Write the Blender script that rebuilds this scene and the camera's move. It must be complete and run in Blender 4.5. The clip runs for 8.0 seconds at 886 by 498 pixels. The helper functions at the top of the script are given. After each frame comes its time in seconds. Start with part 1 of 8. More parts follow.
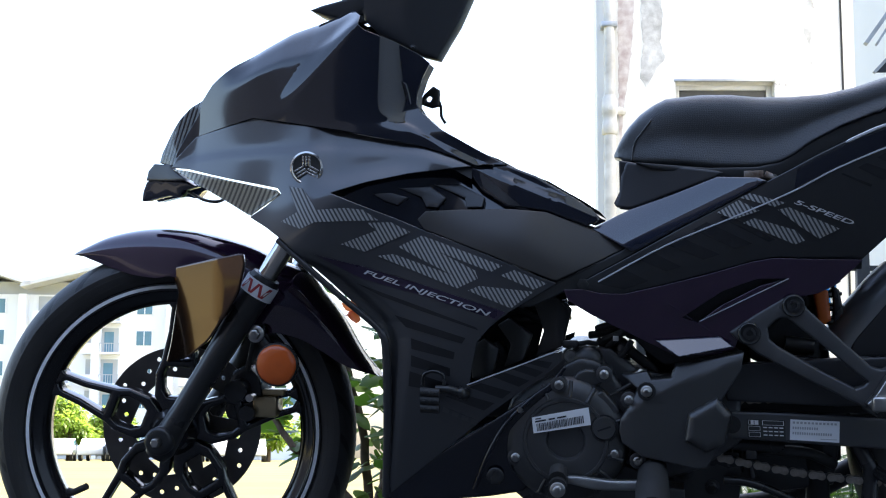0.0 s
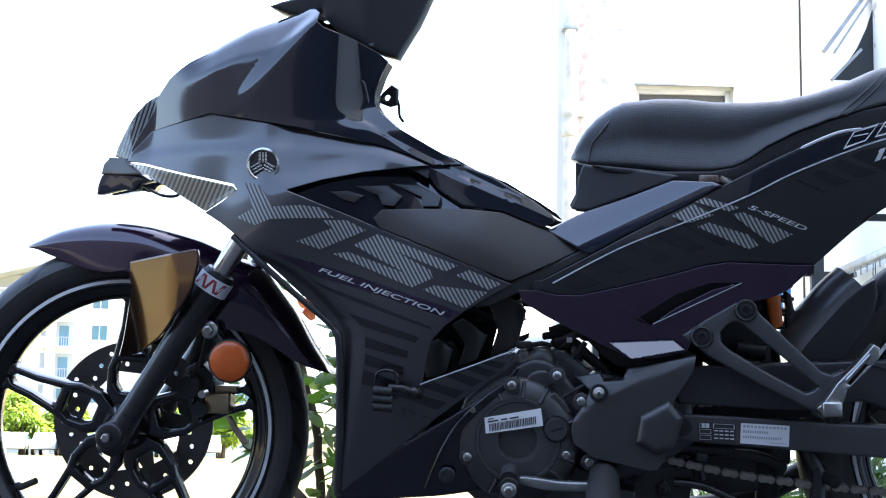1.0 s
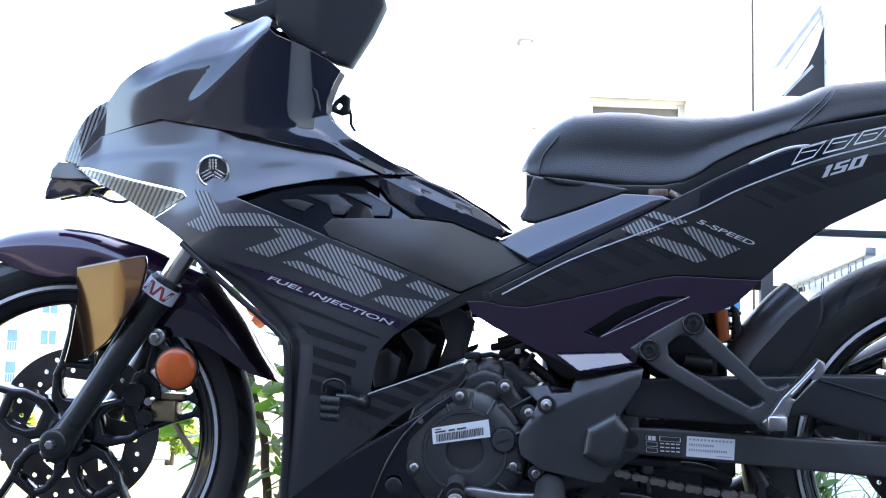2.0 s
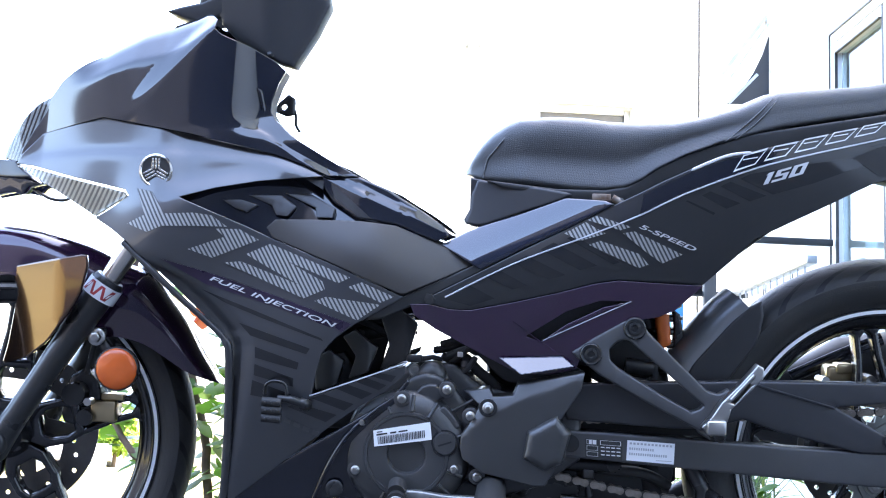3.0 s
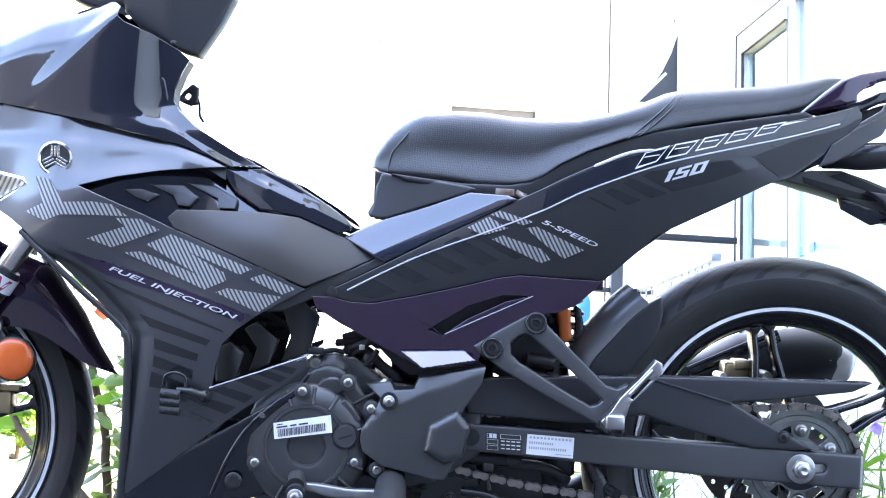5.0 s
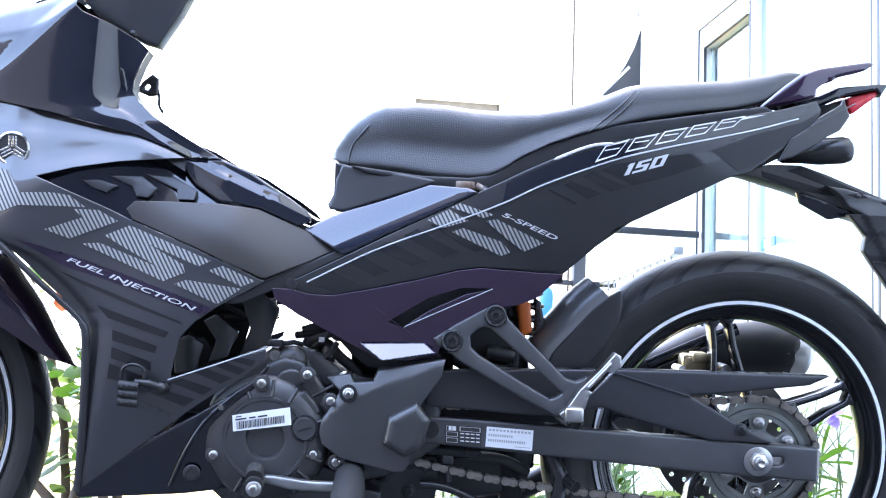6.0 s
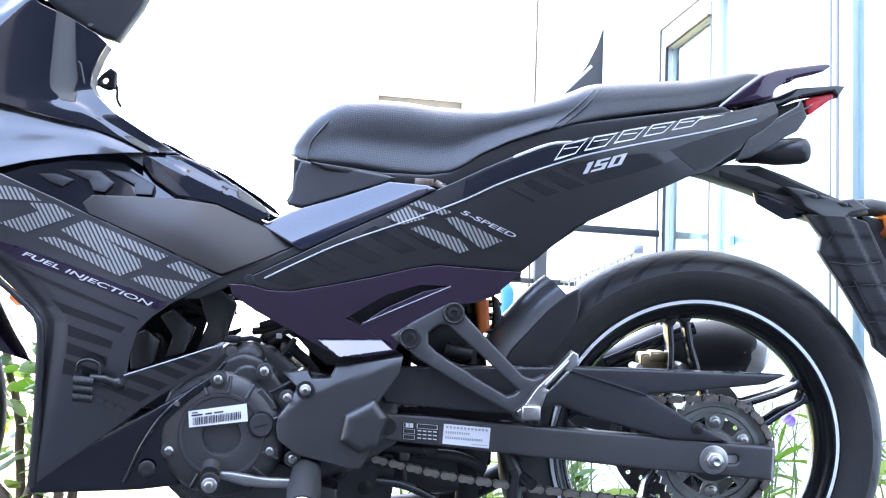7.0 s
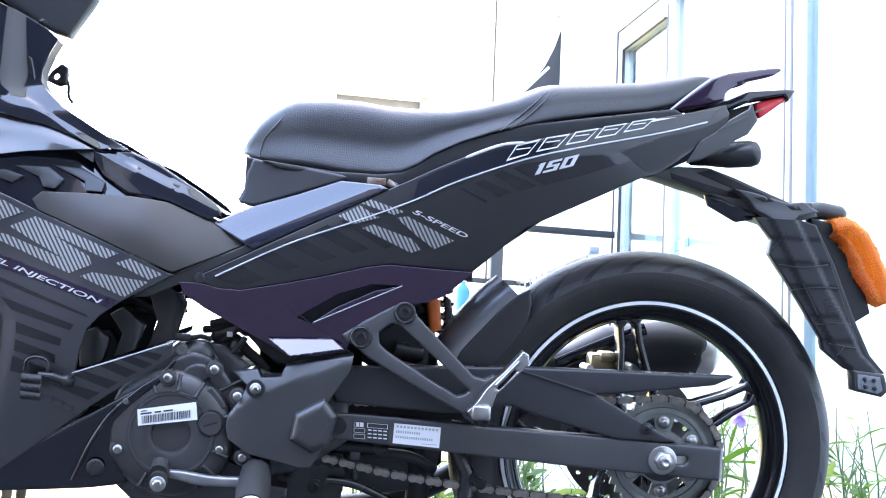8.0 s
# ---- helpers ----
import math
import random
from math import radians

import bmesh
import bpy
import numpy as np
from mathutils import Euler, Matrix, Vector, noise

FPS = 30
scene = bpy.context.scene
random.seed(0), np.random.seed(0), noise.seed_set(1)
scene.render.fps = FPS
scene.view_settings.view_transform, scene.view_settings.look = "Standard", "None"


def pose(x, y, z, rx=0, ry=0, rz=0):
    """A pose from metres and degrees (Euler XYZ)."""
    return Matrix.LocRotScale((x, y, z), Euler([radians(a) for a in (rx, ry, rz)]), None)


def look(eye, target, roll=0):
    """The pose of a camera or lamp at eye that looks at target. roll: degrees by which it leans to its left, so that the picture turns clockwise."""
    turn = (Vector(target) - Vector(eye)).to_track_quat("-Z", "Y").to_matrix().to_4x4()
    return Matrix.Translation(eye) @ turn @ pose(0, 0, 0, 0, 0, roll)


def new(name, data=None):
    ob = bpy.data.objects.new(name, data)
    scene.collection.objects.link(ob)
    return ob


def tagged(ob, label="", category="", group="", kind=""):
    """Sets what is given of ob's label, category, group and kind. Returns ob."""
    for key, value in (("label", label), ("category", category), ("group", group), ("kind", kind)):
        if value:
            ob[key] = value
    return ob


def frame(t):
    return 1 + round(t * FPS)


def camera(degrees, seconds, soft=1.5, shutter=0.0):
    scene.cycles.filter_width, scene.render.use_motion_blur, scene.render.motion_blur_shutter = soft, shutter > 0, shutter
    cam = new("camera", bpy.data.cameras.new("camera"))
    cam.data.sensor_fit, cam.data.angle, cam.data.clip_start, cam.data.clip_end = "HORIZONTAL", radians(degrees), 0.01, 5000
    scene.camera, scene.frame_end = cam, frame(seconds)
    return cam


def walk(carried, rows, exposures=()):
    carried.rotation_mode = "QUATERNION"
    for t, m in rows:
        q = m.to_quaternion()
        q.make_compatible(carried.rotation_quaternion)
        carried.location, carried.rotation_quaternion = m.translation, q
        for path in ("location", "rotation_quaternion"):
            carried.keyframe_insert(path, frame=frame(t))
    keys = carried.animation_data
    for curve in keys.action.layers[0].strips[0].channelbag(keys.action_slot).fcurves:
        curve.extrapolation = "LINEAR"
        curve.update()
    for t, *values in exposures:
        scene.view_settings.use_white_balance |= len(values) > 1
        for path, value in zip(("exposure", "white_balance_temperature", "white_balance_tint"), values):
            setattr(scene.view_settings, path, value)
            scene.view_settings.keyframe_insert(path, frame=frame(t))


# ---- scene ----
cam = camera(33.36, 8.0, soft=1.1)
ROWS = [
    (0, (0.7178, -2.2729, 0.2515), (0.1627, 1.6484, 0.813), 0.29),
    (0.5, (0.7199, -2.2726, 0.2514), (0.2162, 1.6558, 0.8122), 0.69),
    (1, (0.7224, -2.2723, 0.2515), (0.2777, 1.6631, 0.8123), 1.03),
    (1.5, (0.7254, -2.2714, 0.2537), (0.3384, 1.6684, 0.8272), 1.32),
    (3, (0.7312, -2.2705, 0.252), (0.5562, 1.6801, 0.8538), 1.89),
    (3.5, (0.7362, -2.2701, 0.2545), (0.6206, 1.6835, 0.8505), 2.01),
    (4, (0.7372, -2.2718, 0.2533), (0.6841, 1.6833, 0.8489), 2.12),
    (4.5, (0.7396, -2.2699, 0.2518), (0.7497, 1.6853, 0.8489), 2.12),
    (6, (0.7487, -2.2687, 0.252), (0.9107, 1.6862, 0.8291), 2.12),
    (6.5, (0.7513, -2.2678, 0.2509), (0.9642, 1.6848, 0.8263), 2.18),
    (7, (0.7541, -2.2682, 0.2522), (1.0181, 1.6817, 0.8257), 2.35),
    (7.5, (0.758, -2.2696, 0.2523), (1.0736, 1.6767, 0.824), 2.41),
    (8, (0.7629, -2.2706, 0.2523), (1.1394, 1.6695, 0.8299), 2.58),
]
EXPOSURES = [(0.0, 2.65, 6600, 11), (1.0, 3.25, 6600, 12), (1.7, 3.7, 6600, 13), (3.0, 4.45, 6650, 15), (4.5, 4.86, 6700, 16), (8.0, 4.86, 7000, 16)]
walk(cam, [(t, look(eye, target, roll)) for t, eye, target, roll in ROWS], EXPOSURES)

# ---- daylight: the sun stands high behind the wing on the right, whose shade covers the bike ----
SUN_ELEVATION, SUN_AZIMUTH = 50.0, 62.0   # azimuth clockwise from +y
world = bpy.data.worlds.new("world")
scene.world = world
world.use_nodes = True
wn = world.node_tree.nodes
sky = wn.new("ShaderNodeTexSky")
sky.sky_type, sky.sun_disc = "NISHITA", False
sky.sun_elevation, sky.sun_rotation = radians(SUN_ELEVATION), radians(SUN_AZIMUTH)
sky.air_density, sky.dust_density = 1.0, 3.2
world.node_tree.links.new(sky.outputs[0], wn["Background"].inputs[0])
wn["Background"].inputs[1].default_value = 0.12
sun_data = bpy.data.lights.new("sun", "SUN")
sun_data.energy, sun_data.angle, sun_data.color = 3.5, radians(0.55), (1.0, 0.95, 0.87)
sun = new("sun", sun_data)
_el, _az = radians(SUN_ELEVATION), radians(SUN_AZIMUTH)
_to_sun = Vector((math.sin(_az) * math.cos(_el), math.cos(_az) * math.cos(_el), math.sin(_el)))
sun.matrix_world = look(_to_sun * 30, (0, 0, 0))

# ---- materials ----
def material(name, color, rough=0.5, metal=0.0, coat=0.0, var=0.12, scale=12.0, bump=0.0, bump_scale=400.0, color2=None,
             spec=0.5, rough_var=0.08, trans=0.0, flake=0.0):
    """A surface with two scales of variation: broad blotches of tone and gloss, and a fine relief."""
    m = bpy.data.materials.new(name)
    m.use_nodes = True
    nt = m.node_tree
    b = nt.nodes["Principled BSDF"]
    co = nt.nodes.new("ShaderNodeTexCoord")
    n1 = nt.nodes.new("ShaderNodeTexNoise")
    n1.inputs["Scale"].default_value, n1.inputs["Detail"].default_value = scale, 6
    n2 = nt.nodes.new("ShaderNodeTexNoise")
    n2.inputs["Scale"].default_value, n2.inputs["Detail"].default_value = bump_scale, 3
    nt.links.new(co.outputs["Object"], n1.inputs["Vector"])
    nt.links.new(co.outputs["Object"], n2.inputs["Vector"])
    ramp = nt.nodes.new("ShaderNodeValToRGB")
    lo = [c * (1 - var) for c in color]
    hi = list(color2) if color2 else [min(1, c * (1 + var)) for c in color]
    ramp.color_ramp.elements[0].color, ramp.color_ramp.elements[1].color = (*lo, 1), (*hi, 1)
    ramp.color_ramp.elements[0].position, ramp.color_ramp.elements[1].position = 0.3, 0.7
    nt.links.new(n1.outputs[0], ramp.inputs[0])
    nt.links.new(ramp.outputs[0], b.inputs["Base Color"])
    rr = nt.nodes.new("ShaderNodeMapRange")
    rr.inputs[3].default_value, rr.inputs[4].default_value = max(0.02, rough - rough_var), min(1, rough + rough_var)
    nt.links.new(n1.outputs[0], rr.inputs[0])
    nt.links.new(rr.outputs[0], b.inputs["Roughness"])
    b.inputs["Metallic"].default_value = metal
    b.inputs["Coat Weight"].default_value = coat
    b.inputs["Coat Roughness"].default_value = 0.04
    b.inputs["Specular IOR Level"].default_value = spec
    b.inputs["Transmission Weight"].default_value = trans
    if bump:
        bp = nt.nodes.new("ShaderNodeBump")
        bp.inputs["Strength"].default_value, bp.inputs["Distance"].default_value = bump, 0.002
        nt.links.new(n2.outputs[0], bp.inputs["Height"])
        nt.links.new(bp.outputs[0], b.inputs["Normal"])
    return m


def striped(name, dark, light, period, slope, rough=0.45):
    """Printed hatching: fine slanting stripes across x and z of the bodywork."""
    m = material(name, light, rough)
    nt = m.node_tree
    b = nt.nodes["Principled BSDF"]
    co = nt.nodes.new("ShaderNodeTexCoord")
    sep = nt.nodes.new("ShaderNodeSeparateXYZ")
    nt.links.new(co.outputs["Object"], sep.inputs[0])
    mul = nt.nodes.new("ShaderNodeMath"); mul.operation = "MULTIPLY_ADD"
    mul.inputs[1].default_value = slope
    nt.links.new(sep.outputs["Z"], mul.inputs[0])
    nt.links.new(sep.outputs["X"], mul.inputs[2])
    div = nt.nodes.new("ShaderNodeMath"); div.operation = "DIVIDE"; div.inputs[1].default_value = period
    nt.links.new(mul.outputs[0], div.inputs[0])
    fr = nt.nodes.new("ShaderNodeMath"); fr.operation = "FRACT"
    nt.links.new(div.outputs[0], fr.inputs[0])
    gt = nt.nodes.new("ShaderNodeMath"); gt.operation = "GREATER_THAN"; gt.inputs[1].default_value = 0.46
    nt.links.new(fr.outputs[0], gt.inputs[0])
    mix = nt.nodes.new("ShaderNodeMix"); mix.data_type = "RGBA"
    mix.inputs["A"].default_value, mix.inputs["B"].default_value = (*dark, 1), (*light, 1)
    nt.links.new(gt.outputs[0], mix.inputs["Factor"])
    nt.links.new(mix.outputs["Result"], b.inputs["Base Color"])
    return m


def leaf_material(name, c1, c2, glow=0.35):
    m = material(name, c1, 0.45, var=0.3, scale=9, color2=c2, bump=0.1, bump_scale=200)
    nt = m.node_tree
    b = nt.nodes["Principled BSDF"]
    tr = nt.nodes.new("ShaderNodeBsdfTranslucent")
    tr.inputs[0].default_value = (min(1, c2[0] * 2.2), min(1, c2[1] * 2.2), c2[2] * 1.2, 1)
    mix = nt.nodes.new("ShaderNodeMixShader")
    mix.inputs[0].default_value = glow
    nt.links.new(b.outputs[0], mix.inputs[1])
    nt.links.new(tr.outputs[0], mix.inputs[2])
    nt.links.new(mix.outputs[0], nt.nodes["Material Output"].inputs[0])
    return m


M = {}
M["gloss_black"] = material("gloss_black", (0.006, 0.007, 0.012), 0.07, coat=0.0, var=0.2, scale=3, rough_var=0.02, spec=0.85)
M["graphite"] = material("graphite", (0.042, 0.043, 0.047), 0.38, metal=0.45, coat=1.0, var=0.12, scale=4, bump=0.03, bump_scale=900)
M["graphite"].node_tree.nodes["Principled BSDF"].inputs["Coat Roughness"].default_value = 0.11
M["graphite"].node_tree.nodes["Principled BSDF"].inputs["Coat IOR"].default_value = 1.6
M["satin_grey"] = material("satin_grey", (0.028, 0.028, 0.030), 0.34, var=0.12, scale=5, bump=0.05, bump_scale=700)
M["purple"] = material("purple", (0.026, 0.009, 0.030), 0.14, metal=0.25, coat=1.0, var=0.2, scale=4, rough_var=0.03)
M["purple"].node_tree.nodes["Principled BSDF"].inputs["Coat IOR"].default_value = 1.55
# the graphite paint again, darkened because less light reaches the tail
M["graphite_dim"] = material("graphite_dim", (0.017, 0.017, 0.018), 0.34, metal=0.1, coat=0.6, var=0.14, scale=4, bump=0.04, bump_scale=900)
M["graphite_dim"].node_tree.nodes["Principled BSDF"].inputs["Coat Roughness"].default_value = 0.10
M["cast_black"] = material("cast_black", (0.046, 0.046, 0.047), 0.36, spec=0.7, var=0.18, scale=8, bump=0.2, bump_scale=1100)
M["arm_plastic"] = material("arm_plastic", (0.060, 0.056, 0.052), 0.42, spec=0.6, var=0.18, scale=9, bump=0.15, bump_scale=900)
M["warm_satin"] = material("warm_satin", (0.034, 0.030, 0.027), 0.40, var=0.10, scale=5, bump=0.06, bump_scale=900)
# violet fender paint with the field's brown reflection put into its base colour
M["violet_brown_sheen"] = material("violet_brown_sheen", (0.058, 0.030, 0.018), 0.10, metal=0.9, coat=0.6, var=0.15, scale=4, rough_var=0.03)
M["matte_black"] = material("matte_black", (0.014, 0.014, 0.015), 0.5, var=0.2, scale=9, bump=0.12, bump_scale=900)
M["plastic"] = material("plastic", (0.024, 0.024, 0.024), 0.33, spec=0.6, var=0.2, scale=8, bump=0.18, bump_scale=1100)
M["frame_black"] = material("frame_black", (0.020, 0.020, 0.020), 0.28, var=0.2, scale=12, bump=0.06)
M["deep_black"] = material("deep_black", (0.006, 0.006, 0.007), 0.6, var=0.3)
M["case"] = material("case", (0.030, 0.030, 0.030), 0.30, spec=0.8, var=0.15, scale=10, bump=0.2, bump_scale=1300)
M["rubber"] = material("rubber", (0.022, 0.022, 0.022), 0.62, var=0.25, scale=14, bump=0.15, bump_scale=600, color2=(0.030, 0.029, 0.028))
M["rim"] = material("rim", (0.008, 0.008, 0.009), 0.2, coat=0.5, var=0.2)
M["white_tape"] = material("white_tape", (0.85, 0.86, 0.87), 0.45, var=0.08)
M["chrome"] = material("chrome", (0.62, 0.60, 0.56), 0.16, metal=1.0, var=0.1, scale=30)
M["steel"] = material("steel", (0.48, 0.47, 0.45), 0.3, metal=1.0, var=0.15, scale=40, bump=0.05)
M["alu"] = material("alu", (0.60, 0.58, 0.54), 0.36, metal=1.0, var=0.15, scale=30, bump=0.12, bump_scale=300)
M["disc"] = material("disc", (0.16, 0.15, 0.14), 0.4, metal=0.9, var=0.2, scale=25, bump=0.1, bump_scale=300)
M["sprocket"] = material("sprocket", (0.26, 0.27, 0.25), 0.42, metal=0.85, var=0.2, scale=25)
M["chain"] = material("chain", (0.26, 0.23, 0.20), 0.40, metal=0.8, var=0.35, scale=60)
M["gold"] = material("gold", (0.50, 0.40, 0.24), 0.32, metal=0.9, var=0.2)
M["vinyl"] = material("vinyl", (0.026, 0.027, 0.029), 0.42, var=0.12, scale=6, bump=0.25, bump_scale=900)
M["orange_lens"] = material("orange_lens", (0.62, 0.11, 0.015), 0.18, var=0.1, coat=0.4, scale=30)
M["red_lens"] = material("red_lens", (0.72, 0.04, 0.05), 0.12, var=0.1, coat=0.5)
M["clear_lens"] = material("clear_lens", (0.97, 0.97, 0.95), 0.02, trans=1.0, var=0.02, rough_var=0.01, spec=0.3)
M["reflector"] = material("reflector", (0.48, 0.40, 0.26), 0.22, metal=0.9, var=0.35, scale=60)
M["label_white"] = material("label_white", (0.80, 0.80, 0.80), 0.4, var=0.04)
M["print_pale"] = material("print_pale", (0.42, 0.42, 0.42), 0.5, var=0.06)
M["label_black"] = material("label_black", (0.03, 0.03, 0.03), 0.5, var=0.1)
M["label_red"] = material("label_red", (0.42, 0.05, 0.05), 0.5, var=0.1)
M["print_silver"] = material("print_silver", (0.55, 0.55, 0.56), 0.5, metal=0.0, var=0.08)
M["print_white"] = material("print_white", (0.62, 0.62, 0.62), 0.4, var=0.06)
M["print_and_glint"] = material("print_and_glint", (0.58, 0.58, 0.62), 0.3, metal=0.3, var=0.08)
M["print_dark"] = material("print_dark", (0.005, 0.005, 0.006), 0.5, var=0.2, coat=1.0, spec=0.2)
M["print_dark"].node_tree.nodes["Principled BSDF"].inputs["Coat IOR"].default_value = 1.6
M["mirror_black"] = material("mirror_black", (0.008, 0.011, 0.024), 0.08, coat=0.65, var=0.2, scale=3, rough_var=0.02, spec=0.8)
M["mirror_black"].node_tree.nodes["Principled BSDF"].inputs["Coat IOR"].default_value = 1.55
M["print_grey"] = material("print_grey", (0.040, 0.041, 0.043), 0.42, var=0.15)
M["print_violet"] = material("print_violet", (0.022, 0.013, 0.032), 0.3, var=0.2)
M["hatch"] = striped("hatch", (0.036, 0.037, 0.041), (0.30, 0.30, 0.29), 0.0060, 0.55)
M["fluted"] = striped("fluted", (0.10, 0.085, 0.055), (0.50, 0.44, 0.31), 0.0080, -0.45, 0.22)
M["lens_stripes"] = striped("lens_stripes", (0.012, 0.012, 0.014), (0.20, 0.21, 0.21), 0.0068, -0.35, 0.10)
M["chain_dark"] = material("chain_dark", (0.05, 0.045, 0.04), 0.5, metal=0.6, var=0.35, scale=60)
M["cloth"] = leaf_material("cloth", (0.94, 0.23, 0.07), (0.98, 0.27, 0.12), 0.45)
M["spring"] = material("spring", (0.65, 0.14, 0.02), 0.35, var=0.1)
M["terracotta"] = material("terracotta", (0.42, 0.16, 0.07), 0.8, var=0.2, scale=20, bump=0.3)
M["wall_paint"] = material("wall_paint", (0.78, 0.78, 0.76), 0.85, var=0.05, scale=0.8, bump=0.3, bump_scale=60)
# black inner fender's crown: the sheen of the sky is in this paler grey
M["hugger_sheen"] = material("hugger_sheen", (0.20, 0.205, 0.215), 0.32, metal=0.35, var=0.12, scale=5, bump=0.05, bump_scale=700)
M["case_grey"] = material("case_grey", (0.16, 0.17, 0.18), 0.5, var=0.1)
M["steel_dark"] = material("steel_dark", (0.10, 0.10, 0.10), 0.35, metal=0.8, var=0.3, scale=40)
M["thread"] = material("thread", (0.22, 0.22, 0.22), 0.7)
M["rust"] = material("rust", (0.22, 0.11, 0.06), 0.6, metal=0.4, var=0.5, scale=80, color2=(0.35, 0.30, 0.26))
M["alu_dull"] = material("alu_dull", (0.30, 0.30, 0.29), 0.42, metal=0.9, var=0.2, scale=30, bump=0.12, bump_scale=300)

# ---- mesh helpers ----
import itertools
import mathutils


def finish(bm, name, mat, sharp=55.0):
    bmesh.ops.remove_doubles(bm, verts=bm.verts, dist=1e-6)
    bmesh.ops.recalc_face_normals(bm, faces=bm.faces)
    me = bpy.data.meshes.new(name)
    bm.to_mesh(me)
    bm.free()
    for p in me.polygons:
        p.use_smooth = True
    me.set_sharp_from_angle(angle=radians(sharp))
    if "true_normal" in me.attributes:
        flat = np.zeros(3 * len(me.vertices))
        me.attributes["true_normal"].data.foreach_get("vector", flat)
        me.normals_split_custom_set_from_vertices([tuple(v) for v in flat.reshape(-1, 3)])
        me.attributes.remove(me.attributes["true_normal"])
    if mat:
        me.materials.append(M[mat])
    return me


def part(name, bm, mat, parent, label="", sharp=55.0):
    """Links a bmesh as one mesh object under a thing or a part."""
    ob = new(name, finish(bm, name, mat, sharp))
    ob.parent = parent
    return tagged(ob, label)


def thing(name, label, category, at=(0, 0, 0), turn=(0, 0, 0), group="", kind=""):
    ob = new(name)
    ob.matrix_basis = pose(*at, *turn)
    return tagged(ob, label, category, group, kind)


def structure(name, bm, mat, label, category, sharp=30.0):
    return tagged(new(name, finish(bm, name, mat, sharp)), label, category, kind="structure")


def inside(p, poly):
    x, z, hit, j = p[0], p[1], False, len(poly) - 1
    for i in range(len(poly)):
        (xi, zi), (xj, zj) = poly[i], poly[j]
        if (zi > z) != (zj > z) and x < (xj - xi) * (z - zi) / (zj - zi) + xi:
            hit = not hit
        j = i
    return hit


def gap_to(p, segs):
    d = segs[:, 2:] - segs[:, :2]
    q = np.asarray(p) - segs[:, :2]
    k = np.clip((q * d).sum(1) / ((d * d).sum(1) + 1e-12), 0, 1)[:, None]
    return float(np.sqrt((((q - k * d) ** 2).sum(1)).min()))


def softened(poly, cut=0.2, rounds=1):
    """Cuts the corners of an outline, so that they run in small curves."""
    for _ in range(rounds):
        out = []
        for a, b in zip(poly, poly[1:] + poly[:1]):
            out += [(a[0] + (b[0] - a[0]) * cut, a[1] + (b[1] - a[1]) * cut), (a[0] + (b[0] - a[0]) * (1 - cut), a[1] + (b[1] - a[1]) * (1 - cut))]
        poly = out
    return poly


def dense(poly, step):
    out = []
    for a, b in zip(poly, poly[1:] + poly[:1]):
        n = max(1, math.ceil(math.hypot(b[0] - a[0], b[1] - a[1]) / step))
        out += [(a[0] + (b[0] - a[0]) * k / n, a[1] + (b[1] - a[1]) * k / n) for k in range(n)]
    return out


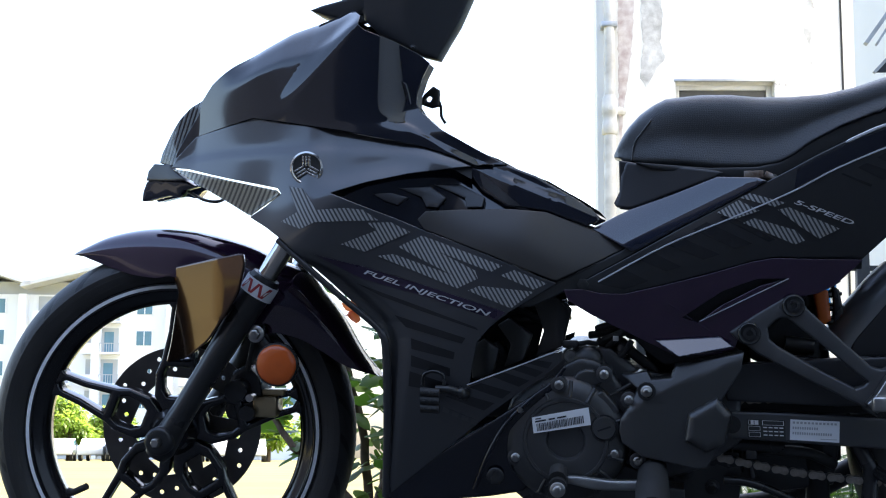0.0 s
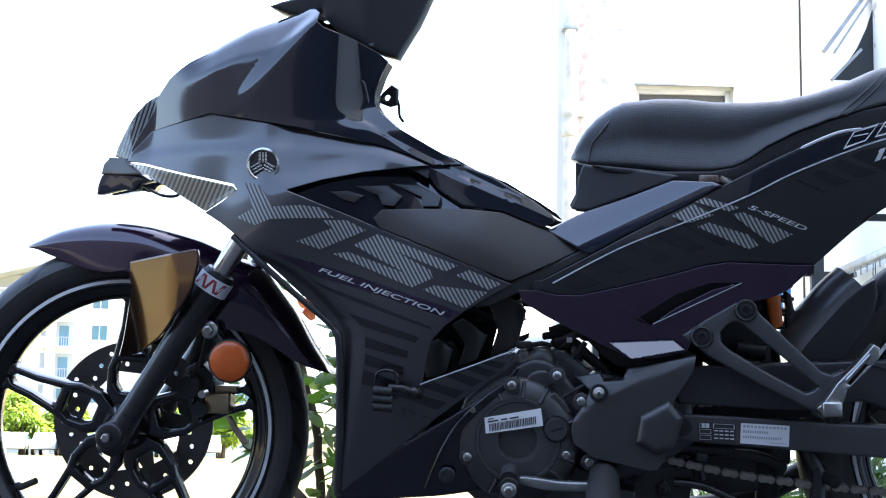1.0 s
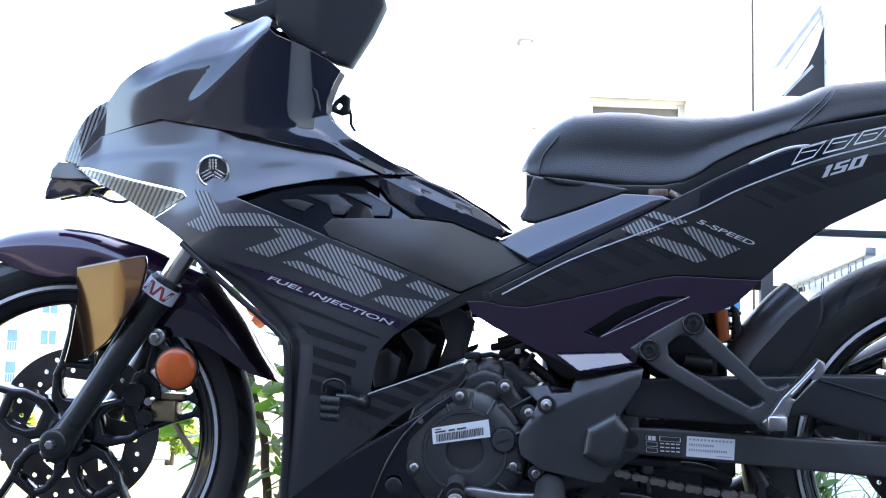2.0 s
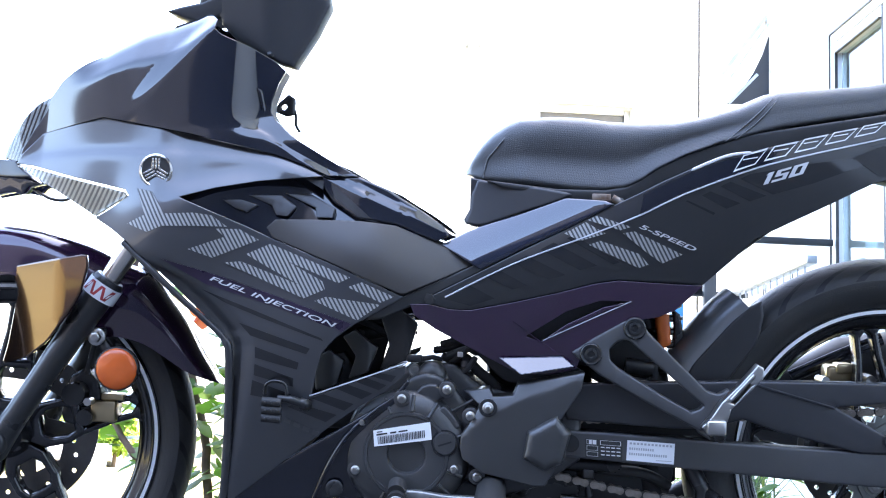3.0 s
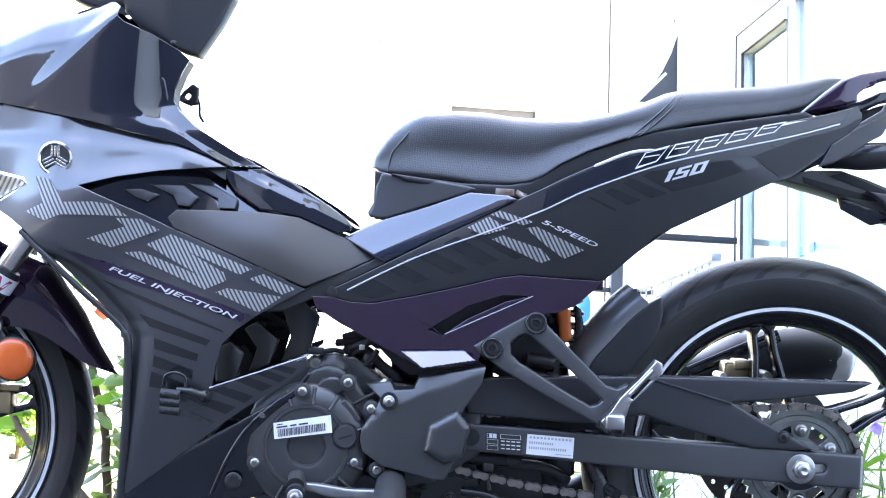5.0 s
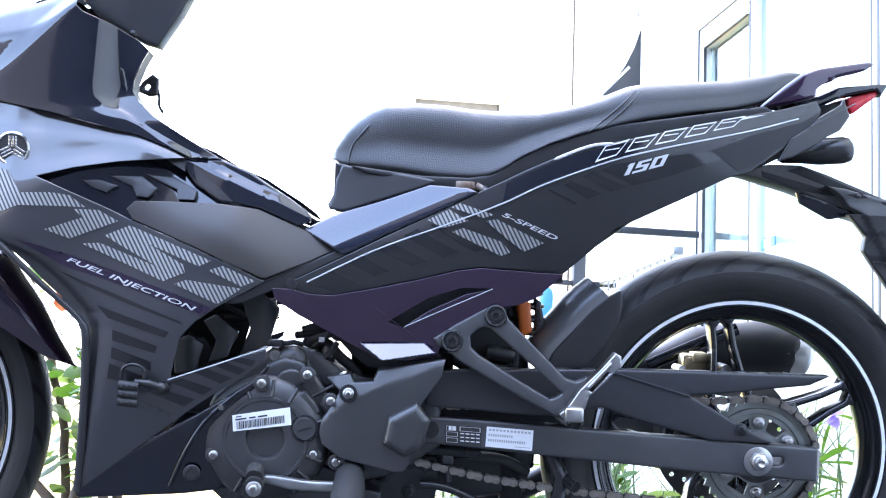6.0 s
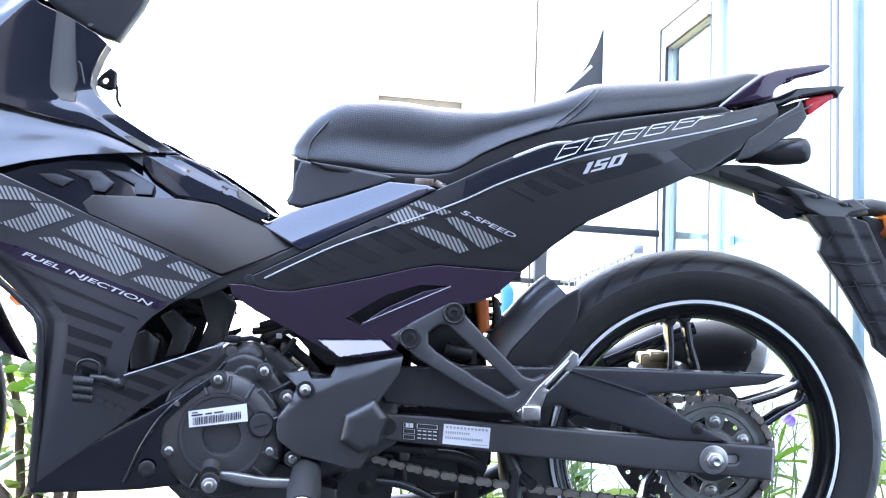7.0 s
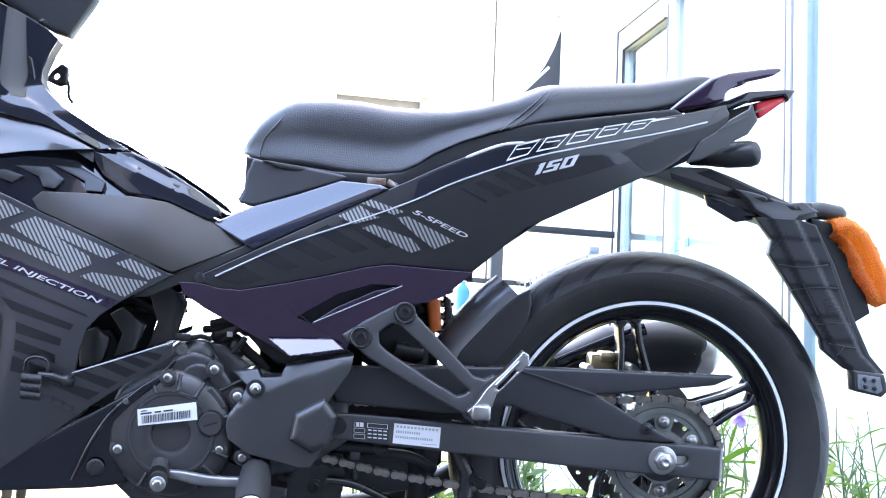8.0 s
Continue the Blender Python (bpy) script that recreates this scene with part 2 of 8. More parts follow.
def plate(outline, depth, thick=0.004, edge=0.006, holes=(), step=0.014, soft=0.0, drop=0.55, bulge=0.0, creases=(), fair=False):
    """A solid sheet over an outline in x and z. depth: its y, a number or a function of x and z; thick: how far it goes inwards (+y);
    edge: the radius to which its rim is rounded; creases: lines along which the faces are split;
    fair: take the normals of the front from the depth itself."""
    f = depth if callable(depth) else (lambda x, z: depth)
    outline = softened(list(outline), soft) if soft else list(outline)
    rim = min(step, max(0.006, 1.3 * edge)) if edge > 0 else step
    loops = [dense(outline, rim)] + [dense(list(h), rim) for h in holes]
    segs = np.array([(*a, *b) for lp in loops for a, b in zip(lp, lp[1:] + lp[:1])])
    pts, cons = [], []
    for lp in loops:
        base = len(pts)
        pts += lp
        cons += [(base + i, base + (i + 1) % len(lp)) for i in range(len(lp))]
    def is_in(p):
        return inside(p, loops[0]) and not any(inside(p, h) for h in loops[1:])
    marks = []
    for line in creases:
        run = []
        for a, b in zip(line, line[1:]):
            n = max(1, math.ceil(math.hypot(b[0] - a[0], b[1] - a[1]) / (0.7 * step)))
            run += [(a[0] + (b[0] - a[0]) * k / n, a[1] + (b[1] - a[1]) * k / n) for k in range(n)]
        run.append(line[-1])
        last = None
        for q in run:
            if is_in(q) and gap_to(q, segs) > max(0.5 * edge, 0.0015):
                pts.append(q)
                marks.append(q)
                if last is not None:
                    cons.append((last, len(pts) - 1))
                last = len(pts) - 1
            else:
                last = None
    marks = np.array(marks) if marks else None
    def clear(q, d):
        return marks is None or float(np.hypot(marks[:, 0] - q[0], marks[:, 1] - q[1]).min()) > d
    extra = []
    if edge > 0:
        for a, b in [(s[:2], s[2:]) for s in segs]:
            d = b - a
            n = np.array((-d[1], d[0])) / (np.hypot(*d) + 1e-9)
            for r, along_it, way in itertools.product((0.14 * edge, 0.42 * edge, edge), (0.25, 0.75), (1, -1)):
                    q = a + d * along_it + n * r * way
                    if is_in(q) and gap_to(q, segs) > 0.9 * r and clear(q, 0.002):
                        extra.append(tuple(q))
    lo, hi = np.min(loops[0], axis=0), np.max(loops[0], axis=0)
    for i, x in enumerate(np.arange(lo[0], hi[0], step)):
        for z in np.arange(lo[1] + (i % 2) * step / 2, hi[1], step):
            if is_in((x, z)) and gap_to((x, z), segs) > max(1.3 * edge, 0.4 * step) and clear((x, z), 0.45 * step):
                extra.append((float(x), float(z)))
    vv, _, ff, *_ = mathutils.geometry.delaunay_2d_cdt([Vector(p) for p in pts + extra], cons, [], 0, 1e-6)
    bm = bmesh.new()
    layer = bm.verts.layers.float_vector.new("true_normal") if fair else None
    front, back = [], []
    for v in vv:
        y = f(v.x, v.y)
        g = gap_to(v, segs)
        d = 0.0
        if edge > 0:
            k = 1 - min(g / edge, 1)
            d = edge * drop * (1 - math.sqrt(max(0, 1 - k * k)))
        y -= bulge * min(1, g / 0.05)
        front.append(bm.verts.new((v.x, y + d, v.y)))
        if fair and g >= 0.95 * edge:
            e = 0.002
            front[-1][layer] = Vector(((f(v.x + e, v.y) - f(v.x - e, v.y)) / (2 * e), -1.0, (f(v.x, v.y + e) - f(v.x, v.y - e)) / (2 * e))).normalized()
        back.append(bm.verts.new((v.x, max(y + d + 0.0008, y + thick), v.y)))
    used = {}
    for t in ff:
        c = sum((vv[i] for i in t), Vector((0, 0))) / len(t)
        if not is_in(c):
            continue
        bm.faces.new([front[i] for i in t])
        bm.faces.new([back[i] for i in reversed(t)])
        for a, b in zip(t, t[1:] + t[:1]):
            used[(a, b)] = used.get((a, b), 0) + 1
    for (a, b) in used:
        if (b, a) not in used:
            bm.faces.new([front[b], front[a], back[a], back[b]])
    bmesh.ops.delete(bm, geom=[v for v in bm.verts if not v.link_faces], context="VERTS")
    return bm


def mirrored(ob):
    """The same part on the bike's other side."""
    me = ob.data.copy()
    me.transform(Matrix.Scale(-1, 4, (0, 1, 0)))
    me.flip_normals()
    twin = new(ob.name.split(".")[0], me)
    twin.parent = ob.parent
    return twin


def lathe(profile, segs=48, axis="y", at=(0, 0, 0), close=False):
    """Turns (radius, along) pairs round an axis."""
    bm = bmesh.new()
    rings = []
    for r, h in profile:
        ring = []
        for k in range(segs):
            a = 2 * math.pi * k / segs
            c, s = r * math.cos(a), r * math.sin(a)
            p = {"y": (c, h, s), "z": (c, s, h), "x": (h, c, s)}[axis]
            ring.append(bm.verts.new((p[0] + at[0], p[1] + at[1], p[2] + at[2])))
        rings.append(ring)
    pairs = list(zip(rings, rings[1:])) + ([(rings[-1], rings[0])] if close else [])
    for a, b in pairs:
        for k in range(segs):
            bm.faces.new([a[k], a[(k + 1) % segs], b[(k + 1) % segs], b[k]])
    if not close:
        for ring in (rings[0], rings[-1]):
            bm.faces.new(ring)
    return bm


def tube(points, radius, segs=12, flat=1.0, caps=True, up=(0, 1, 0)):
    """A rod through the points; radius a number or one for each point; flat squeezes it along its second axis."""
    bm = bmesh.new()
    pts = [Vector(p) for p in points]
    rs = radius if isinstance(radius, (list, tuple)) else [radius] * len(pts)
    rings = []
    for i, p in enumerate(pts):
        d = (pts[min(i + 1, len(pts) - 1)] - pts[max(i - 1, 0)]).normalized()
        a = d.cross(Vector(up))
        if a.length < 1e-4:
            a = d.cross(Vector((1, 0, 0)))
        a.normalize()
        b = d.cross(a).normalized()
        rings.append([bm.verts.new(p + rs[i] * (math.cos(2 * math.pi * k / segs) * a + flat * math.sin(2 * math.pi * k / segs) * b)) for k in range(segs)])
    for r0, r1 in zip(rings, rings[1:]):
        for k in range(segs):
            bm.faces.new([r0[k], r0[(k + 1) % segs], r1[(k + 1) % segs], r1[k]])
    if caps:
        bm.faces.new(rings[0]), bm.faces.new(rings[-1])
    return bm


def curve_through(points, n=6):
    """A smooth row of points through the given ones."""
    p = [Vector(q) for q in points]
    out = []
    for i in range(len(p) - 1):
        a, b, c, d = p[max(i - 1, 0)], p[i], p[i + 1], p[min(i + 2, len(p) - 1)]
        for k in range(n):
            t = k / n
            out.append(0.5 * (2 * b + (c - a) * t + (2 * a - 5 * b + 4 * c - d) * t * t + (3 * b - a - 3 * c + d) * t ** 3))
    return out + [p[-1]]


def curve_2d(points, n=6):
    return [(p.x, p.z) for p in curve_through([(x, 0, z) for x, z in points], n)]


def brick(lo, hi, bevel=0.003, segments=2):
    """A box between two corners with rounded edges."""
    bm = bmesh.new()
    bmesh.ops.create_cube(bm, size=1)
    c, s = (Vector(lo) + Vector(hi)) / 2, Vector(hi) - Vector(lo)
    for v in bm.verts:
        v.co = Vector((v.co.x * s.x, v.co.y * s.y, v.co.z * s.z)) + c
    if bevel:
        bmesh.ops.bevel(bm, geom=bm.edges[:], offset=bevel, segments=segments, affect="EDGES", profile=0.5)
    return bm


def merge(*bms):
    out = bmesh.new()
    for b in bms:
        me = bpy.data.meshes.new("tmp")
        b.to_mesh(me)
        b.free()
        out.from_mesh(me)
        bpy.data.meshes.remove(me)
    return out


def moved(bm, m):
    bmesh.ops.transform(bm, matrix=m, verts=bm.verts)
    return bm


def hexbolt(at, r, length=0.012, washer=True, axis=1):
    """A hexagon flange bolt whose head looks towards -y."""
    prof = [(r * 1.5, 0), (r * 1.5, -0.18 * length), (r * 1.2, -0.3 * length)] if washer else [(r * 1.1, 0)]
    b = lathe([(p, h) for p, h in prof], 20, "y")
    h = lathe([(r, -0.2 * length), (r, -0.9 * length), (r * 0.82, -length)], 6, "y")
    d = lathe([(r * 0.5, -length), (r * 0.42, -length * 0.93)], 12, "y")
    bm = merge(b, h, d)
    return moved(bm, Matrix.Translation(at))


# ---- the side of the bodywork: y over x and z, drawn smoothly through a few half widths ----
WIDTHS = [(-.02, .70, -.06), (.05, .79, -.100), (.15, .86, -.140), (.30, .91, -.140), (.02, .65, -.10), (.18, .65, -.165), (.24, .69, -.182), (.25, .61, -.204),
          (.38, .80, -.160), (.33, .73, -.180), (.48, .69, -.150), (.41, .82, -.150), (.52, .695, -.148), (.33, .55, -.19), (.50, .48, -.20), (.36, .40, -.185), (.36, .24, -.16),
          (.60, .30, -.16), (.55, .62, -.185), (.69, .57, -.172), (.60, .66, -.150), (.74, .63, -.160), (.80, .55, -.175), (.91, .63, -.178),
          (1.0, .72, -.180), (1.10, .70, -.173), (1.25, .78, -.148), (1.40, .82, -.105), (1.50, .84, -.045), (.75, .48, -.165), (.95, .50, -.16)]
_a = np.array(WIDTHS)
_n = len(_a)


def _kernel(r):
    return r * r * np.log(r + 1e-9)


_m = np.zeros((_n + 3, _n + 3))
_m[:_n, :_n] = _kernel(np.hypot(_a[:, None, 0] - _a[None, :, 0], _a[:, None, 1] - _a[None, :, 1])) + 1e-3 * np.eye(_n)
_m[:_n, _n:] = np.c_[np.ones(_n), _a[:, :2]]
_m[_n:, :_n] = _m[:_n, _n:].T
_c = np.linalg.solve(_m, np.r_[_a[:, 2], 0, 0, 0])


def side(x, z):
    return float(_kernel(np.hypot(_a[:, 0] - x, _a[:, 1] - z)) @ _c[:_n] + _c[_n] + _c[_n + 1] * x + _c[_n + 2] * z)


def lettering(text, start, end, height, parent, mat, name, slant=0.25, surface=side, lift=0.0016, label="", upright=None, bold=0.0):
    """A line of printed words from start to end (x, z) on the bodywork."""
    cu = bpy.data.curves.new("tmp", "FONT")
    cu.body, cu.size, cu.shear, cu.offset = text, 1.0, slant, bold
    ob = bpy.data.objects.new("tmp", cu)
    scene.collection.objects.link(ob)
    me = bpy.data.meshes.new_from_object(ob.evaluated_get(bpy.context.evaluated_depsgraph_get()))
    bpy.data.objects.remove(ob)
    xs = [v.co.x for v in me.vertices]
    ys = [v.co.y for v in me.vertices]
    d = Vector((end[0] - start[0], end[1] - start[1]))
    up = Vector(upright).normalized() if upright else Vector((-d.y, d.x)).normalized()
    bm = bmesh.new()
    bm.from_mesh(me)
    bpy.data.meshes.remove(me)
    for v in bm.verts:
        q = Vector(start) + d * ((v.co.x - min(xs)) / (max(xs) - min(xs))) + up * height * ((v.co.y - min(ys)) / (max(ys) - min(ys)))
        v.co = (q.x, surface(q.x, q.y) - lift, q.y)
    ext = bmesh.ops.extrude_face_region(bm, geom=bm.faces[:])
    for v in ext["geom"]:
        if isinstance(v, bmesh.types.BMVert):
            v.co.y += 0.0008
    return part(name, bm, mat, parent, label)


def curl(d, r):
    """How far a surface bends away at the distance d past a crest, on a round of radius r."""
    d = min(max(d, 0.0), 0.88 * r)
    return r - math.sqrt(r * r - d * d)


def hinge(d, w=0.010):
    """A fold that starts softly: 0 below, d above."""
    return 0.5 * (d + math.sqrt(d * d + w * w))


def smooth_step(v):
    v = min(max(v, 0.0), 1.0)
    return v * v * (3 - 2 * v)


def printed(name, outline, mat, parent, surface=side, lift=0.0012, label="", step=0.012):
    """A thin film laid on a surface."""
    return part(name, plate(outline, lambda x, z: surface(x, z) - lift, 0.0008, 0.0, step=step), mat, parent, label)


def band(a, b, w0, w1=None):
    """The outline of a bar from a to b."""
    d = Vector((b[0] - a[0], b[1] - a[1])).normalized()
    n = Vector((-d.y, d.x))
    w1 = w0 if w1 is None else w1
    return [(a[0] + n.x * w0 / 2, a[1] + n.y * w0 / 2), (b[0] + n.x * w1 / 2, b[1] + n.y * w1 / 2), (b[0] - n.x * w1 / 2, b[1] - n.y * w1 / 2), (a[0] - n.x * w0 / 2, a[1] - n.y * w0 / 2)]

# ---- the motorcycle: x to its rear, -y its left side, z up, wheels standing on z = 0; the whole leans on its side stand ----
LEAN = 9.0
bike = thing("motorcycle", "black and dark violet underbone motorcycle leaning on its side stand", "motorcycle", turn=(LEAN, 0, 0))
FRONT, REAR = Vector((0.0, 0.0, 0.298)), Vector((1.29, 0.0, 0.300))


def body_panel(name, outline, mat, off=0.0, edge=0.006, label="", twin=True, soft=0.15, thick=0.004, step=0.014, holes=(), bulge=0.0, parent=None):
    ob = part(name, plate(outline, lambda x, z: side(x, z) + off, thick, edge, holes=holes, step=step, soft=soft, bulge=bulge, fair=not bulge), mat, parent or bike, label)
    if twin:
        mirrored(ob)
    return ob


# --- wheels ---
def make_wheel(centre, tyre_r, tyre_w, rim_w, base_angle, disc_y, disc_r):
    wheel = new("wheel")
    wheel.parent = bike
    wheel.location = centre
    hw, rw = tyre_w / 2, rim_w / 2
    bead = 0.218
    span = tyre_r - bead
    half = [(bead, rw), (bead + 0.10 * span, rw + 0.35 * (hw - rw)), (bead + 0.25 * span, rw + 0.70 * (hw - rw)), (bead + 0.42 * span, rw + 0.93 * (hw - rw)), (bead + 0.56 * span, hw), (bead + 0.600 * span, hw * 1.0), (bead + 0.615 * span, hw * 0.985),
            (bead + 0.70 * span, hw * 0.925), (bead + 0.80 * span, hw * 0.80), (bead + 0.89 * span, hw * 0.61), (bead + 0.955 * span, hw * 0.40), (bead + 0.99 * span, hw * 0.19)]   # sidewall, shoulder edge, crown
    arc = [(r, -y) for r, y in half] + [(tyre_r, 0.0)] + [(r, y) for r, y in reversed(half)]
    inner = [(bead - 0.004, rw), (bead - 0.004, -rw)]
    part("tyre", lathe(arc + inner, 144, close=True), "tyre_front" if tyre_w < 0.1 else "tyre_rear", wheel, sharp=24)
    w = rw + 0.004
    rim = [(0.224, -w), (0.222, -w - 0.003), (0.212, -w - 0.003), (0.209, -w + 0.002), (0.203, -w + 0.004), (0.196, -w + 0.012), (0.190, -0.012),
           (0.190, 0.012), (0.196, w - 0.012), (0.203, w - 0.004), (0.212, w + 0.003), (0.222, w + 0.003), (0.224, w), (0.214, w - 0.006), (0.206, 0), (0.214, -w + 0.006)]
    part("rim", lathe(rim, 96, close=True), "rim", wheel)
    for s in (-1, 1):
        part("rim_stripe", lathe([(0.2145, s * (w + 0.0034)), (0.2195, s * (w + 0.0034)), (0.2195, s * (w + 0.0026)), (0.2145, s * (w + 0.0026))], 120, close=True), "white_tape", wheel, "white reflective rim tape")
    arm = [(.026, -.018), (.050, -.033), (.085, -.0335), (.104, -.0265), (.150, -.0190), (.184, -.0175), (.196, -.026), (.197, 0.0), (.196, .026), (.184, .0175), (.150, .0190), (.104, .0265), (.085, .0335), (.050, .033), (.026, .018)]
    gap = [(.110, -.0150), (.150, -.0095), (.180, -.0085), (.189, 0.0), (.180, .0085), (.150, .0095), (.110, .0150)]
    window = [(.050, -.0130), (.062, -.0210), (.084, -.0225), (.096, -.0170), (.096, .0170), (.084, .0225), (.062, .0210), (.050, .0130)]
    for k in range(5):
        turn = Matrix.Rotation(-radians(base_angle + 72 * k), 4, "Y")
        part("spoke", moved(plate(arm, lambda x, z: -0.020 + 0.05 * max(0, x - 0.09), 0.034, 0.005, holes=[gap, window], step=0.02, drop=0.8), turn), "rim", wheel)
    hub = lathe([(0.012, -0.045), (0.026, -0.045), (0.032, -0.03), (0.036, -0.022), (0.038, 0.012), (0.032, 0.03), (0.026, 0.05), (0.012, 0.05)], 40)
    part("hub", hub, "rim", wheel)
    # brake disc with two rings of holes and a carrier
    circle = [(disc_r * math.cos(2 * math.pi * k / 72), disc_r * math.sin(2 * math.pi * k / 72)) for k in range(72)]
    def hole(r, a, q):
        return [(r * math.cos(a) + q * math.cos(2 * math.pi * j / 8), r * math.sin(a) + q * math.sin(2 * math.pi * j / 8)) for j in range(8)]
    mid = disc_r * 0.8
    holes = [hole(mid + (0.010, 0.0, -0.010)[k % 3], 2 * math.pi * k / 30, 0.0036) for k in range(30)]
    holes += [[(r * math.cos(2 * math.pi * (k + f) / 5), r * math.sin(2 * math.pi * (k + f) / 5)) for r, f in ((disc_r * .60, .1), (disc_r * .66, .5), (disc_r * .60, .9), (disc_r * .42, .75), (disc_r * .40, .25))] for k in range(5)]
    part("brake_disc", plate(circle, disc_y, 0.004, 0.0, holes=holes, step=0.02), "disc", wheel, "drilled steel brake disc")
    return wheel


def tyre_material(name, radius, width, lugs):
    """Black rubber with slanting tread grooves on the shoulders, raised rings and a faint dusty bloom on the sidewall."""
    m = material(name, (0.028, 0.028, 0.028), 0.46, var=0.25, scale=14, color2=(0.034, 0.032, 0.030))
    nt = m.node_tree
    N = nt.nodes.new
    co, sep = N("ShaderNodeTexCoord"), N("ShaderNodeSeparateXYZ")
    nt.links.new(co.outputs["Object"], sep.inputs[0])
    def op(kind, a, b=None, c=None):
        n = N("ShaderNodeMath")
        n.operation = kind
        for i, v in enumerate((a, b, c)):
            if v is None:
                continue
            if isinstance(v, (int, float)):
                n.inputs[i].default_value = v
            else:
                nt.links.new(v, n.inputs[i])
        return n.outputs[0]
    x, y, z = sep.outputs
    angle = op("ARCTAN2", z, x)
    rad = op("SQRT", op("ADD", op("MULTIPLY", x, x), op("MULTIPLY", z, z)))
    off = op("ABSOLUTE", y)
    wave = op("FRACT", op("ADD", op("MULTIPLY", angle, lugs / (2 * math.pi)), op("MULTIPLY", off, -34.0)))
    line = op("LESS_THAN", op("ABSOLUTE", op("SUBTRACT", wave, 0.5)), 0.11)
    wave2 = op("FRACT", op("ADD", op("MULTIPLY", angle, lugs / (2 * math.pi)), op("MULTIPLY", off, 16.0)))
    line2 = op("LESS_THAN", op("ABSOLUTE", op("SUBTRACT", wave2, 0.5)), 0.04)
    tread = op("GREATER_THAN", rad, 0.2195 + 0.60 * (radius - 0.218))
    deep = op("MULTIPLY", op("MAXIMUM", line, op("MULTIPLY", line2, op("LESS_THAN", off, width * 0.3))), tread)
    rings = op("MULTIPLY", op("LESS_THAN", op("ABSOLUTE", op("SUBTRACT", rad, 0.2315)), 0.0012), 0.6)
    rings = op("MAXIMUM", rings, op("MULTIPLY", op("LESS_THAN", op("ABSOLUTE", op("SUBTRACT", rad, 0.212 + 0.56 * (radius - 0.218))), 0.0010), 0.5))
    noise_ = N("ShaderNodeTexNoise")
    noise_.inputs["Scale"].default_value = 420
    nt.links.new(co.outputs["Object"], noise_.inputs["Vector"])
    height = op("ADD", op("SUBTRACT", rings, op("MULTIPLY", deep, 2.5)), op("MULTIPLY", noise_.outputs[0], 0.15))
    bp = N("ShaderNodeBump")
    bp.inputs["Strength"].default_value, bp.inputs["Distance"].default_value = 1.0, 0.003
    b = nt.nodes["Principled BSDF"]
    # the shade inside the tread grooves is mixed into the colour as near-black
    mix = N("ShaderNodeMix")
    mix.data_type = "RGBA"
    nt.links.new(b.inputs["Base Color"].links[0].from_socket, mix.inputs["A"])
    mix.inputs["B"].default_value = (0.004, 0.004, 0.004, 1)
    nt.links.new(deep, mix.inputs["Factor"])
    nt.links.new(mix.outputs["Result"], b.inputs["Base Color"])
    nt.links.new(height, bp.inputs["Height"])
    nt.links.new(bp.outputs[0], nt.nodes["Principled BSDF"].inputs["Normal"])
    return m


M["tyre_front"] = tyre_material("tyre_front", 0.273, 0.078, 26)
M["tyre_rear"] = tyre_material("tyre_rear", 0.294, 0.120, 27)
front_wheel = make_wheel(FRONT + Vector((-0.013, 0, 0)), 0.273, 0.080, 0.050, 13.0, 0.045, 0.122)
rear_wheel = make_wheel(REAR + Vector((0, 0.012, 0)), 0.294, 0.124, 0.066, 27.0, 0.060, 0.110)
front_wheel.scale, front_wheel.rotation_euler = (1.024, 1.0, 1.024), (0, 0, radians(7.0))   # the bars are turned a little to the left
part("valve_stem", tube([(-0.160, -0.015, -0.090), (-0.150, -0.028, -0.088), (-0.128, -0.038, -0.078)], [0.007, 0.005, 0.005], 10), "rubber", front_wheel)

# --- front fork, fender and brake ---
def along(p, q, s):
    return tuple(a + (b - a) * s for a, b in zip(p, q))


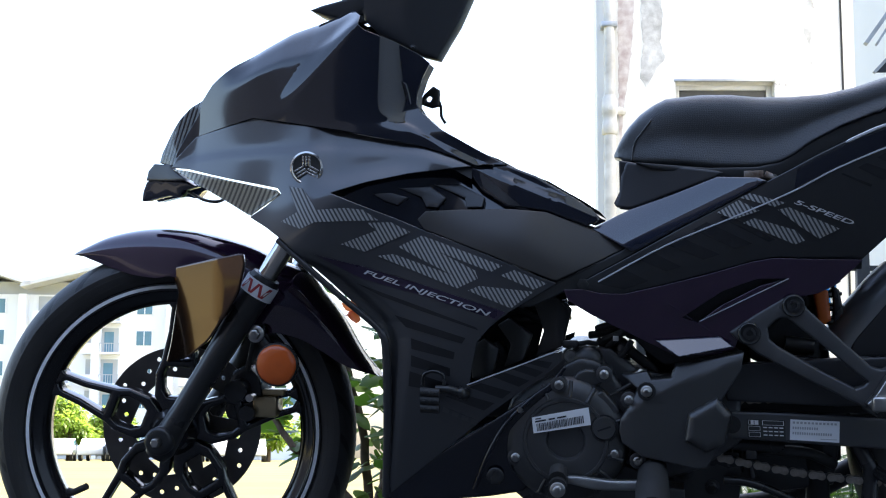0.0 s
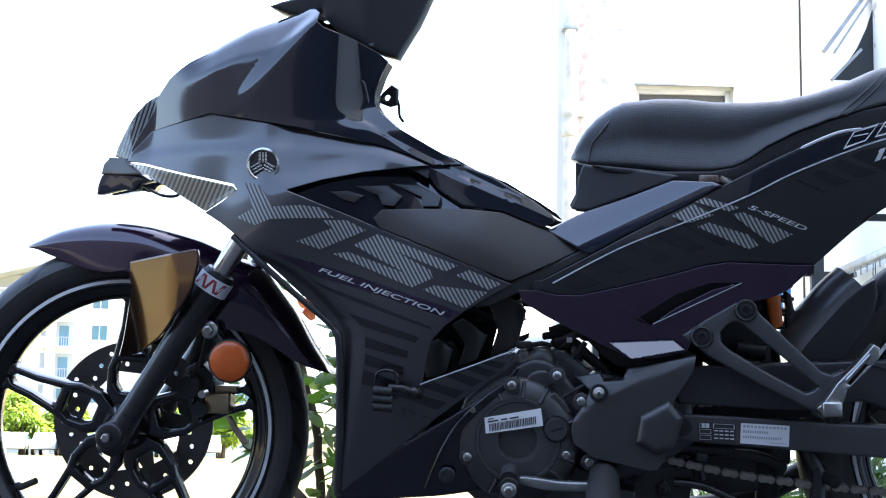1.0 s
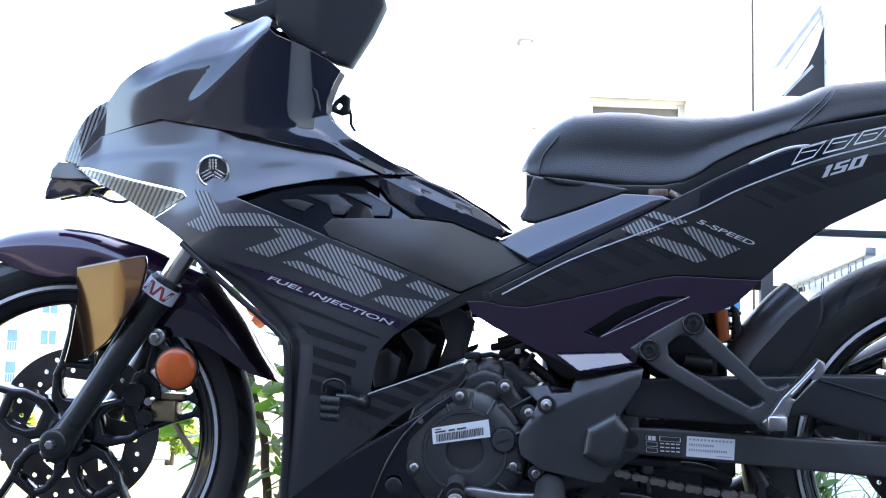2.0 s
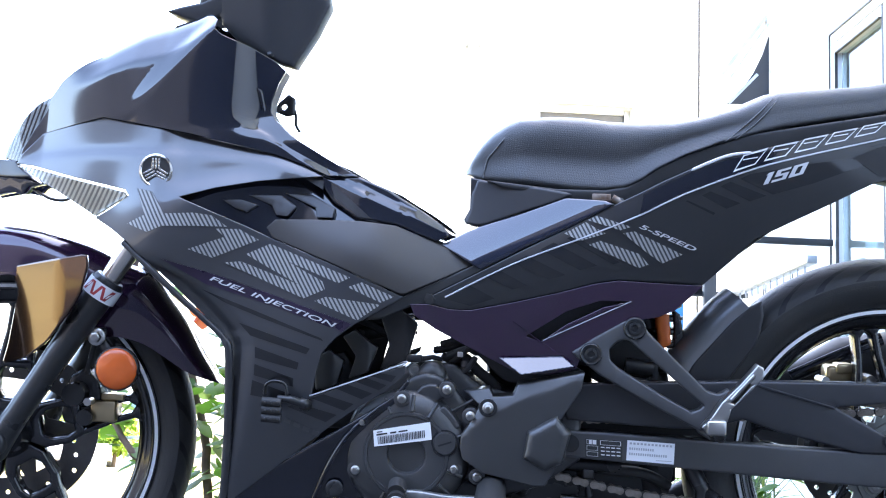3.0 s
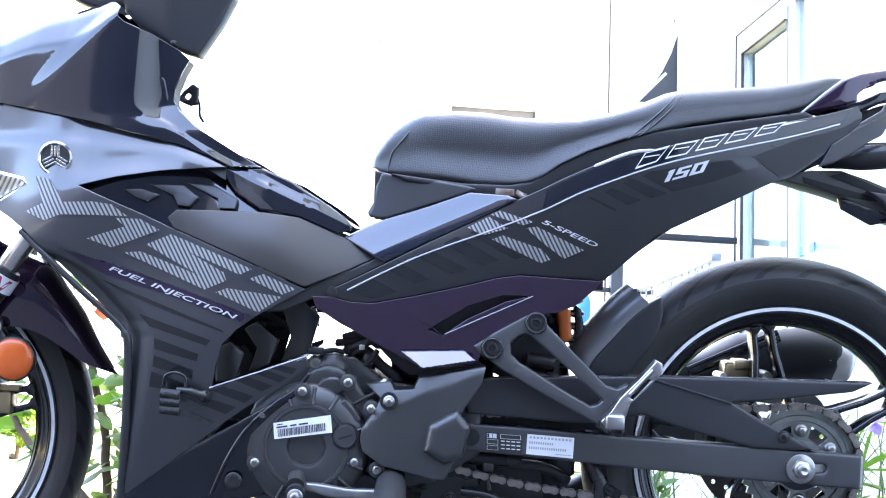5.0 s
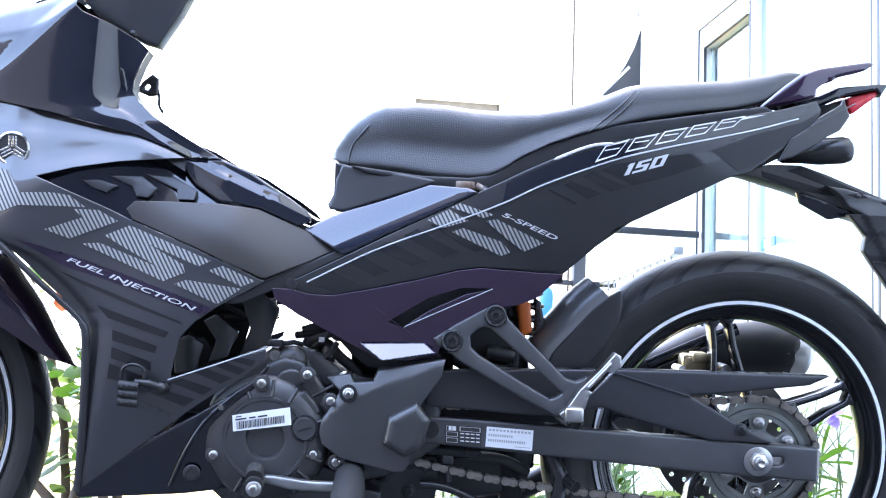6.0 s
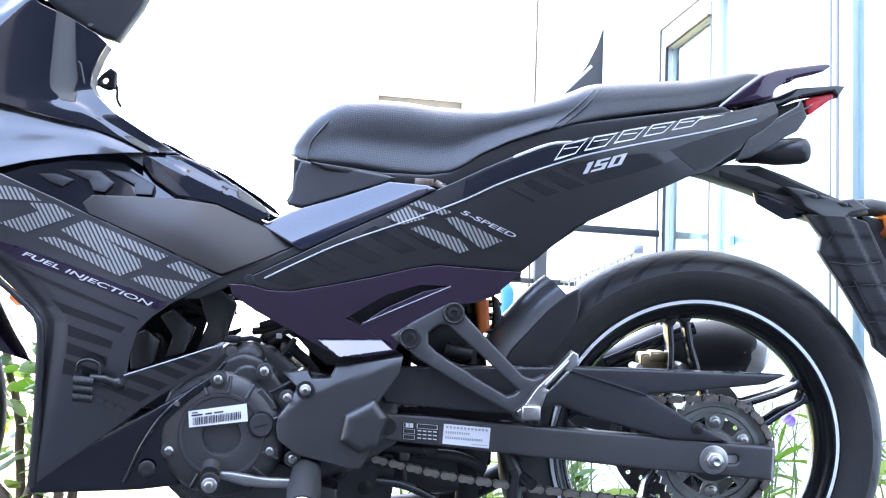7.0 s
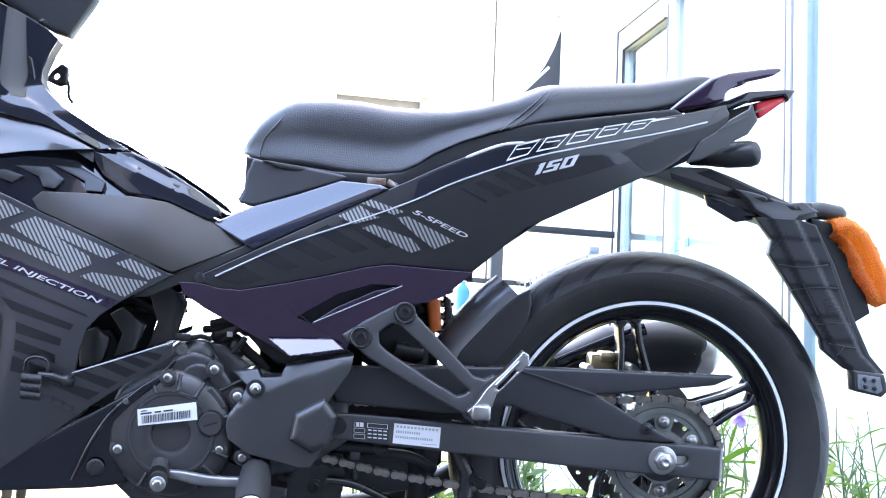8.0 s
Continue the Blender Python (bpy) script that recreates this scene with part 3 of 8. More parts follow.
for s in (-1, 1):
    lo, hi = (0.0, s * 0.098, 0.292), (0.262, s * 0.098, 0.690)
    leg = part("fork_leg", tube([along(lo, hi, k) for k in (-0.05, -0.02, 0.05, 0.12, 0.30, 0.50, 0.60, 0.615)], [0.017, 0.022, 0.0195, 0.0178, 0.0190, 0.0212, 0.0240, 0.021], 24), "frame_black", bike, "black lower fork leg")
    part("fork_tube", tube([along(lo, hi, k) for k in (0.55, 1.05)], 0.0155, 20), "chrome", bike, "chrome fork tube")
    axle = lathe([(0.007, 0), (0.007, -0.012), (0.0055, -0.014)], 6)
    boss = lathe([(0.021, 0.024), (0.021, 0.0), (0.017, -0.003), (0.011, -0.003)], 24)
    if s < 0:
        part("axle_nut", merge(moved(axle, Matrix.Translation((0, -0.128, 0.297))), ), "steel", leg)
        part("axle_boss", moved(boss, Matrix.Translation((0, -0.124, 0.297))), "frame_black", leg)
        d = (Vector(hi) - Vector(lo)).normalized()
        wrap = tube([along(lo, hi, 0.548), along(lo, hi, 0.598)], 0.0258, 28, caps=False)
        stick = part("sticker", wrap, "white_tape", leg, "white sticker with red bars round the fork leg")
        for k in range(5):
            w = Vector((d.z, 0, -d.x))
            bm = bmesh.new()
            def on_leg(a, b):
                return Vector(along(lo, hi, 0.573)) + w * a + d * b + Vector((0, -math.sqrt(0.0263 ** 2 - a * a), 0))
            c, lean_ = (k - 2) * 0.0085, 0.003 * (-1) ** k
            quad = [on_leg(c - 0.002 - lean_, -0.009), on_leg(c + 0.002 - lean_, -0.009), on_leg(c + 0.002 + lean_, 0.009), on_leg(c - 0.002 + lean_, 0.009)]
            bm.faces.new([bm.verts.new(q) for q in quad])
            ex = bmesh.ops.extrude_face_region(bm, geom=bm.faces[:])
            for v in ex["geom"]:
                if isinstance(v, bmesh.types.BMVert):
                    v.co.y += 0.0012
            part("print", bm, "label_red", leg)

FENDER_TOP = [(-0.174, 0.57), (-0.145, 0.584), (-0.108, 0.599), (-0.062, 0.608), (-0.017, 0.61), (0.028, 0.605), (0.073, 0.594), (0.117, 0.579), (0.161, 0.557), (0.201, 0.539), (0.226, 0.508), (0.254, 0.471), (0.282, 0.421), (0.314, 0.375)]
FENDER_LOW = [(-0.15, 0.569), (-0.119, 0.559), (-0.084, 0.547), (-0.053, 0.539), (-0.022, 0.535), (0.009, 0.536), (0.044, 0.51), (0.087, 0.476), (0.13, 0.45), (0.164, 0.45), (0.199, 0.441), (0.233, 0.42), (0.268, 0.397), (0.322, 0.379)]


def fender_shell(top, low, width):
    bm = bmesh.new()
    t = curve_through([(x, 0, z) for x, z in top], 4)
    b = curve_through([(x, 0, z) for x, z in low], 4)
    n, rows = len(t), []
    for i, (p, q) in enumerate(zip(t, b)):
        k = i / (n - 1)
        w = width * min(1, (math.sin(math.pi * min(max(k, 0.0), 1.0)) ** 0.35) * 1.0 + 0.02)
        row = []
        for j in range(17):
            a = math.pi * (j / 16 - 0.5)
            y = w * math.copysign(abs(math.sin(a)) ** 0.75, a)
            f = math.cos(a) ** 0.55
            row.append(bm.verts.new((p.x * f + q.x * (1 - f), y, p.z * f + q.z * (1 - f))))
        rows.append(row)
    for r0, r1 in zip(rows, rows[1:]):
        for k in range(16):
            bm.faces.new([r0[k], r1[k], r1[k + 1], r0[k + 1]])
    ret = bmesh.ops.solidify(bm, geom=bm.faces[:], thickness=0.003)
    return bm


fender = part("front_fender", fender_shell(FENDER_TOP, FENDER_LOW, 0.062), "purple", bike, "glossy dark violet front fender", sharp=60)
FLANK = [(-0.002, 0.549), (0.072, 0.561), (0.139, 0.572), (0.142, 0.555), (0.131, 0.516), (0.106, 0.479), (0.075, 0.443), (0.035, 0.417), (-0.014, 0.404), (-0.003, 0.434), (0.007, 0.477), (0.015, 0.514)]


def flank_depth(x, z):
    fold = 0.095 + 0.02 * (z - 0.5)
    return -0.140 + 0.38 * (.125 - x) + 0.42 * max(0, fold - x)


f = part("fender_flank", plate(FLANK, flank_depth, 0.006, 0.003, soft=0.12, step=0.012, fair=True, creases=[[(.093, .40), (.095, .50), (.0966, .58)]]), "violet_brown_sheen", fender, "glossy side plate of the fender")
mirrored(f)
# calliper, hose, reflector on its bracket
cal = part("brake_caliper", merge(plate([(.062, .318), (.075, .385), (.100, .398), (.122, .375), (.128, .320), (.100, .305)], 0.0, 0.06, 0.008, soft=0.15),
                                  tube([(.09, .0, .36), (.09, -.03, .36)], 0.017, 16), tube([(.105, .0, .325), (.105, -.022, .325)], 0.012, 16)), "frame_black", bike, "black front brake calliper")
part("pad_carrier", merge(brick((.112, -.012, .318), (.150, .03, .350), 0.003), brick((.125, -.004, .350), (.160, .02, .360), 0.002)), "gold", cal)
part("calliper_bolt", hexbolt((.142, -.094, .452), 0.0085, 0.014), "steel", cal)
part("calliper_pin", tube([(.118, -.03, .352), (.118, -.05, .352)], 0.006, 10), "steel", cal)
part("reflector_bracket", merge(tube([(.142, -.085, .452), (.150, -.088, .440), (.170, -.092, .415)], 0.007, 8, flat=0.4), tube([(.146, -.06, .455), (.120, -.07, .455)], 0.009, 10)), "frame_black", cal)
refl = part("reflector", moved(lathe([(0.0275, 0.004), (0.0295, -0.002), (0.0295, -0.006), (0.027, -0.009), (0.012, -0.0105), (0.001, -0.0107)], 40), Matrix.Translation((.177, -.108, .408))), "orange_lens", bike, "round orange side reflector")
part("bezel", moved(lathe([(0.0295, 0.006), (0.032, 0.004), (0.032, -0.004), (0.0297, -0.006)], 40), Matrix.Translation((.177, -.108, .408))), "frame_black", refl)
part("brake_hose", tube(curve_through([(.105, -.01, .39), (.125, -.03, .45), (.15, -.05, .53), (.19, -.04, .60)]), 0.0045, 8), "rubber", bike)

# --- bodywork: front ---
UPPER = [(0.015, 0.703), (0.019, 0.72), (0.037, 0.75), (0.054, 0.775), (0.064, 0.799), (0.081, 0.82), (0.117, 0.846), (0.161, 0.871), (0.203, 0.893), (0.247, 0.907), (0.296, 0.923), (0.313, 0.908), (0.313, 0.893), (0.322, 0.885), (0.362, 0.869), (0.397, 0.85), (0.412, 0.837), (0.403, 0.82), (0.394, 0.795), (0.393, 0.779), (0.401, 0.766), (0.425, 0.744), (0.476, 0.714), (0.521, 0.689), (0.492, 0.691), (0.479, 0.689), (0.445, 0.704), (0.403, 0.718), (0.361, 0.727), (0.288, 0.743), (0.154, 0.766), (0.054, 0.744), (0.024, 0.714)]


CREST_LINE = ([0.02, 0.07, 0.119, 0.159, 0.196, 0.238, 0.273, 0.307, 0.42], [0.760, 0.804, 0.818, 0.833, 0.846, 0.8535, 0.869, 0.893, 0.95])
ROOF_LINE = ([0.019, 0.037, 0.064, 0.082, 0.12, 0.163, 0.205, 0.248, 0.297, 0.42], [0.72, 0.75, 0.799, 0.819, 0.845, 0.87, 0.892, 0.906, 0.922, 0.98])
SWAGE_LINE = ([0.02, 0.10, 0.16, 0.29, 0.36, 0.40, 0.44, 0.48], [0.704, 0.711, 0.713, 0.714, 0.711, 0.704, 0.694, 0.684])
LIP_LINE = ([0.20, 0.25, 0.275, 0.318, 0.365, 0.412, 0.476], [0.632, 0.645, 0.655, 0.664, 0.674, 0.679, 0.685])
FLANGE_LINE = ([0.33, 0.36, 0.388, 0.412, 0.44, 0.469, 0.52], [0.772, 0.7585, 0.7435, 0.727, 0.711, 0.695, 0.668])


def ledge(d, wide, w=0.004):
    """A narrow facet that leans in over the height wide."""
    return hinge(d, w) - hinge(d - wide, w)


def swage_fold(x, z):
    """The flank leans in along the long swage line over the badge, and again along the lip over the air duct."""
    y = 0.55 * ledge(z - float(np.interp(x, *SWAGE_LINE)), float(np.interp(x, [0.02, 0.2, 0.36, 0.42, 0.48], [0.006, 0.008, 0.006, 0.014, 0.010])))
    lip = smooth_step((x - 0.24) / 0.05) * smooth_step((0.43 - x) / 0.08)
    y += 0.55 * lip * ledge(z - float(np.interp(x, *LIP_LINE)), 0.022 - 0.030 * max(0, x - 0.27), 0.006)
    y += 0.16 * hinge(z - 0.655, 0.02) * smooth_step((0.47 - x) / 0.10)
    return y * smooth_step((x - 0.01) / 0.05)


def cowl_depth(x, z):
    """The upper cowl: a leaning strip along its roof, a front facet and a rear one that meet on a slanting crease, and a flange
    along its rear edge."""
    y = side(x, z) + 0.016 * smooth_step((0.47 - x) / 0.10) * smooth_step((x - 0.01) / 0.05)
    crest, roof = float(np.interp(x, *CREST_LINE)), float(np.interp(x, *ROOF_LINE))
    y += (0.75 * hinge(z - crest, 0.003) + curl(z - crest - 0.6 * (roof - crest), max(0.010, 0.5 * (roof - crest)))) * smooth_step((x - 0.09) / 0.06)
    d = (x - 0.161) * 0.752 - (z - 0.765) * 0.659          # to the rear of the slanting crease
    y += 0.13 * hinge(-d, 0.004) - 0.13 * smooth_step(d / 0.03) * max(0.0, min(z, crest) - 0.755)
    y += 0.55 * smooth_step((x - 0.34) / 0.03) * ledge(z - float(np.interp(x, *FLANGE_LINE)), 0.006, 0.002)
    tuck = smooth_step((x - 0.29) / 0.13) * smooth_step((z - 0.73) / 0.06)
    return min(y * (1 - 0.12 * tuck), -0.012)


VENT = [(0.373, 0.812), (0.380, 0.808), (0.3925, 0.752), (0.386, 0.756)]
cowl = part("upper_cowl", plate(UPPER, cowl_depth, 0.004, 0.0010, step=0.005, fair=True), "gloss_black", bike, "glossy black front cowl")
FAR_UPPER = UPPER[:14] + [(x - 0.045, z) for x, z in UPPER[14:22]] + UPPER[22:]
far = part("upper_cowl", plate(FAR_UPPER, cowl_depth, 0.004, 0.004, soft=0.12, step=0.012), "gloss_black", bike)
far.data.transform(Matrix.Scale(-1, 4, (0, 1, 0)))
far.data.flip_normals()
bm = bmesh.new()
rows = []
for x, z in UPPER[5:11]:
    e = cowl_depth(x, z - 0.022) + 0.006
    rows.append([bm.verts.new((x + 0.004, e * math.cos(math.pi * k / 8), z - 0.022 + 0.008 * math.sin(math.pi * k / 8))) for k in range(9)])
for r0, r1 in zip(rows, rows[1:]):
    for k in range(8):
        bm.faces.new([r0[k], r0[k + 1], r1[k + 1], r1[k]])
bmesh.ops.solidify(bm, geom=bm.faces[:], thickness=0.003)
part("cowl_roof", bm, "gloss_black", bike)
vent = part("vent_fin", plate(VENT, lambda x, z: cowl_depth(x, z) - 0.004 + 0.12 * (0.812 - z), 0.014, 0.002, step=0.005), "gloss_black", cowl)

LAMP = [(-0.016, 0.708), (-0.011, 0.723), (0.007, 0.751), (0.022, 0.771), (0.041, 0.789), (0.065, 0.8), (0.069, 0.787), (0.051, 0.746), (0.032, 0.709), (0.009, 0.702)]
lamp = part("headlamp", plate(LAMP, lambda x, z: cowl_depth(x, z) + 0.004, 0.012, 0.002, soft=0.08), "lens_stripes", bike, "clear headlamp lens with fine dark ribs")
part("lamp_rim", tube(curve_through([(x, cowl_depth(x, z) + 0.002, z) for x, z in LAMP[5:9]], 4), 0.0016, 6), "gloss_black", lamp)
BEAK_TOP = [(-0.036, 0.682), (-0.033, 0.696), (-0.022, 0.707), (0.009, 0.704), (0.015, 0.697), (0.027, 0.689), (0.043, 0.68), (0.011, 0.68)]
BEAK = [(-0.044, 0.65), (-0.042, 0.665), (-0.036, 0.68), (-0.025, 0.686), (0.001, 0.684), (0.028, 0.682), (0.047, 0.671), (0.027, 0.667), (0.017, 0.655), (0.001, 0.659), (-0.017, 0.656)]
b = part("beak", plate(BEAK, lambda x, z: -0.050 - 0.2 * max(0, x + 0.03), 0.03, 0.004, soft=0.12, step=0.008), "mirror_black", bike, "glossy dark beak under the headlamp")
mirrored(b)
part("beak_top", plate(BEAK_TOP, lambda x, z: side(x, z) + 0.006, 0.02, 0.003), "satin_grey", b)
part("beak_link", tube(curve_through([(.03, -.05, .664), (.06, -.06, .650), (.085, -.06, .650), (.10, -.07, .668)]), 0.0025, 6), "frame_black", b)

IND = [(0.016, 0.697), (0.045, 0.693), (0.115, 0.677), (0.196, 0.66), (0.202, 0.654), (0.18, 0.641), (0.154, 0.625), (0.116, 0.646), (0.067, 0.672)]
ind = part("front_indicator", plate(IND, lambda x, z: side(x, z) - 0.001, 0.003, 0.0015, soft=0.06), "clear_lens", bike, "clear wedge-shaped front indicator lens")
mirrored(ind)
part("indicator_back", plate(IND, lambda x, z: side(x, z) + 0.005, 0.005, 0.0), "fluted", ind)
part("end_reflector", plate([(.165, .6335), (.178, .6425), (.197, .6545), (.192, .659), (.176, .661), (.168, .650)], lambda x, z: side(x, z) + 0.0035 + 0.5 * (x - 0.16), 0.004, 0.001), "chrome", ind)

FAIRING = [(0.015, 0.699), (0.024, 0.7134), (0.054, 0.7434), (0.155, 0.7654), (0.288, 0.7424), (0.361, 0.7274), (0.403, 0.7174), (0.445, 0.7034), (0.472, 0.6884), (0.436, 0.685), (0.384, 0.679), (0.327, 0.668), (0.279, 0.654), (0.325, 0.635), (0.37, 0.617), (0.409, 0.6), (0.495, 0.566), (0.583, 0.528), (0.591, 0.525), (0.525, 0.486), (0.5, 0.467), (0.481, 0.446), (0.474, 0.419), (0.468, 0.385), (0.596, 0.432), (0.594, 0.417), (0.569, 0.396), (0.525, 0.367), (0.491, 0.342), (0.344, 0.225), (0.349, 0.323), (0.352, 0.371), (0.353, 0.435), (0.345, 0.462), (0.32, 0.486), (0.289, 0.514), (0.25, 0.552), (0.209, 0.589), (0.181, 0.608), (0.154, 0.623), (0.18, 0.638), (0.204, 0.655), (0.198, 0.663), (0.114, 0.68), (0.044, 0.696)]


SHIELD_FOLD = ([0.2509, 0.3493, 0.4033, 0.452, 0.4736, 0.5048, 0.5317, 0.60], [0.3537, 0.3742, 0.384, 0.388, 0.3815, 0.3517, 0.3206, 0.24])


def fairing_depth(x, z):
    """The flank, folded back towards the front below along the edge of the leg shield."""
    y = side(x, z) + swage_fold(x, z)
    if z < 0.60:
        d = float(np.interp(z, *SHIELD_FOLD)) - x
        y += 0.42 * (hinge(d, 0.005) - hinge(d - 0.05, 0.005)) * smooth_step((0.585 - z) / 0.06)
    return y


fairing = part("side_fairing", plate(FAIRING, fairing_depth, 0.004, 0.0012, step=0.0055, fair=True), "graphite", bike, "graphite grey side fairing with hatched graphics and dark stripes")
mirrored(fairing)
SEAM = FAIRING[2:9]
BACKING = [(x, z + 0.018) for x, z in SEAM] + [(x, z - 0.018) for x, z in reversed(SEAM)]
bk = part("seam_backing", plate(BACKING, lambda x, z: max(cowl_depth(x, z), fairing_depth(x, z)) + 0.007, 0.004, 0.0, step=0.012), "deep_black", bike)
mirrored(bk)
TANK = [(0.411, 0.6265), (0.459, 0.628), (0.528, 0.6275), (0.576, 0.6225), (0.632, 0.600), (0.6885, 0.574), (0.648, 0.554), (0.591, 0.529), (0.5835, 0.5305), (0.495, 0.5675), (0.409, 0.6015), (0.4, 0.6155)]
tank = part("tank_cover", plate(TANK, lambda x, z: side(x, z) - 0.003 + 0.25 * hinge((z - 0.5305) + 0.45 * (x - 0.5835) - 0.030, 0.02), 0.004, 0.0015, step=0.01, fair=True), "warm_satin", bike, "satin brown-grey cover over the tank")
mirrored(tank)
DUCT = [(0.268, 0.652), (0.300, 0.668), (0.334, 0.677), (0.372, 0.682), (0.429, 0.6855), (0.478, 0.690), (0.490, 0.655), (0.524, 0.631), (0.545, 0.627), (0.417, 0.618), (0.405, 0.592), (0.319, 0.629)]
duct = body_panel("air_duct", DUCT, "gloss_black", 0.026, 0.0, "black air duct behind the fairing", soft=0.0)
for chev in ([(0.334, 0.6525), (0.359, 0.6535), (0.384, 0.646), (0.369, 0.6365), (0.352, 0.6415)],
             [(0.3686, 0.660), (0.414, 0.6612), (0.436, 0.645), (0.4245, 0.6316), (0.409, 0.633), (0.402, 0.6465)],
             [(0.418, 0.664), (0.4565, 0.6625), (0.490, 0.644), (0.487, 0.631), (0.4653, 0.631), (0.462, 0.6445)]):
    mid_x = chev[2][0]
    part("louvre", plate(chev, lambda x, z: side(x, z) + 0.022 - 0.16 * max(0.0, 0.045 - (mid_x - x)) + 0.10 * (z - 0.645), 0.010, 0.0012, step=0.008), "satin_grey", duct)
RIDGE = [(0.468, 0.692), (0.522, 0.689), (0.5613, 0.6735), (0.5846, 0.659), (0.6154, 0.641), (0.640, 0.624), (0.649, 0.614), (0.648, 0.609), (0.632, 0.602), (0.578, 0.6235), (0.545, 0.629), (0.524, 0.6300), (0.485, 0.655), (0.472, 0.674)]
RIDGE_LINE = ([.470, .507, .546, .604, .646, .67], [.690, .6735, .657, .6345, .616, .606])


def ridge_depth(x, z):
    """The tunnel's flank, a bright bevel along its shoulder, and its steep top."""
    d = z - float(np.interp(x, *RIDGE_LINE))
    return -0.158 + 0.012 * smooth_step((0.53 - x) / 0.05) + 0.14 * d + 0.85 * ledge(d, 0.008, 0.0015) + 0.15 * max(0.0, d - 0.009)


ridge = part("tunnel_ridge", plate(RIDGE, ridge_depth, 0.006, 0.003, step=0.006, creases=[list(zip(*RIDGE_LINE)), [(x, z + 0.0075) for x, z in zip(*RIDGE_LINE)]], fair=True), "gloss_black", bike, "glossy black ridge of the centre tunnel")
mirrored(ridge)
INSET = [(0.483, 0.680), (0.4835, 0.674), (0.489, 0.658), (0.524, 0.6335), (0.541, 0.6315), (0.520, 0.650), (0.500, 0.6665)]
printed("ridge_inset", INSET, "satin_grey", ridge, surface=ridge_depth, lift=0.0015, step=0.008)
core = part("tunnel_core", plate([(.46, .698), (.516, .684), (.551, .668), (.587, .650), (.640, .617), (.632, .603), (.56, .622), (.50, .632), (.47, .66)], lambda x, z: side(x, z) + 0.045, 0.006, 0.002, fair=True), "gloss_black", bike)
mirrored(core)
bm = bmesh.new()
rows = []
for x, z in ((.47, .697), (.521, .679), (.554, .665), (.589, .647), (.624, .628), (.652, .611), (.69, .607), (.74, .629)):
    rows.append([bm.verts.new((x, -0.085 * math.cos(math.pi * k / 8), z + 0.002 * math.sin(math.pi * k / 8))) for k in range(9)])
for r0, r1 in zip(rows, rows[1:]):
    for k in range(8):
        bm.faces.new([r0[k], r0[k + 1], r1[k + 1], r1[k]])
bmesh.ops.solidify(bm, geom=bm.faces[:], thickness=0.006)
part("tunnel_top", bm, "gloss_black", bike)
INNER = UPPER[15:24]
bm = bmesh.new()
rows = [[bm.verts.new((x - 0.003, (cowl_depth(x, z) + 0.004) * c, z)) for c in (1, 0.9, 0.8, 0.7, 0.6, 0.5)] for x, z in INNER]
for r0, r1 in zip(rows, rows[1:]):
    for k in range(5):
        bm.faces.new([r0[k], r0[k + 1], r1[k + 1], r1[k]])
bmesh.ops.solidify(bm, geom=bm.faces[:], thickness=0.004)
part("inner_shield", bm, "matte_black", bike)
# handlebar cover above the cowl, with its screw and the hook behind
VISOR = [(0.268, 0.92), (0.302, 0.922), (0.304, 0.912), (0.325, 0.891), (0.352, 0.876), (0.389, 0.857), (0.412, 0.851), (0.427, 0.876), (0.443, 0.902), (0.462, 0.943), (0.454, 0.984), (0.32, 0.989), (0.269, 0.958)]
vis = part("handlebar_cover", plate(VISOR, lambda x, z: -0.060 + 0.15 * abs(x - 0.37), 0.05, 0.006, step=0.01), "satin_grey", bike, "dark handlebar cover")
part("cover_screw", hexbolt((.378, -0.062, .866), 0.004, 0.005), "frame_black", vis)
part("cover_front", plate([(.222, .930), (.240, .936), (.275, .944), (.300, .956), (.315, .930), (.272, .915), (.245, .922)], -0.05, 0.10, 0.004), "satin_grey", vis)
part("gauge_visor", plate([(.200, .890), (.212, .896), (.250, .904), (.280, .908), (.260, .895), (.225, .884)], -0.03, 0.06, 0.003), "gloss_black", cowl)
hook = part("bag_hook", merge(plate([(.377, .790), (.385, .804), (.399, .816), (.408, .810), (.407, .786), (.395, .783)], -0.008, 0.016, 0.003, holes=[[(.392 + .005 * math.cos(k), .797 + .005 * math.sin(k)) for k in range(6)]]),
                              tube(curve_through([(.404, 0, .80), (.409, 0, .785), (.410, 0, .770), (.416, 0, .760)]), 0.0022, 6)), "frame_black", bike, "black bag hook")

# --- bodywork: lower front ---
BELLY = [(0.341, 0.24), (0.41, 0.283), (0.518, 0.348), (0.548, 0.367), (0.578, 0.387), (0.598, 0.412), (0.602, 0.408), (0.582, 0.378), (0.552, 0.35), (0.54, 0.329), (0.535, 0.301), (0.535, 0.261), (0.55, 0.247), (0.535, 0.233), (0.488, 0.226), (0.379, 0.218), (0.34, 0.215)]
body_panel("belly_panel", BELLY, "gloss_black", 0.002, 0.006, "glossy black belly panel", soft=0.1)
part("belly_arch", tube(curve_through([(.470, side(.47, .24) - 0.002, .238), (.492, side(.49, .29) - 0.004, .290), (.520, side(.52, .335) - 0.003, .335), (.560, side(.56, .372), .372)]), [0.003] * 19, 10), "gloss_black", bike)
part("rivet", lathe([(0.012, 0), (0.012, -0.002), (0.009, -0.004), (0.004, -0.003), (0.001, -0.003)], 20, at=(.500, -.166, .257)), "frame_black", bike)
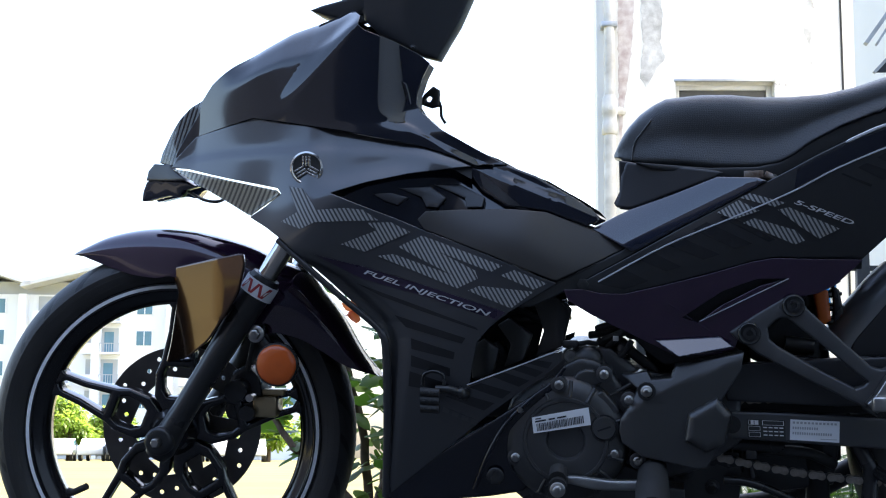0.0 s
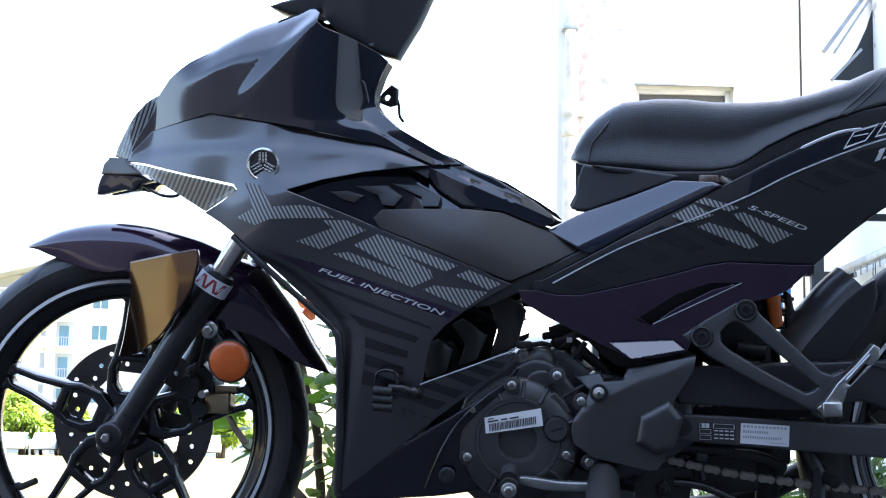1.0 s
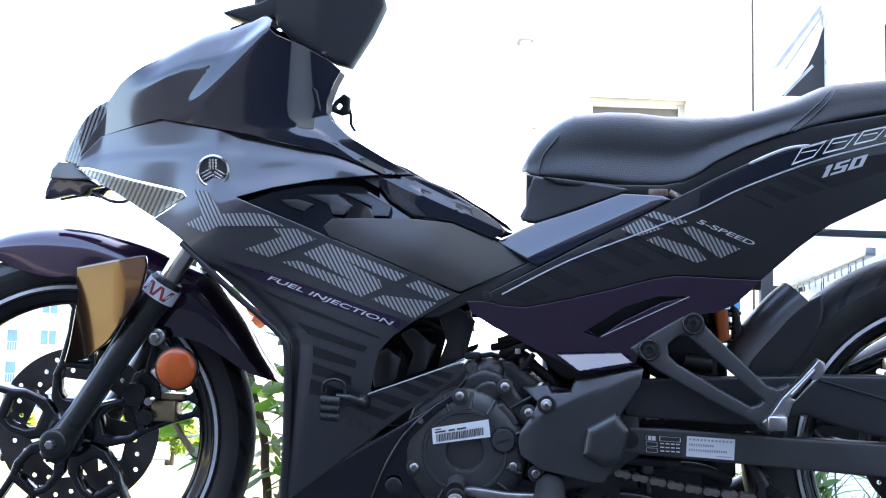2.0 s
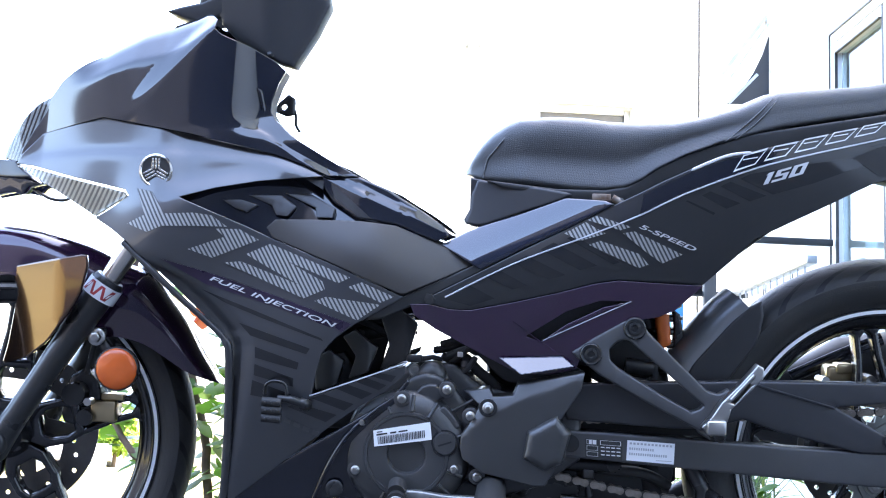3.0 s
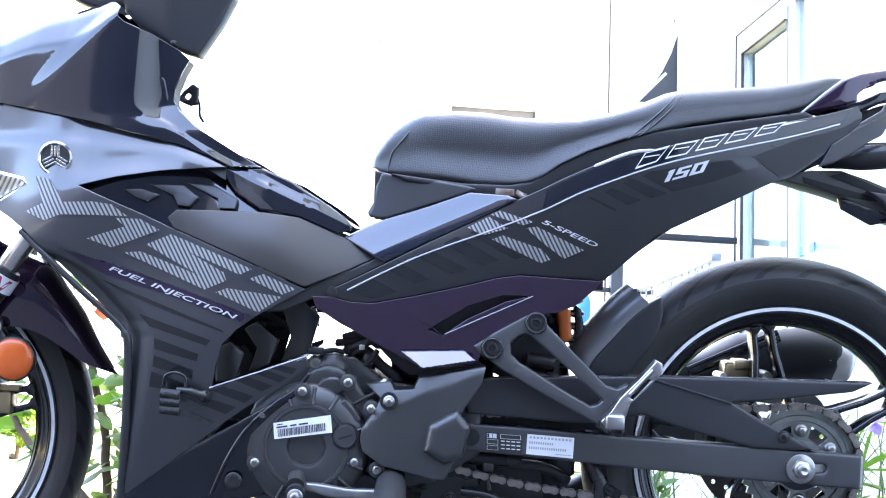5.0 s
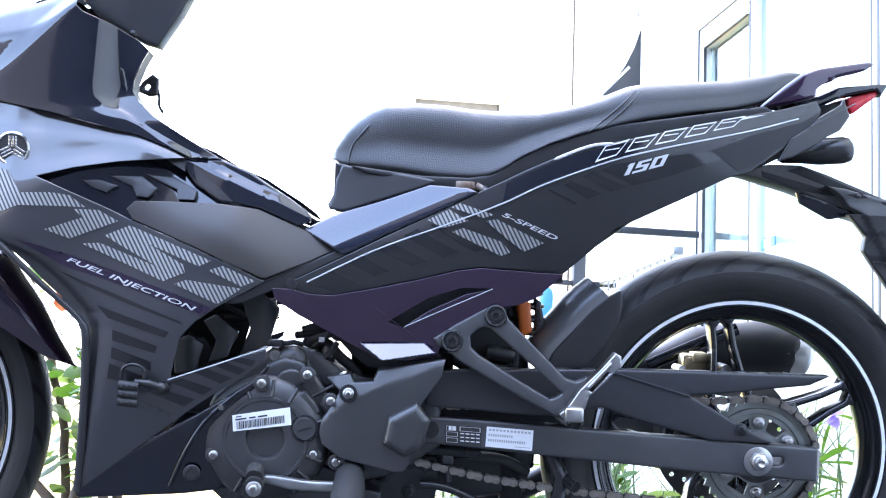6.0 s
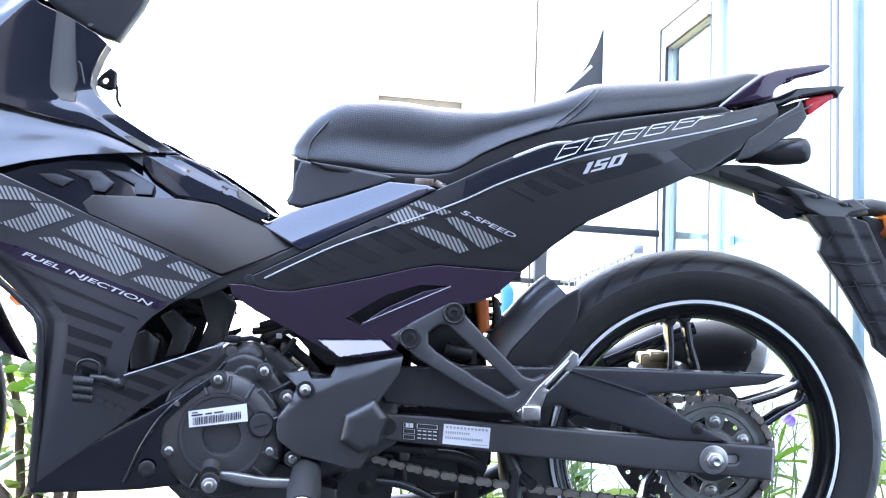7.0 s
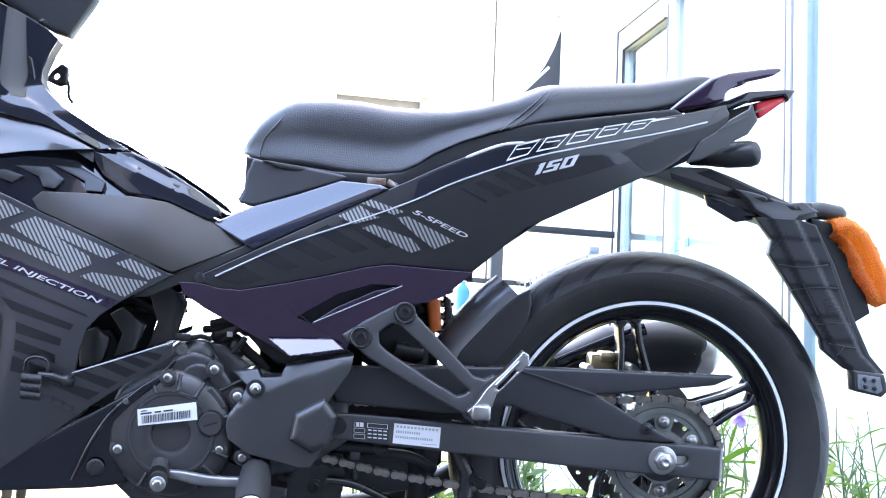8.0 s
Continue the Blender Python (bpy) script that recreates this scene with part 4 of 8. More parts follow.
part("shield_lip", tube(curve_through([(.200, side(.2, .592) + .004, .590), (.246, side(.246, .552) + .004, .550), (.287, side(.287, .513) + .004, .512), (.319, side(.319, .486) + .004, .485), (.345, side(.345, .462) + .004, .460), (.352, side(.352, .435) + .004, .434), (.350, side(.35, .33) + .004, .330), (.343, side(.343, .225) + .004, .225)]), [0.0045] * 25 + [0.006] * 18, 12), "satin_grey", bike)
# inner faces so that one cannot look through the shell
part("shield_back", plate([(.21, .60), (.30, .64), (.40, .60), (.50, .56), (.57, .52), (.48, .46), (.46, .40), (.45, .30), (.36, .235), (.36, .44), (.33, .48)], -0.10, 0.20, 0.0), "deep_black", bike)

# --- prints on the bodywork ---
HATCH = [
    [(.217, .665), (.239, .661), (.26, .631), (.3, .633), (.325, .63), (.346, .615), (.301, .615), (.258, .614), (.237, .605), (.206, .616), (.232, .629)],
    [(.331, .612), (.363, .612), (.39, .598), (.327, .572), (.294, .583), (.343, .601)],
    [(.373, .578), (.406, .593), (.518, .55), (.502, .542), (.428, .571), (.48, .544), (.484, .533), (.455, .52), (.343, .566), (.366, .568), (.449, .538), (.402, .562)],
    [(.515, .537), (.534, .544), (.578, .525), (.56, .517)],
    [(.47, .517), (.486, .523), (.56, .514), (.529, .492)]]
for h in HATCH:
    printed("hatched_print", h, "hatch", fairing, surface=fairing_depth, step=0.02)
printed("violet_print", [(.256, .569), (.321, .552), (.417, .522), (.521, .487), (.509, .476), (.416, .507), (.32, .535)], "print_violet", fairing, surface=fairing_depth, lift=0.0008)
lettering("FUEL INJECTION", (.323, .5395), (.499, .479), 0.0085, fairing, "print_silver", "lettering", surface=fairing_depth, lift=0.002, bold=0.01)
for b in ([(.312, .5285), (.40, .4965), (.480, .4664), (.4836, .4622), (.40, .4905), (.347, .5103)], [(.3658, .4837), (.4653, .4516), (.460, .4438), (.3818, .467)], [(.3885, .4515), (.4498, .4318), (.4475, .422), (.389, .4366)],
          [(.3885, .4278), (.4426, .4098), (.442, .3982), (.3875, .4123)], [(.3855, .4055), (.4397, .3874), (.4373, .3756), (.383, .3846)],
          [(.4348, .3701), (.4499, .3753), (.5023, .3604), (.4874, .350)], [(.4671, .3832), (.4843, .3889), (.5257, .3762), (.513, .3667)], [(.5001, .398), (.5164, .4037), (.5512, .3915), (.5363, .3833)], [(.527, .4081), (.5419, .4135), (.5704, .4034), (.5598, .3963)], [(.5483, .416), (.5611, .4205), (.5829, .4164), (.5767, .4081)]):
    printed("dark_stripe", b, "print_dark", fairing, surface=fairing_depth)
part("fin_edge", tube([(.465, side(.465, .385) - .001, .386), (.53, side(.53, .41) - .001, .410), (.596, side(.596, .434) - .001, .4345)], 0.0010, 6), "print_and_glint", fairing)
# round badge: a ring and three plain bars
bx, bz = .243, .690
by = fairing_depth(bx, bz)
badge = part("badge", lathe([(0.0205, 0.001), (0.0205, -0.003), (0.0001, -0.0032)], 40, at=(bx, by, bz)), "label_black", bike, "round silver badge")
part("badge_ring", lathe([(0.0205, -0.002), (0.0228, -0.002), (0.0235, -0.0045), (0.021, -0.0055), (0.0195, -0.004)], 48, at=(bx, by, bz), close=True), "chrome", badge)
for k in range(3):
    a = radians(90 + 120 * k)
    u, v = (math.cos(a), math.sin(a)), (-math.sin(a), math.cos(a))
    for s in (-1, 0, 1):
        p = band((bx + v[0] * s * .0045 + u[0] * .002, bz + v[1] * s * .0045 + u[1] * .002), (bx + v[0] * s * .0045 + u[0] * .017, bz + v[1] * s * .0045 + u[1] * .017), 0.0026)
        part("badge_bar", plate(p, by - 0.0048, 0.002, 0.0006), "chrome", badge)

# --- seat ---
SEAT_TOP = [(0.668, 0.706), (0.674, 0.72), (0.686, 0.741), (0.705, 0.761), (0.725, 0.775), (0.743, 0.783), (0.791, 0.787), (0.832, 0.786), (0.872, 0.781), (0.913, 0.78), (0.961, 0.782), (1.002, 0.79), (1.05, 0.805), (1.089, 0.823), (1.105, 0.827), (1.154, 0.832), (1.235, 0.84), (1.299, 0.853), (1.327, 0.859), (1.353, 0.857)]
SEAT_LOW = [(0.671, 0.701), (0.676, 0.698), (0.685, 0.692), (0.706, 0.689), (0.726, 0.687), (0.754, 0.685), (0.786, 0.681), (0.818, 0.677), (0.866, 0.676), (0.894, 0.68), (0.914, 0.69), (0.937, 0.708), (0.976, 0.729), (1.023, 0.747), (1.071, 0.761), (1.11, 0.771), (1.182, 0.785), (1.245, 0.795), (1.285, 0.807), (1.344, 0.85)]


def on_line(line, x):
    for (x0, z0), (x1, z1) in zip(line, line[1:]):
        if x <= x1:
            return z0 + (z1 - z0) * max(0, (x - x0)) / (x1 - x0)
    return line[-1][1]


def seat_half(x):
    return float(np.interp(x, [.668, .675, .69, .72, .76, .90, 1.0, 1.1, 1.2, 1.30, 1.346], [.045, .062, .078, .094, .108, .126, .130, .125, .112, .095, .07]))


SEAT_ROUND = [(0.80, 0.0), (0.93, 0.01), (0.985, 0.05), (1.0, 0.12), (0.993, 0.22), (0.982, 0.32), (0.968, 0.44), (0.955, 0.58), (0.925, 0.74), (0.87, 0.86), (0.78, 0.94), (0.62, 0.985), (0.40, 1.0), (0.0, 1.0)]
SEAT_WAIST = [(0.80, 0.0), (0.93, 0.01), (0.985, 0.04), (1.0, 0.09), (0.955, 0.20), (0.895, 0.33), (0.872, 0.44), (0.878, 0.58), (0.868, 0.74), (0.825, 0.86), (0.74, 0.94), (0.60, 0.985), (0.40, 1.0), (0.0, 1.0)]


def seat_profile(x):
    """Half of the section at x: the rider's part has a flared lower band under a hollow flank."""
    k = math.exp(-((x - 0.87) / 0.17) ** 4)
    return [(a + (c - a) * k, b + (d - b) * k) for (a, b), (c, d) in zip(SEAT_ROUND, SEAT_WAIST)]


def seat_shape(x0, x1, n, grow=0.0):
    """A padded seat between two stations: a broad rounded top over tucked-in sides."""
    bm = bmesh.new()
    rows = []
    for i in range(n + 1):
        x = x0 + (x1 - x0) * i / n
        zt, zb, w = on_line(SEAT_TOP, x) + grow, on_line(SEAT_LOW, x), seat_half(x) + grow
        half = curve_through([(0, -w * a, zb + (zt - zb) * b) for a, b in seat_profile(x)], 3)
        left = [(p.y, p.z) for p in half]
        right = [(-y, z) for y, z in reversed(left[:-1])]
        rows.append([bm.verts.new((x, y, z)) for y, z in left + right])
    m = len(rows[0])
    for r0, r1 in zip(rows, rows[1:]):
        for k in range(m):
            bm.faces.new([r0[k], r1[k], r1[(k + 1) % m], r0[(k + 1) % m]])
    bm.faces.new(rows[0]), bm.faces.new(rows[-1])
    return bm


def perforated():
    """Black seat vinyl: fine grain, with rows of small pressed dots on the rider's part."""
    m = material("perforated_vinyl", (0.027, 0.028, 0.030), 0.33, var=0.12, scale=6, spec=0.65)
    nt = m.node_tree
    N = nt.nodes.new
    co = N("ShaderNodeTexCoord")
    sep = N("ShaderNodeSeparateXYZ")
    nt.links.new(co.outputs["Object"], sep.inputs[0])
    def op(kind, a, b=None):
        n = N("ShaderNodeMath")
        n.operation = kind
        for i, v in enumerate((a, b)):
            if v is None:
                continue
            if isinstance(v, (int, float)):
                n.inputs[i].default_value = v
            else:
                nt.links.new(v, n.inputs[i])
        return n.outputs[0]
    x, y, z = sep.outputs
    u = op("MULTIPLY", op("ADD", x, z), 2 * math.pi / 0.0062)
    v = op("MULTIPLY", op("SUBTRACT", op("ADD", op("MULTIPLY", z, 1.2), op("MULTIPLY", op("ABSOLUTE", y), 1.2)), x), 2 * math.pi / 0.0062)
    dots = op("GREATER_THAN", op("MULTIPLY", op("SINE", u), op("SINE", v)), 0.35)
    rider = op("MULTIPLY", op("LESS_THAN", op("SUBTRACT", x, z), 0.275), op("GREATER_THAN", op("SUBTRACT", op("MULTIPLY", x, 2.2), z), 0.83))
    dots = op("MULTIPLY", dots, rider)
    grain = N("ShaderNodeTexNoise")
    grain.inputs["Scale"].default_value = 1000
    nt.links.new(co.outputs["Object"], grain.inputs["Vector"])
    height = op("SUBTRACT", op("MULTIPLY", grain.outputs[0], 0.35), dots)
    bp = N("ShaderNodeBump")
    bp.inputs["Strength"].default_value, bp.inputs["Distance"].default_value = 0.9, 0.0022
    nt.links.new(height, bp.inputs["Height"])
    b = nt.nodes["Principled BSDF"]
    nt.links.new(bp.outputs[0], b.inputs["Normal"])
    # each pressed dot is coloured darker too, for the shade within it
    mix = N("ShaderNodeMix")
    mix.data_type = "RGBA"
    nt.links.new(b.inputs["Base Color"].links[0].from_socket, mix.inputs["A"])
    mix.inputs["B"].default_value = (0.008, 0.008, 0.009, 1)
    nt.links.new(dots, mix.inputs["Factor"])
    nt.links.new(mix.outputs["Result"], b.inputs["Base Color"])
    return m


M["perforated"] = perforated()
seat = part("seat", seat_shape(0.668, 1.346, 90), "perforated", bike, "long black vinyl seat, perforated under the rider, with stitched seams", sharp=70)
def stitches(points, name="seam"):
    pts = curve_through(points, 8)
    seam = part(name, tube(pts, 0.0011, 6), "vinyl", seat)
    for k in range(0, len(pts) - 1):
        part("stitch", tube([pts[k] + Vector((0, -0.0014, 0)), pts[k].lerp(pts[k + 1], 0.62) + Vector((0, -0.0014, 0))], 0.00055, 5), "thread", seam)
def on_seat(x, z):
    zt, zb, w = on_line(SEAT_TOP, x), on_line(SEAT_LOW, x), seat_half(x)
    k = (z - zb) / (zt - zb)
    prof = seat_profile(x)
    return -w * float(np.interp(k, [b for a, b in prof], [a for a, b in prof])) - 0.0008
stitches([(x, on_seat(x, z), z) for x, z in ((.693, .695), (.698, .720), (.708, .734), (.719, .748), (.742, .780))])
stitches([(x, on_seat(x, z), z) for x, z in ((1.030, .752), (1.050, .769), (1.078, .795), (1.096, .814))])
stitches([(x, on_seat(x, z), z) for x, z in ((1.045, .756), (1.065, .772), (1.088, .795), (1.104, .815))])
part("seat_base", plate([(.70, .690), (.80, .680), (.866, .680), (.896, .686), (.914, .697), (.937, .715), (.98, .735), (1.07, .764), (1.28, .800), (1.30, .790), (1.10, .735), (.98, .700), (.92, .665), (.86, .660), (.72, .680)], -0.125, 0.25, 0.004), "matte_black", seat)

seat_hinge = part("seat_hinge", merge(brick((.846, -.150, .664), (.872, -.146, .674), 0.001), tube([(.874, -.149, .669), (.892, -.149, .660)], 0.005, 10)), "rust", bike, "rusty seat hinge")
part("hinge_pin", tube([(.886, -.153, .665), (.886, -.146, .665)], 0.004, 10), "steel", seat_hinge)

# --- bodywork: middle and tail ---
SEAT_COWL = [(0.687, 0.692), (0.706, 0.688), (0.754, 0.684), (0.821, 0.674), (0.808, 0.666), (0.74, 0.642), (0.693, 0.625), (0.669, 0.628), (0.676, 0.646), (0.679, 0.671)]
body_panel("seat_cowl", SEAT_COWL, "satin_grey", 0.030, 0.004, "satin grey cowl under the seat nose")
part("cowl_nose", plate([(.676, .694), (.690, .692), (.686, .640), (.670, .630), (.668, .634), (.676, .650)], -0.10, 0.2, 0.003), "satin_grey", bike)
part("cowl_fold", tube([(.706, side(.706, .686) + .043, .686), (.735, side(.735, .664) + .043, .664), (.745, side(.745, .644) + .043, .644)], 0.002, 6), "satin_grey", bike)
FRAME_COVER = [(0.639, 0.598), (0.669, 0.614), (0.693, 0.625), (0.755, 0.646), (0.81, 0.667), (0.863, 0.664), (0.875, 0.659), (0.818, 0.628), (0.757, 0.598), (0.696, 0.566), (0.686, 0.57), (0.654, 0.589)]


def cover_depth(x, z):
    """The cover's face turns up towards the sky."""
    low = 0.577 + (x - 0.69) * 0.452
    d = max(0, z - low)
    return side(x, low) + 0.35 * d + 5.0 * d * d


COVER_LINE = [(x, 0.577 + (x - 0.69) * 0.452) for x in (.62, .70, .80, .90)]
fc = part("frame_cover", plate(FRAME_COVER, cover_depth, 0.006, 0.003, step=0.010, creases=[COVER_LINE], fair=True), "mirror_black", bike, "glossy black frame cover")
mirrored(fc)
STRIP = [(.692, .574), (.583, .522), (.546, .500), (.540, .492), (.560, .494), (.60, .512), (.626, .517), (.632, .529), (.681, .555), (.757, .596), (.818, .627), (.872, .656), (.870, .662), (.818, .632), (.757, .602)]
body_panel("lower_strip", STRIP, "matte_black", 0.006, 0.003, soft=0.0)
part("strip_bolt", lathe([(0.008, 0), (0.008, -0.003), (0.005, -0.004), (0.001, -0.003)], 6, at=(.626, side(.626, .523) + .003, .523)), "frame_black", bike)
TAIL = [(0.875, 0.658), (0.909, 0.675), (0.939, 0.691), (0.985, 0.713), (1.023, 0.727), (1.062, 0.736), (1.141, 0.756), (1.221, 0.776), (1.304, 0.796), (1.355, 0.811), (1.362, 0.799), (1.355, 0.783), (1.331, 0.758), (1.29, 0.728), (1.258, 0.705), (1.225, 0.695), (1.169, 0.666), (1.107, 0.636), (1.068, 0.616), (1.054, 0.601), (1.001, 0.552), (0.962, 0.553), (0.883, 0.556), (0.852, 0.551), (0.798, 0.536), (0.736, 0.521), (0.682, 0.51), (0.651, 0.511), (0.627, 0.518), (0.629, 0.528), (0.681, 0.555), (0.757, 0.596), (0.818, 0.627)]


TAIL_FOLD = ([0.647, 0.739, 0.835, 0.91, 0.969, 1.06, 1.133, 1.254, 1.33, 1.42], [0.526, 0.574, 0.613, 0.645, 0.675, 0.711, 0.731, 0.762, 0.785, 0.81])
FOLD = list(zip(*TAIL_FOLD))


def tail_depth(x, z):
    """Above the long printed line the tail folds in under the seat."""
    line = float(np.interp(x, *TAIL_FOLD))
    y = side(x, z)
    return y + 0.14 * hinge(z - line, 0.006) + 0.08 * hinge(line - z, 0.006)


tail = part("tail_panel", plate(TAIL, tail_depth, 0.004, 0.0012, step=0.009, fair=True), "graphite_dim", bike, "graphite grey tail panel with dark stripes and hatching")
mirrored(tail)
VIOLET = [(0.6, 0.516), (0.627, 0.516), (0.652, 0.5098), (0.682, 0.5088), (0.736, 0.5198), (0.798, 0.5348), (0.852, 0.5498), (0.883, 0.5548), (0.961, 0.5518), (1.0, 0.5508), (0.963, 0.516), (0.94, 0.506), (0.905, 0.5), (0.84, 0.467), (0.833, 0.44), (0.83, 0.432), (0.799, 0.423), (0.752, 0.422), (0.716, 0.44), (0.676, 0.461), (0.637, 0.481), (0.606, 0.501)]
SLOT = [(0.759, 0.475), (0.814, 0.511), (0.86, 0.527), (0.903, 0.527), (0.838, 0.496), (0.781, 0.468)]


def violet_depth(x, z):
    return side(x, z)


def wedge_depth(x, z):
    """The bright facet under the cover turns up to the sky."""
    return side(x, 0.445) - 0.006 - 1.0 * (0.448 - z)


WEDGE = [(0.723, 0.445), (0.811, 0.449), (0.827, 0.436), (0.754, 0.424)]
vio = part("side_cover", plate(VIOLET, violet_depth, 0.004, 0.0008, step=0.010, holes=[SLOT], fair=True), "purple", bike, "glossy dark violet side cover")
mirrored(vio)
wf = part("wedge_facet", plate(WEDGE, wedge_depth, 0.004, 0.0015, step=0.01, fair=True), "mirror_black", vio, "glossy facet that mirrors the sky")
part("slot_back", plate([(x, z) for x, z in SLOT], lambda x, z: side(x, z) + 0.018, 0.004, 0.0), "deep_black", vio)
part("slot_wing", plate([(.783, .470), (.815, .493), (.865, .518), (.898, .526), (.840, .498)], lambda x, z: side(x, z) + 0.002, 0.008, 0.002), "purple", vio)
# a highlight along the slot wing's lower edge, drawn as a pale line
part("slot_highlight", tube([(.783, side(.783, .470) - .001, .470), (.840, side(.84, .4975) - .001, .4975), (.902, side(.902, .527) - .001, .527)], 0.0007, 6), "print_and_glint", vio)
part("crease_edge", tube([(.741, violet_depth(.741, .494) - 0.0005, .495), (.785, violet_depth(.785, .464) - 0.0005, .4645), (.829, violet_depth(.829, .434) - .0005, .434)], 0.0007, 6), "purple", vio)

SEAM_LOW = TAIL[20:29]
bk = part("seam_backing", plate([(x, z + 0.012) for x, z in SEAM_LOW] + [(x, z - 0.014) for x, z in reversed(SEAM_LOW)], lambda x, z: max(tail_depth(x, z), violet_depth(x, z)) + 0.007, 0.004, 0.0), "deep_black", bike)
mirrored(bk)
tb = part("tank_backing", plate([(.700, .582), (.648, .566), (.591, .541), (.560, .528), (.565, .505), (.60, .511), (.65, .537), (.705, .566)], lambda x, z: side(x, z) + 0.020, 0.005, 0.0), "deep_black", bike)
mirrored(tb)
# prints of the tail
UNDER_SEAT = [(x, z + 0.003) for x, z in FOLD[3:9]] + [(x, float(np.interp(x, [p[0] for p in TAIL[:10]], [p[1] for p in TAIL[:10]])) - 0.004) for x in (1.345, 1.30, 1.23, 1.148, 1.068, 1.029, .989, .945, .915)]
printed("upper_strip", UNDER_SEAT, "gloss_black", tail, surface=tail_depth, lift=0.0012, step=0.008)
for b in ([(.645, .524), (.681, .543), (.715, .526), (.682, .515)], [(.70, .556), (.719, .566), (.759, .545), (.739, .539)], [(.738, .576), (.757, .586), (.811, .561), (.789, .554)], [(.776, .595), (.794, .605), (.854, .575), (.831, .568)], [(.812, .611), (.820, .616), (.885, .580), (.876, .577)],
          [(.971, .666), (.974, .667), (1.012, .651), (1.010, .648)], [(.993, .674), (1.004, .680), (1.046, .665), (1.027, .657)], [(1.018, .687), (1.031, .694), (1.081, .676), (1.059, .668)],
          [(1.044, .698), (1.058, .705), (1.146, .722), (1.194, .730), (1.227, .726), (1.146, .695), (1.090, .678)], [(1.223, .748), (1.244, .754), (1.271, .750), (1.252, .741)]):
    printed("dark_stripe", b, "print_dark", tail, surface=tail_depth)
printed("dark_stripe", [(1.200, .731), (1.262, .7575), (1.334, .779), (1.362, .796), (1.357, .786), (1.334, .764), (1.292, .735), (1.262, .712), (1.240, .706)], "matte_black", tail, surface=tail_depth, lift=0.0016, step=0.008)
for h in ([(.839, .637), (.852, .643), (.899, .629), (.884, .624)], [(.808, .618), (.837, .634), (.864, .619), (.83, .608)],
          [(.842, .603), (.857, .609), (.912, .592), (.924, .578), (.911, .573)], [(.888, .62), (.903, .623), (.97, .593), (.943, .58), (.919, .596)]):
    printed("hatched_print", h, "hatch", tail, surface=tail_depth, step=0.02, lift=0.0018)
SPEED_AT = [(0.909, 0.628), (0.987, 0.597)]
NUMBER_AT = [(1.071, 0.689), (1.13, 0.707), (1.079, 0.706)]
TAIL_LINE = [(0.647, 0.526), (0.739, 0.574), (0.835, 0.613), (0.91, 0.645), (0.969, 0.675), (1.06, 0.711), (1.133, 0.732), (1.254, 0.762), (1.327, 0.784)]
part("tail_line", tube([(x, tail_depth(x, z) - 0.0012, z) for x, z in curve_2d(TAIL_LINE, 5)], 0.0011, 6), "print_and_glint", tail)
# not a print: a glint on the tail's upper edge, modelled as a silver strip
part("tail_glint", tube(curve_through([(x, tail_depth(x, z) - 0.001, z) for x, z in ((.978, .708), (1.011, .723), (1.035, .731), (1.060, .734))]), [0.0006] + [0.0022] * 17 + [0.0006], 6), "print_silver", tail)
lettering("5-SPEED", SPEED_AT[0], SPEED_AT[1], 0.0064, tail, "print_silver", "lettering", surface=tail_depth, lift=0.002, bold=0.012)


def heavy_digits(origin, along_, up, strokes):
    """Broad italic digits from bars in a unit square each."""
    o, u, w = Vector(origin), Vector(along_), Vector(up)
    return merge(*[plate([tuple(o + u * a + w * b) for a, b in q], lambda x, z: tail_depth(x, z) - 0.002, 0.001, 0, step=0.03) for q in strokes])


DIGITS = [[(.08, 0), (.20, 0), (.20, 1), (.08, 1), (.04, .80), (.08, .80)]]
DIGITS += [[(.28, .80), (.60, .80), (.60, 1), (.28, 1)], [(.28, .42), (.39, .42), (.39, .80), (.28, .80)], [(.39, .42), (.60, .42), (.60, .60), (.39, .60)], [(.49, .20), (.60, .20), (.60, .42), (.49, .42)], [(.26, 0), (.60, 0), (.60, .20), (.26, .20)]]
DIGITS += [[(.66, 0), (1, 0), (1, .2), (.66, .2)], [(.66, .8), (1, .8), (1, 1), (.66, 1)], [(.66, .2), (.77, .2), (.77, .8), (.66, .8)], [(.89, .2), (1, .2), (1, .8), (.89, .8)]]
part("lettering", heavy_digits(NUMBER_AT[0], (NUMBER_AT[1][0] - NUMBER_AT[0][0], NUMBER_AT[1][1] - NUMBER_AT[0][1]), (NUMBER_AT[2][0] - NUMBER_AT[0][0], NUMBER_AT[2][1] - NUMBER_AT[0][1]), DIGITS), "print_silver", tail)
# a row of outlined plain shapes in place of the maker's mark
def TAIL_AT(x):
    return float(np.interp(x, *TAIL_FOLD))


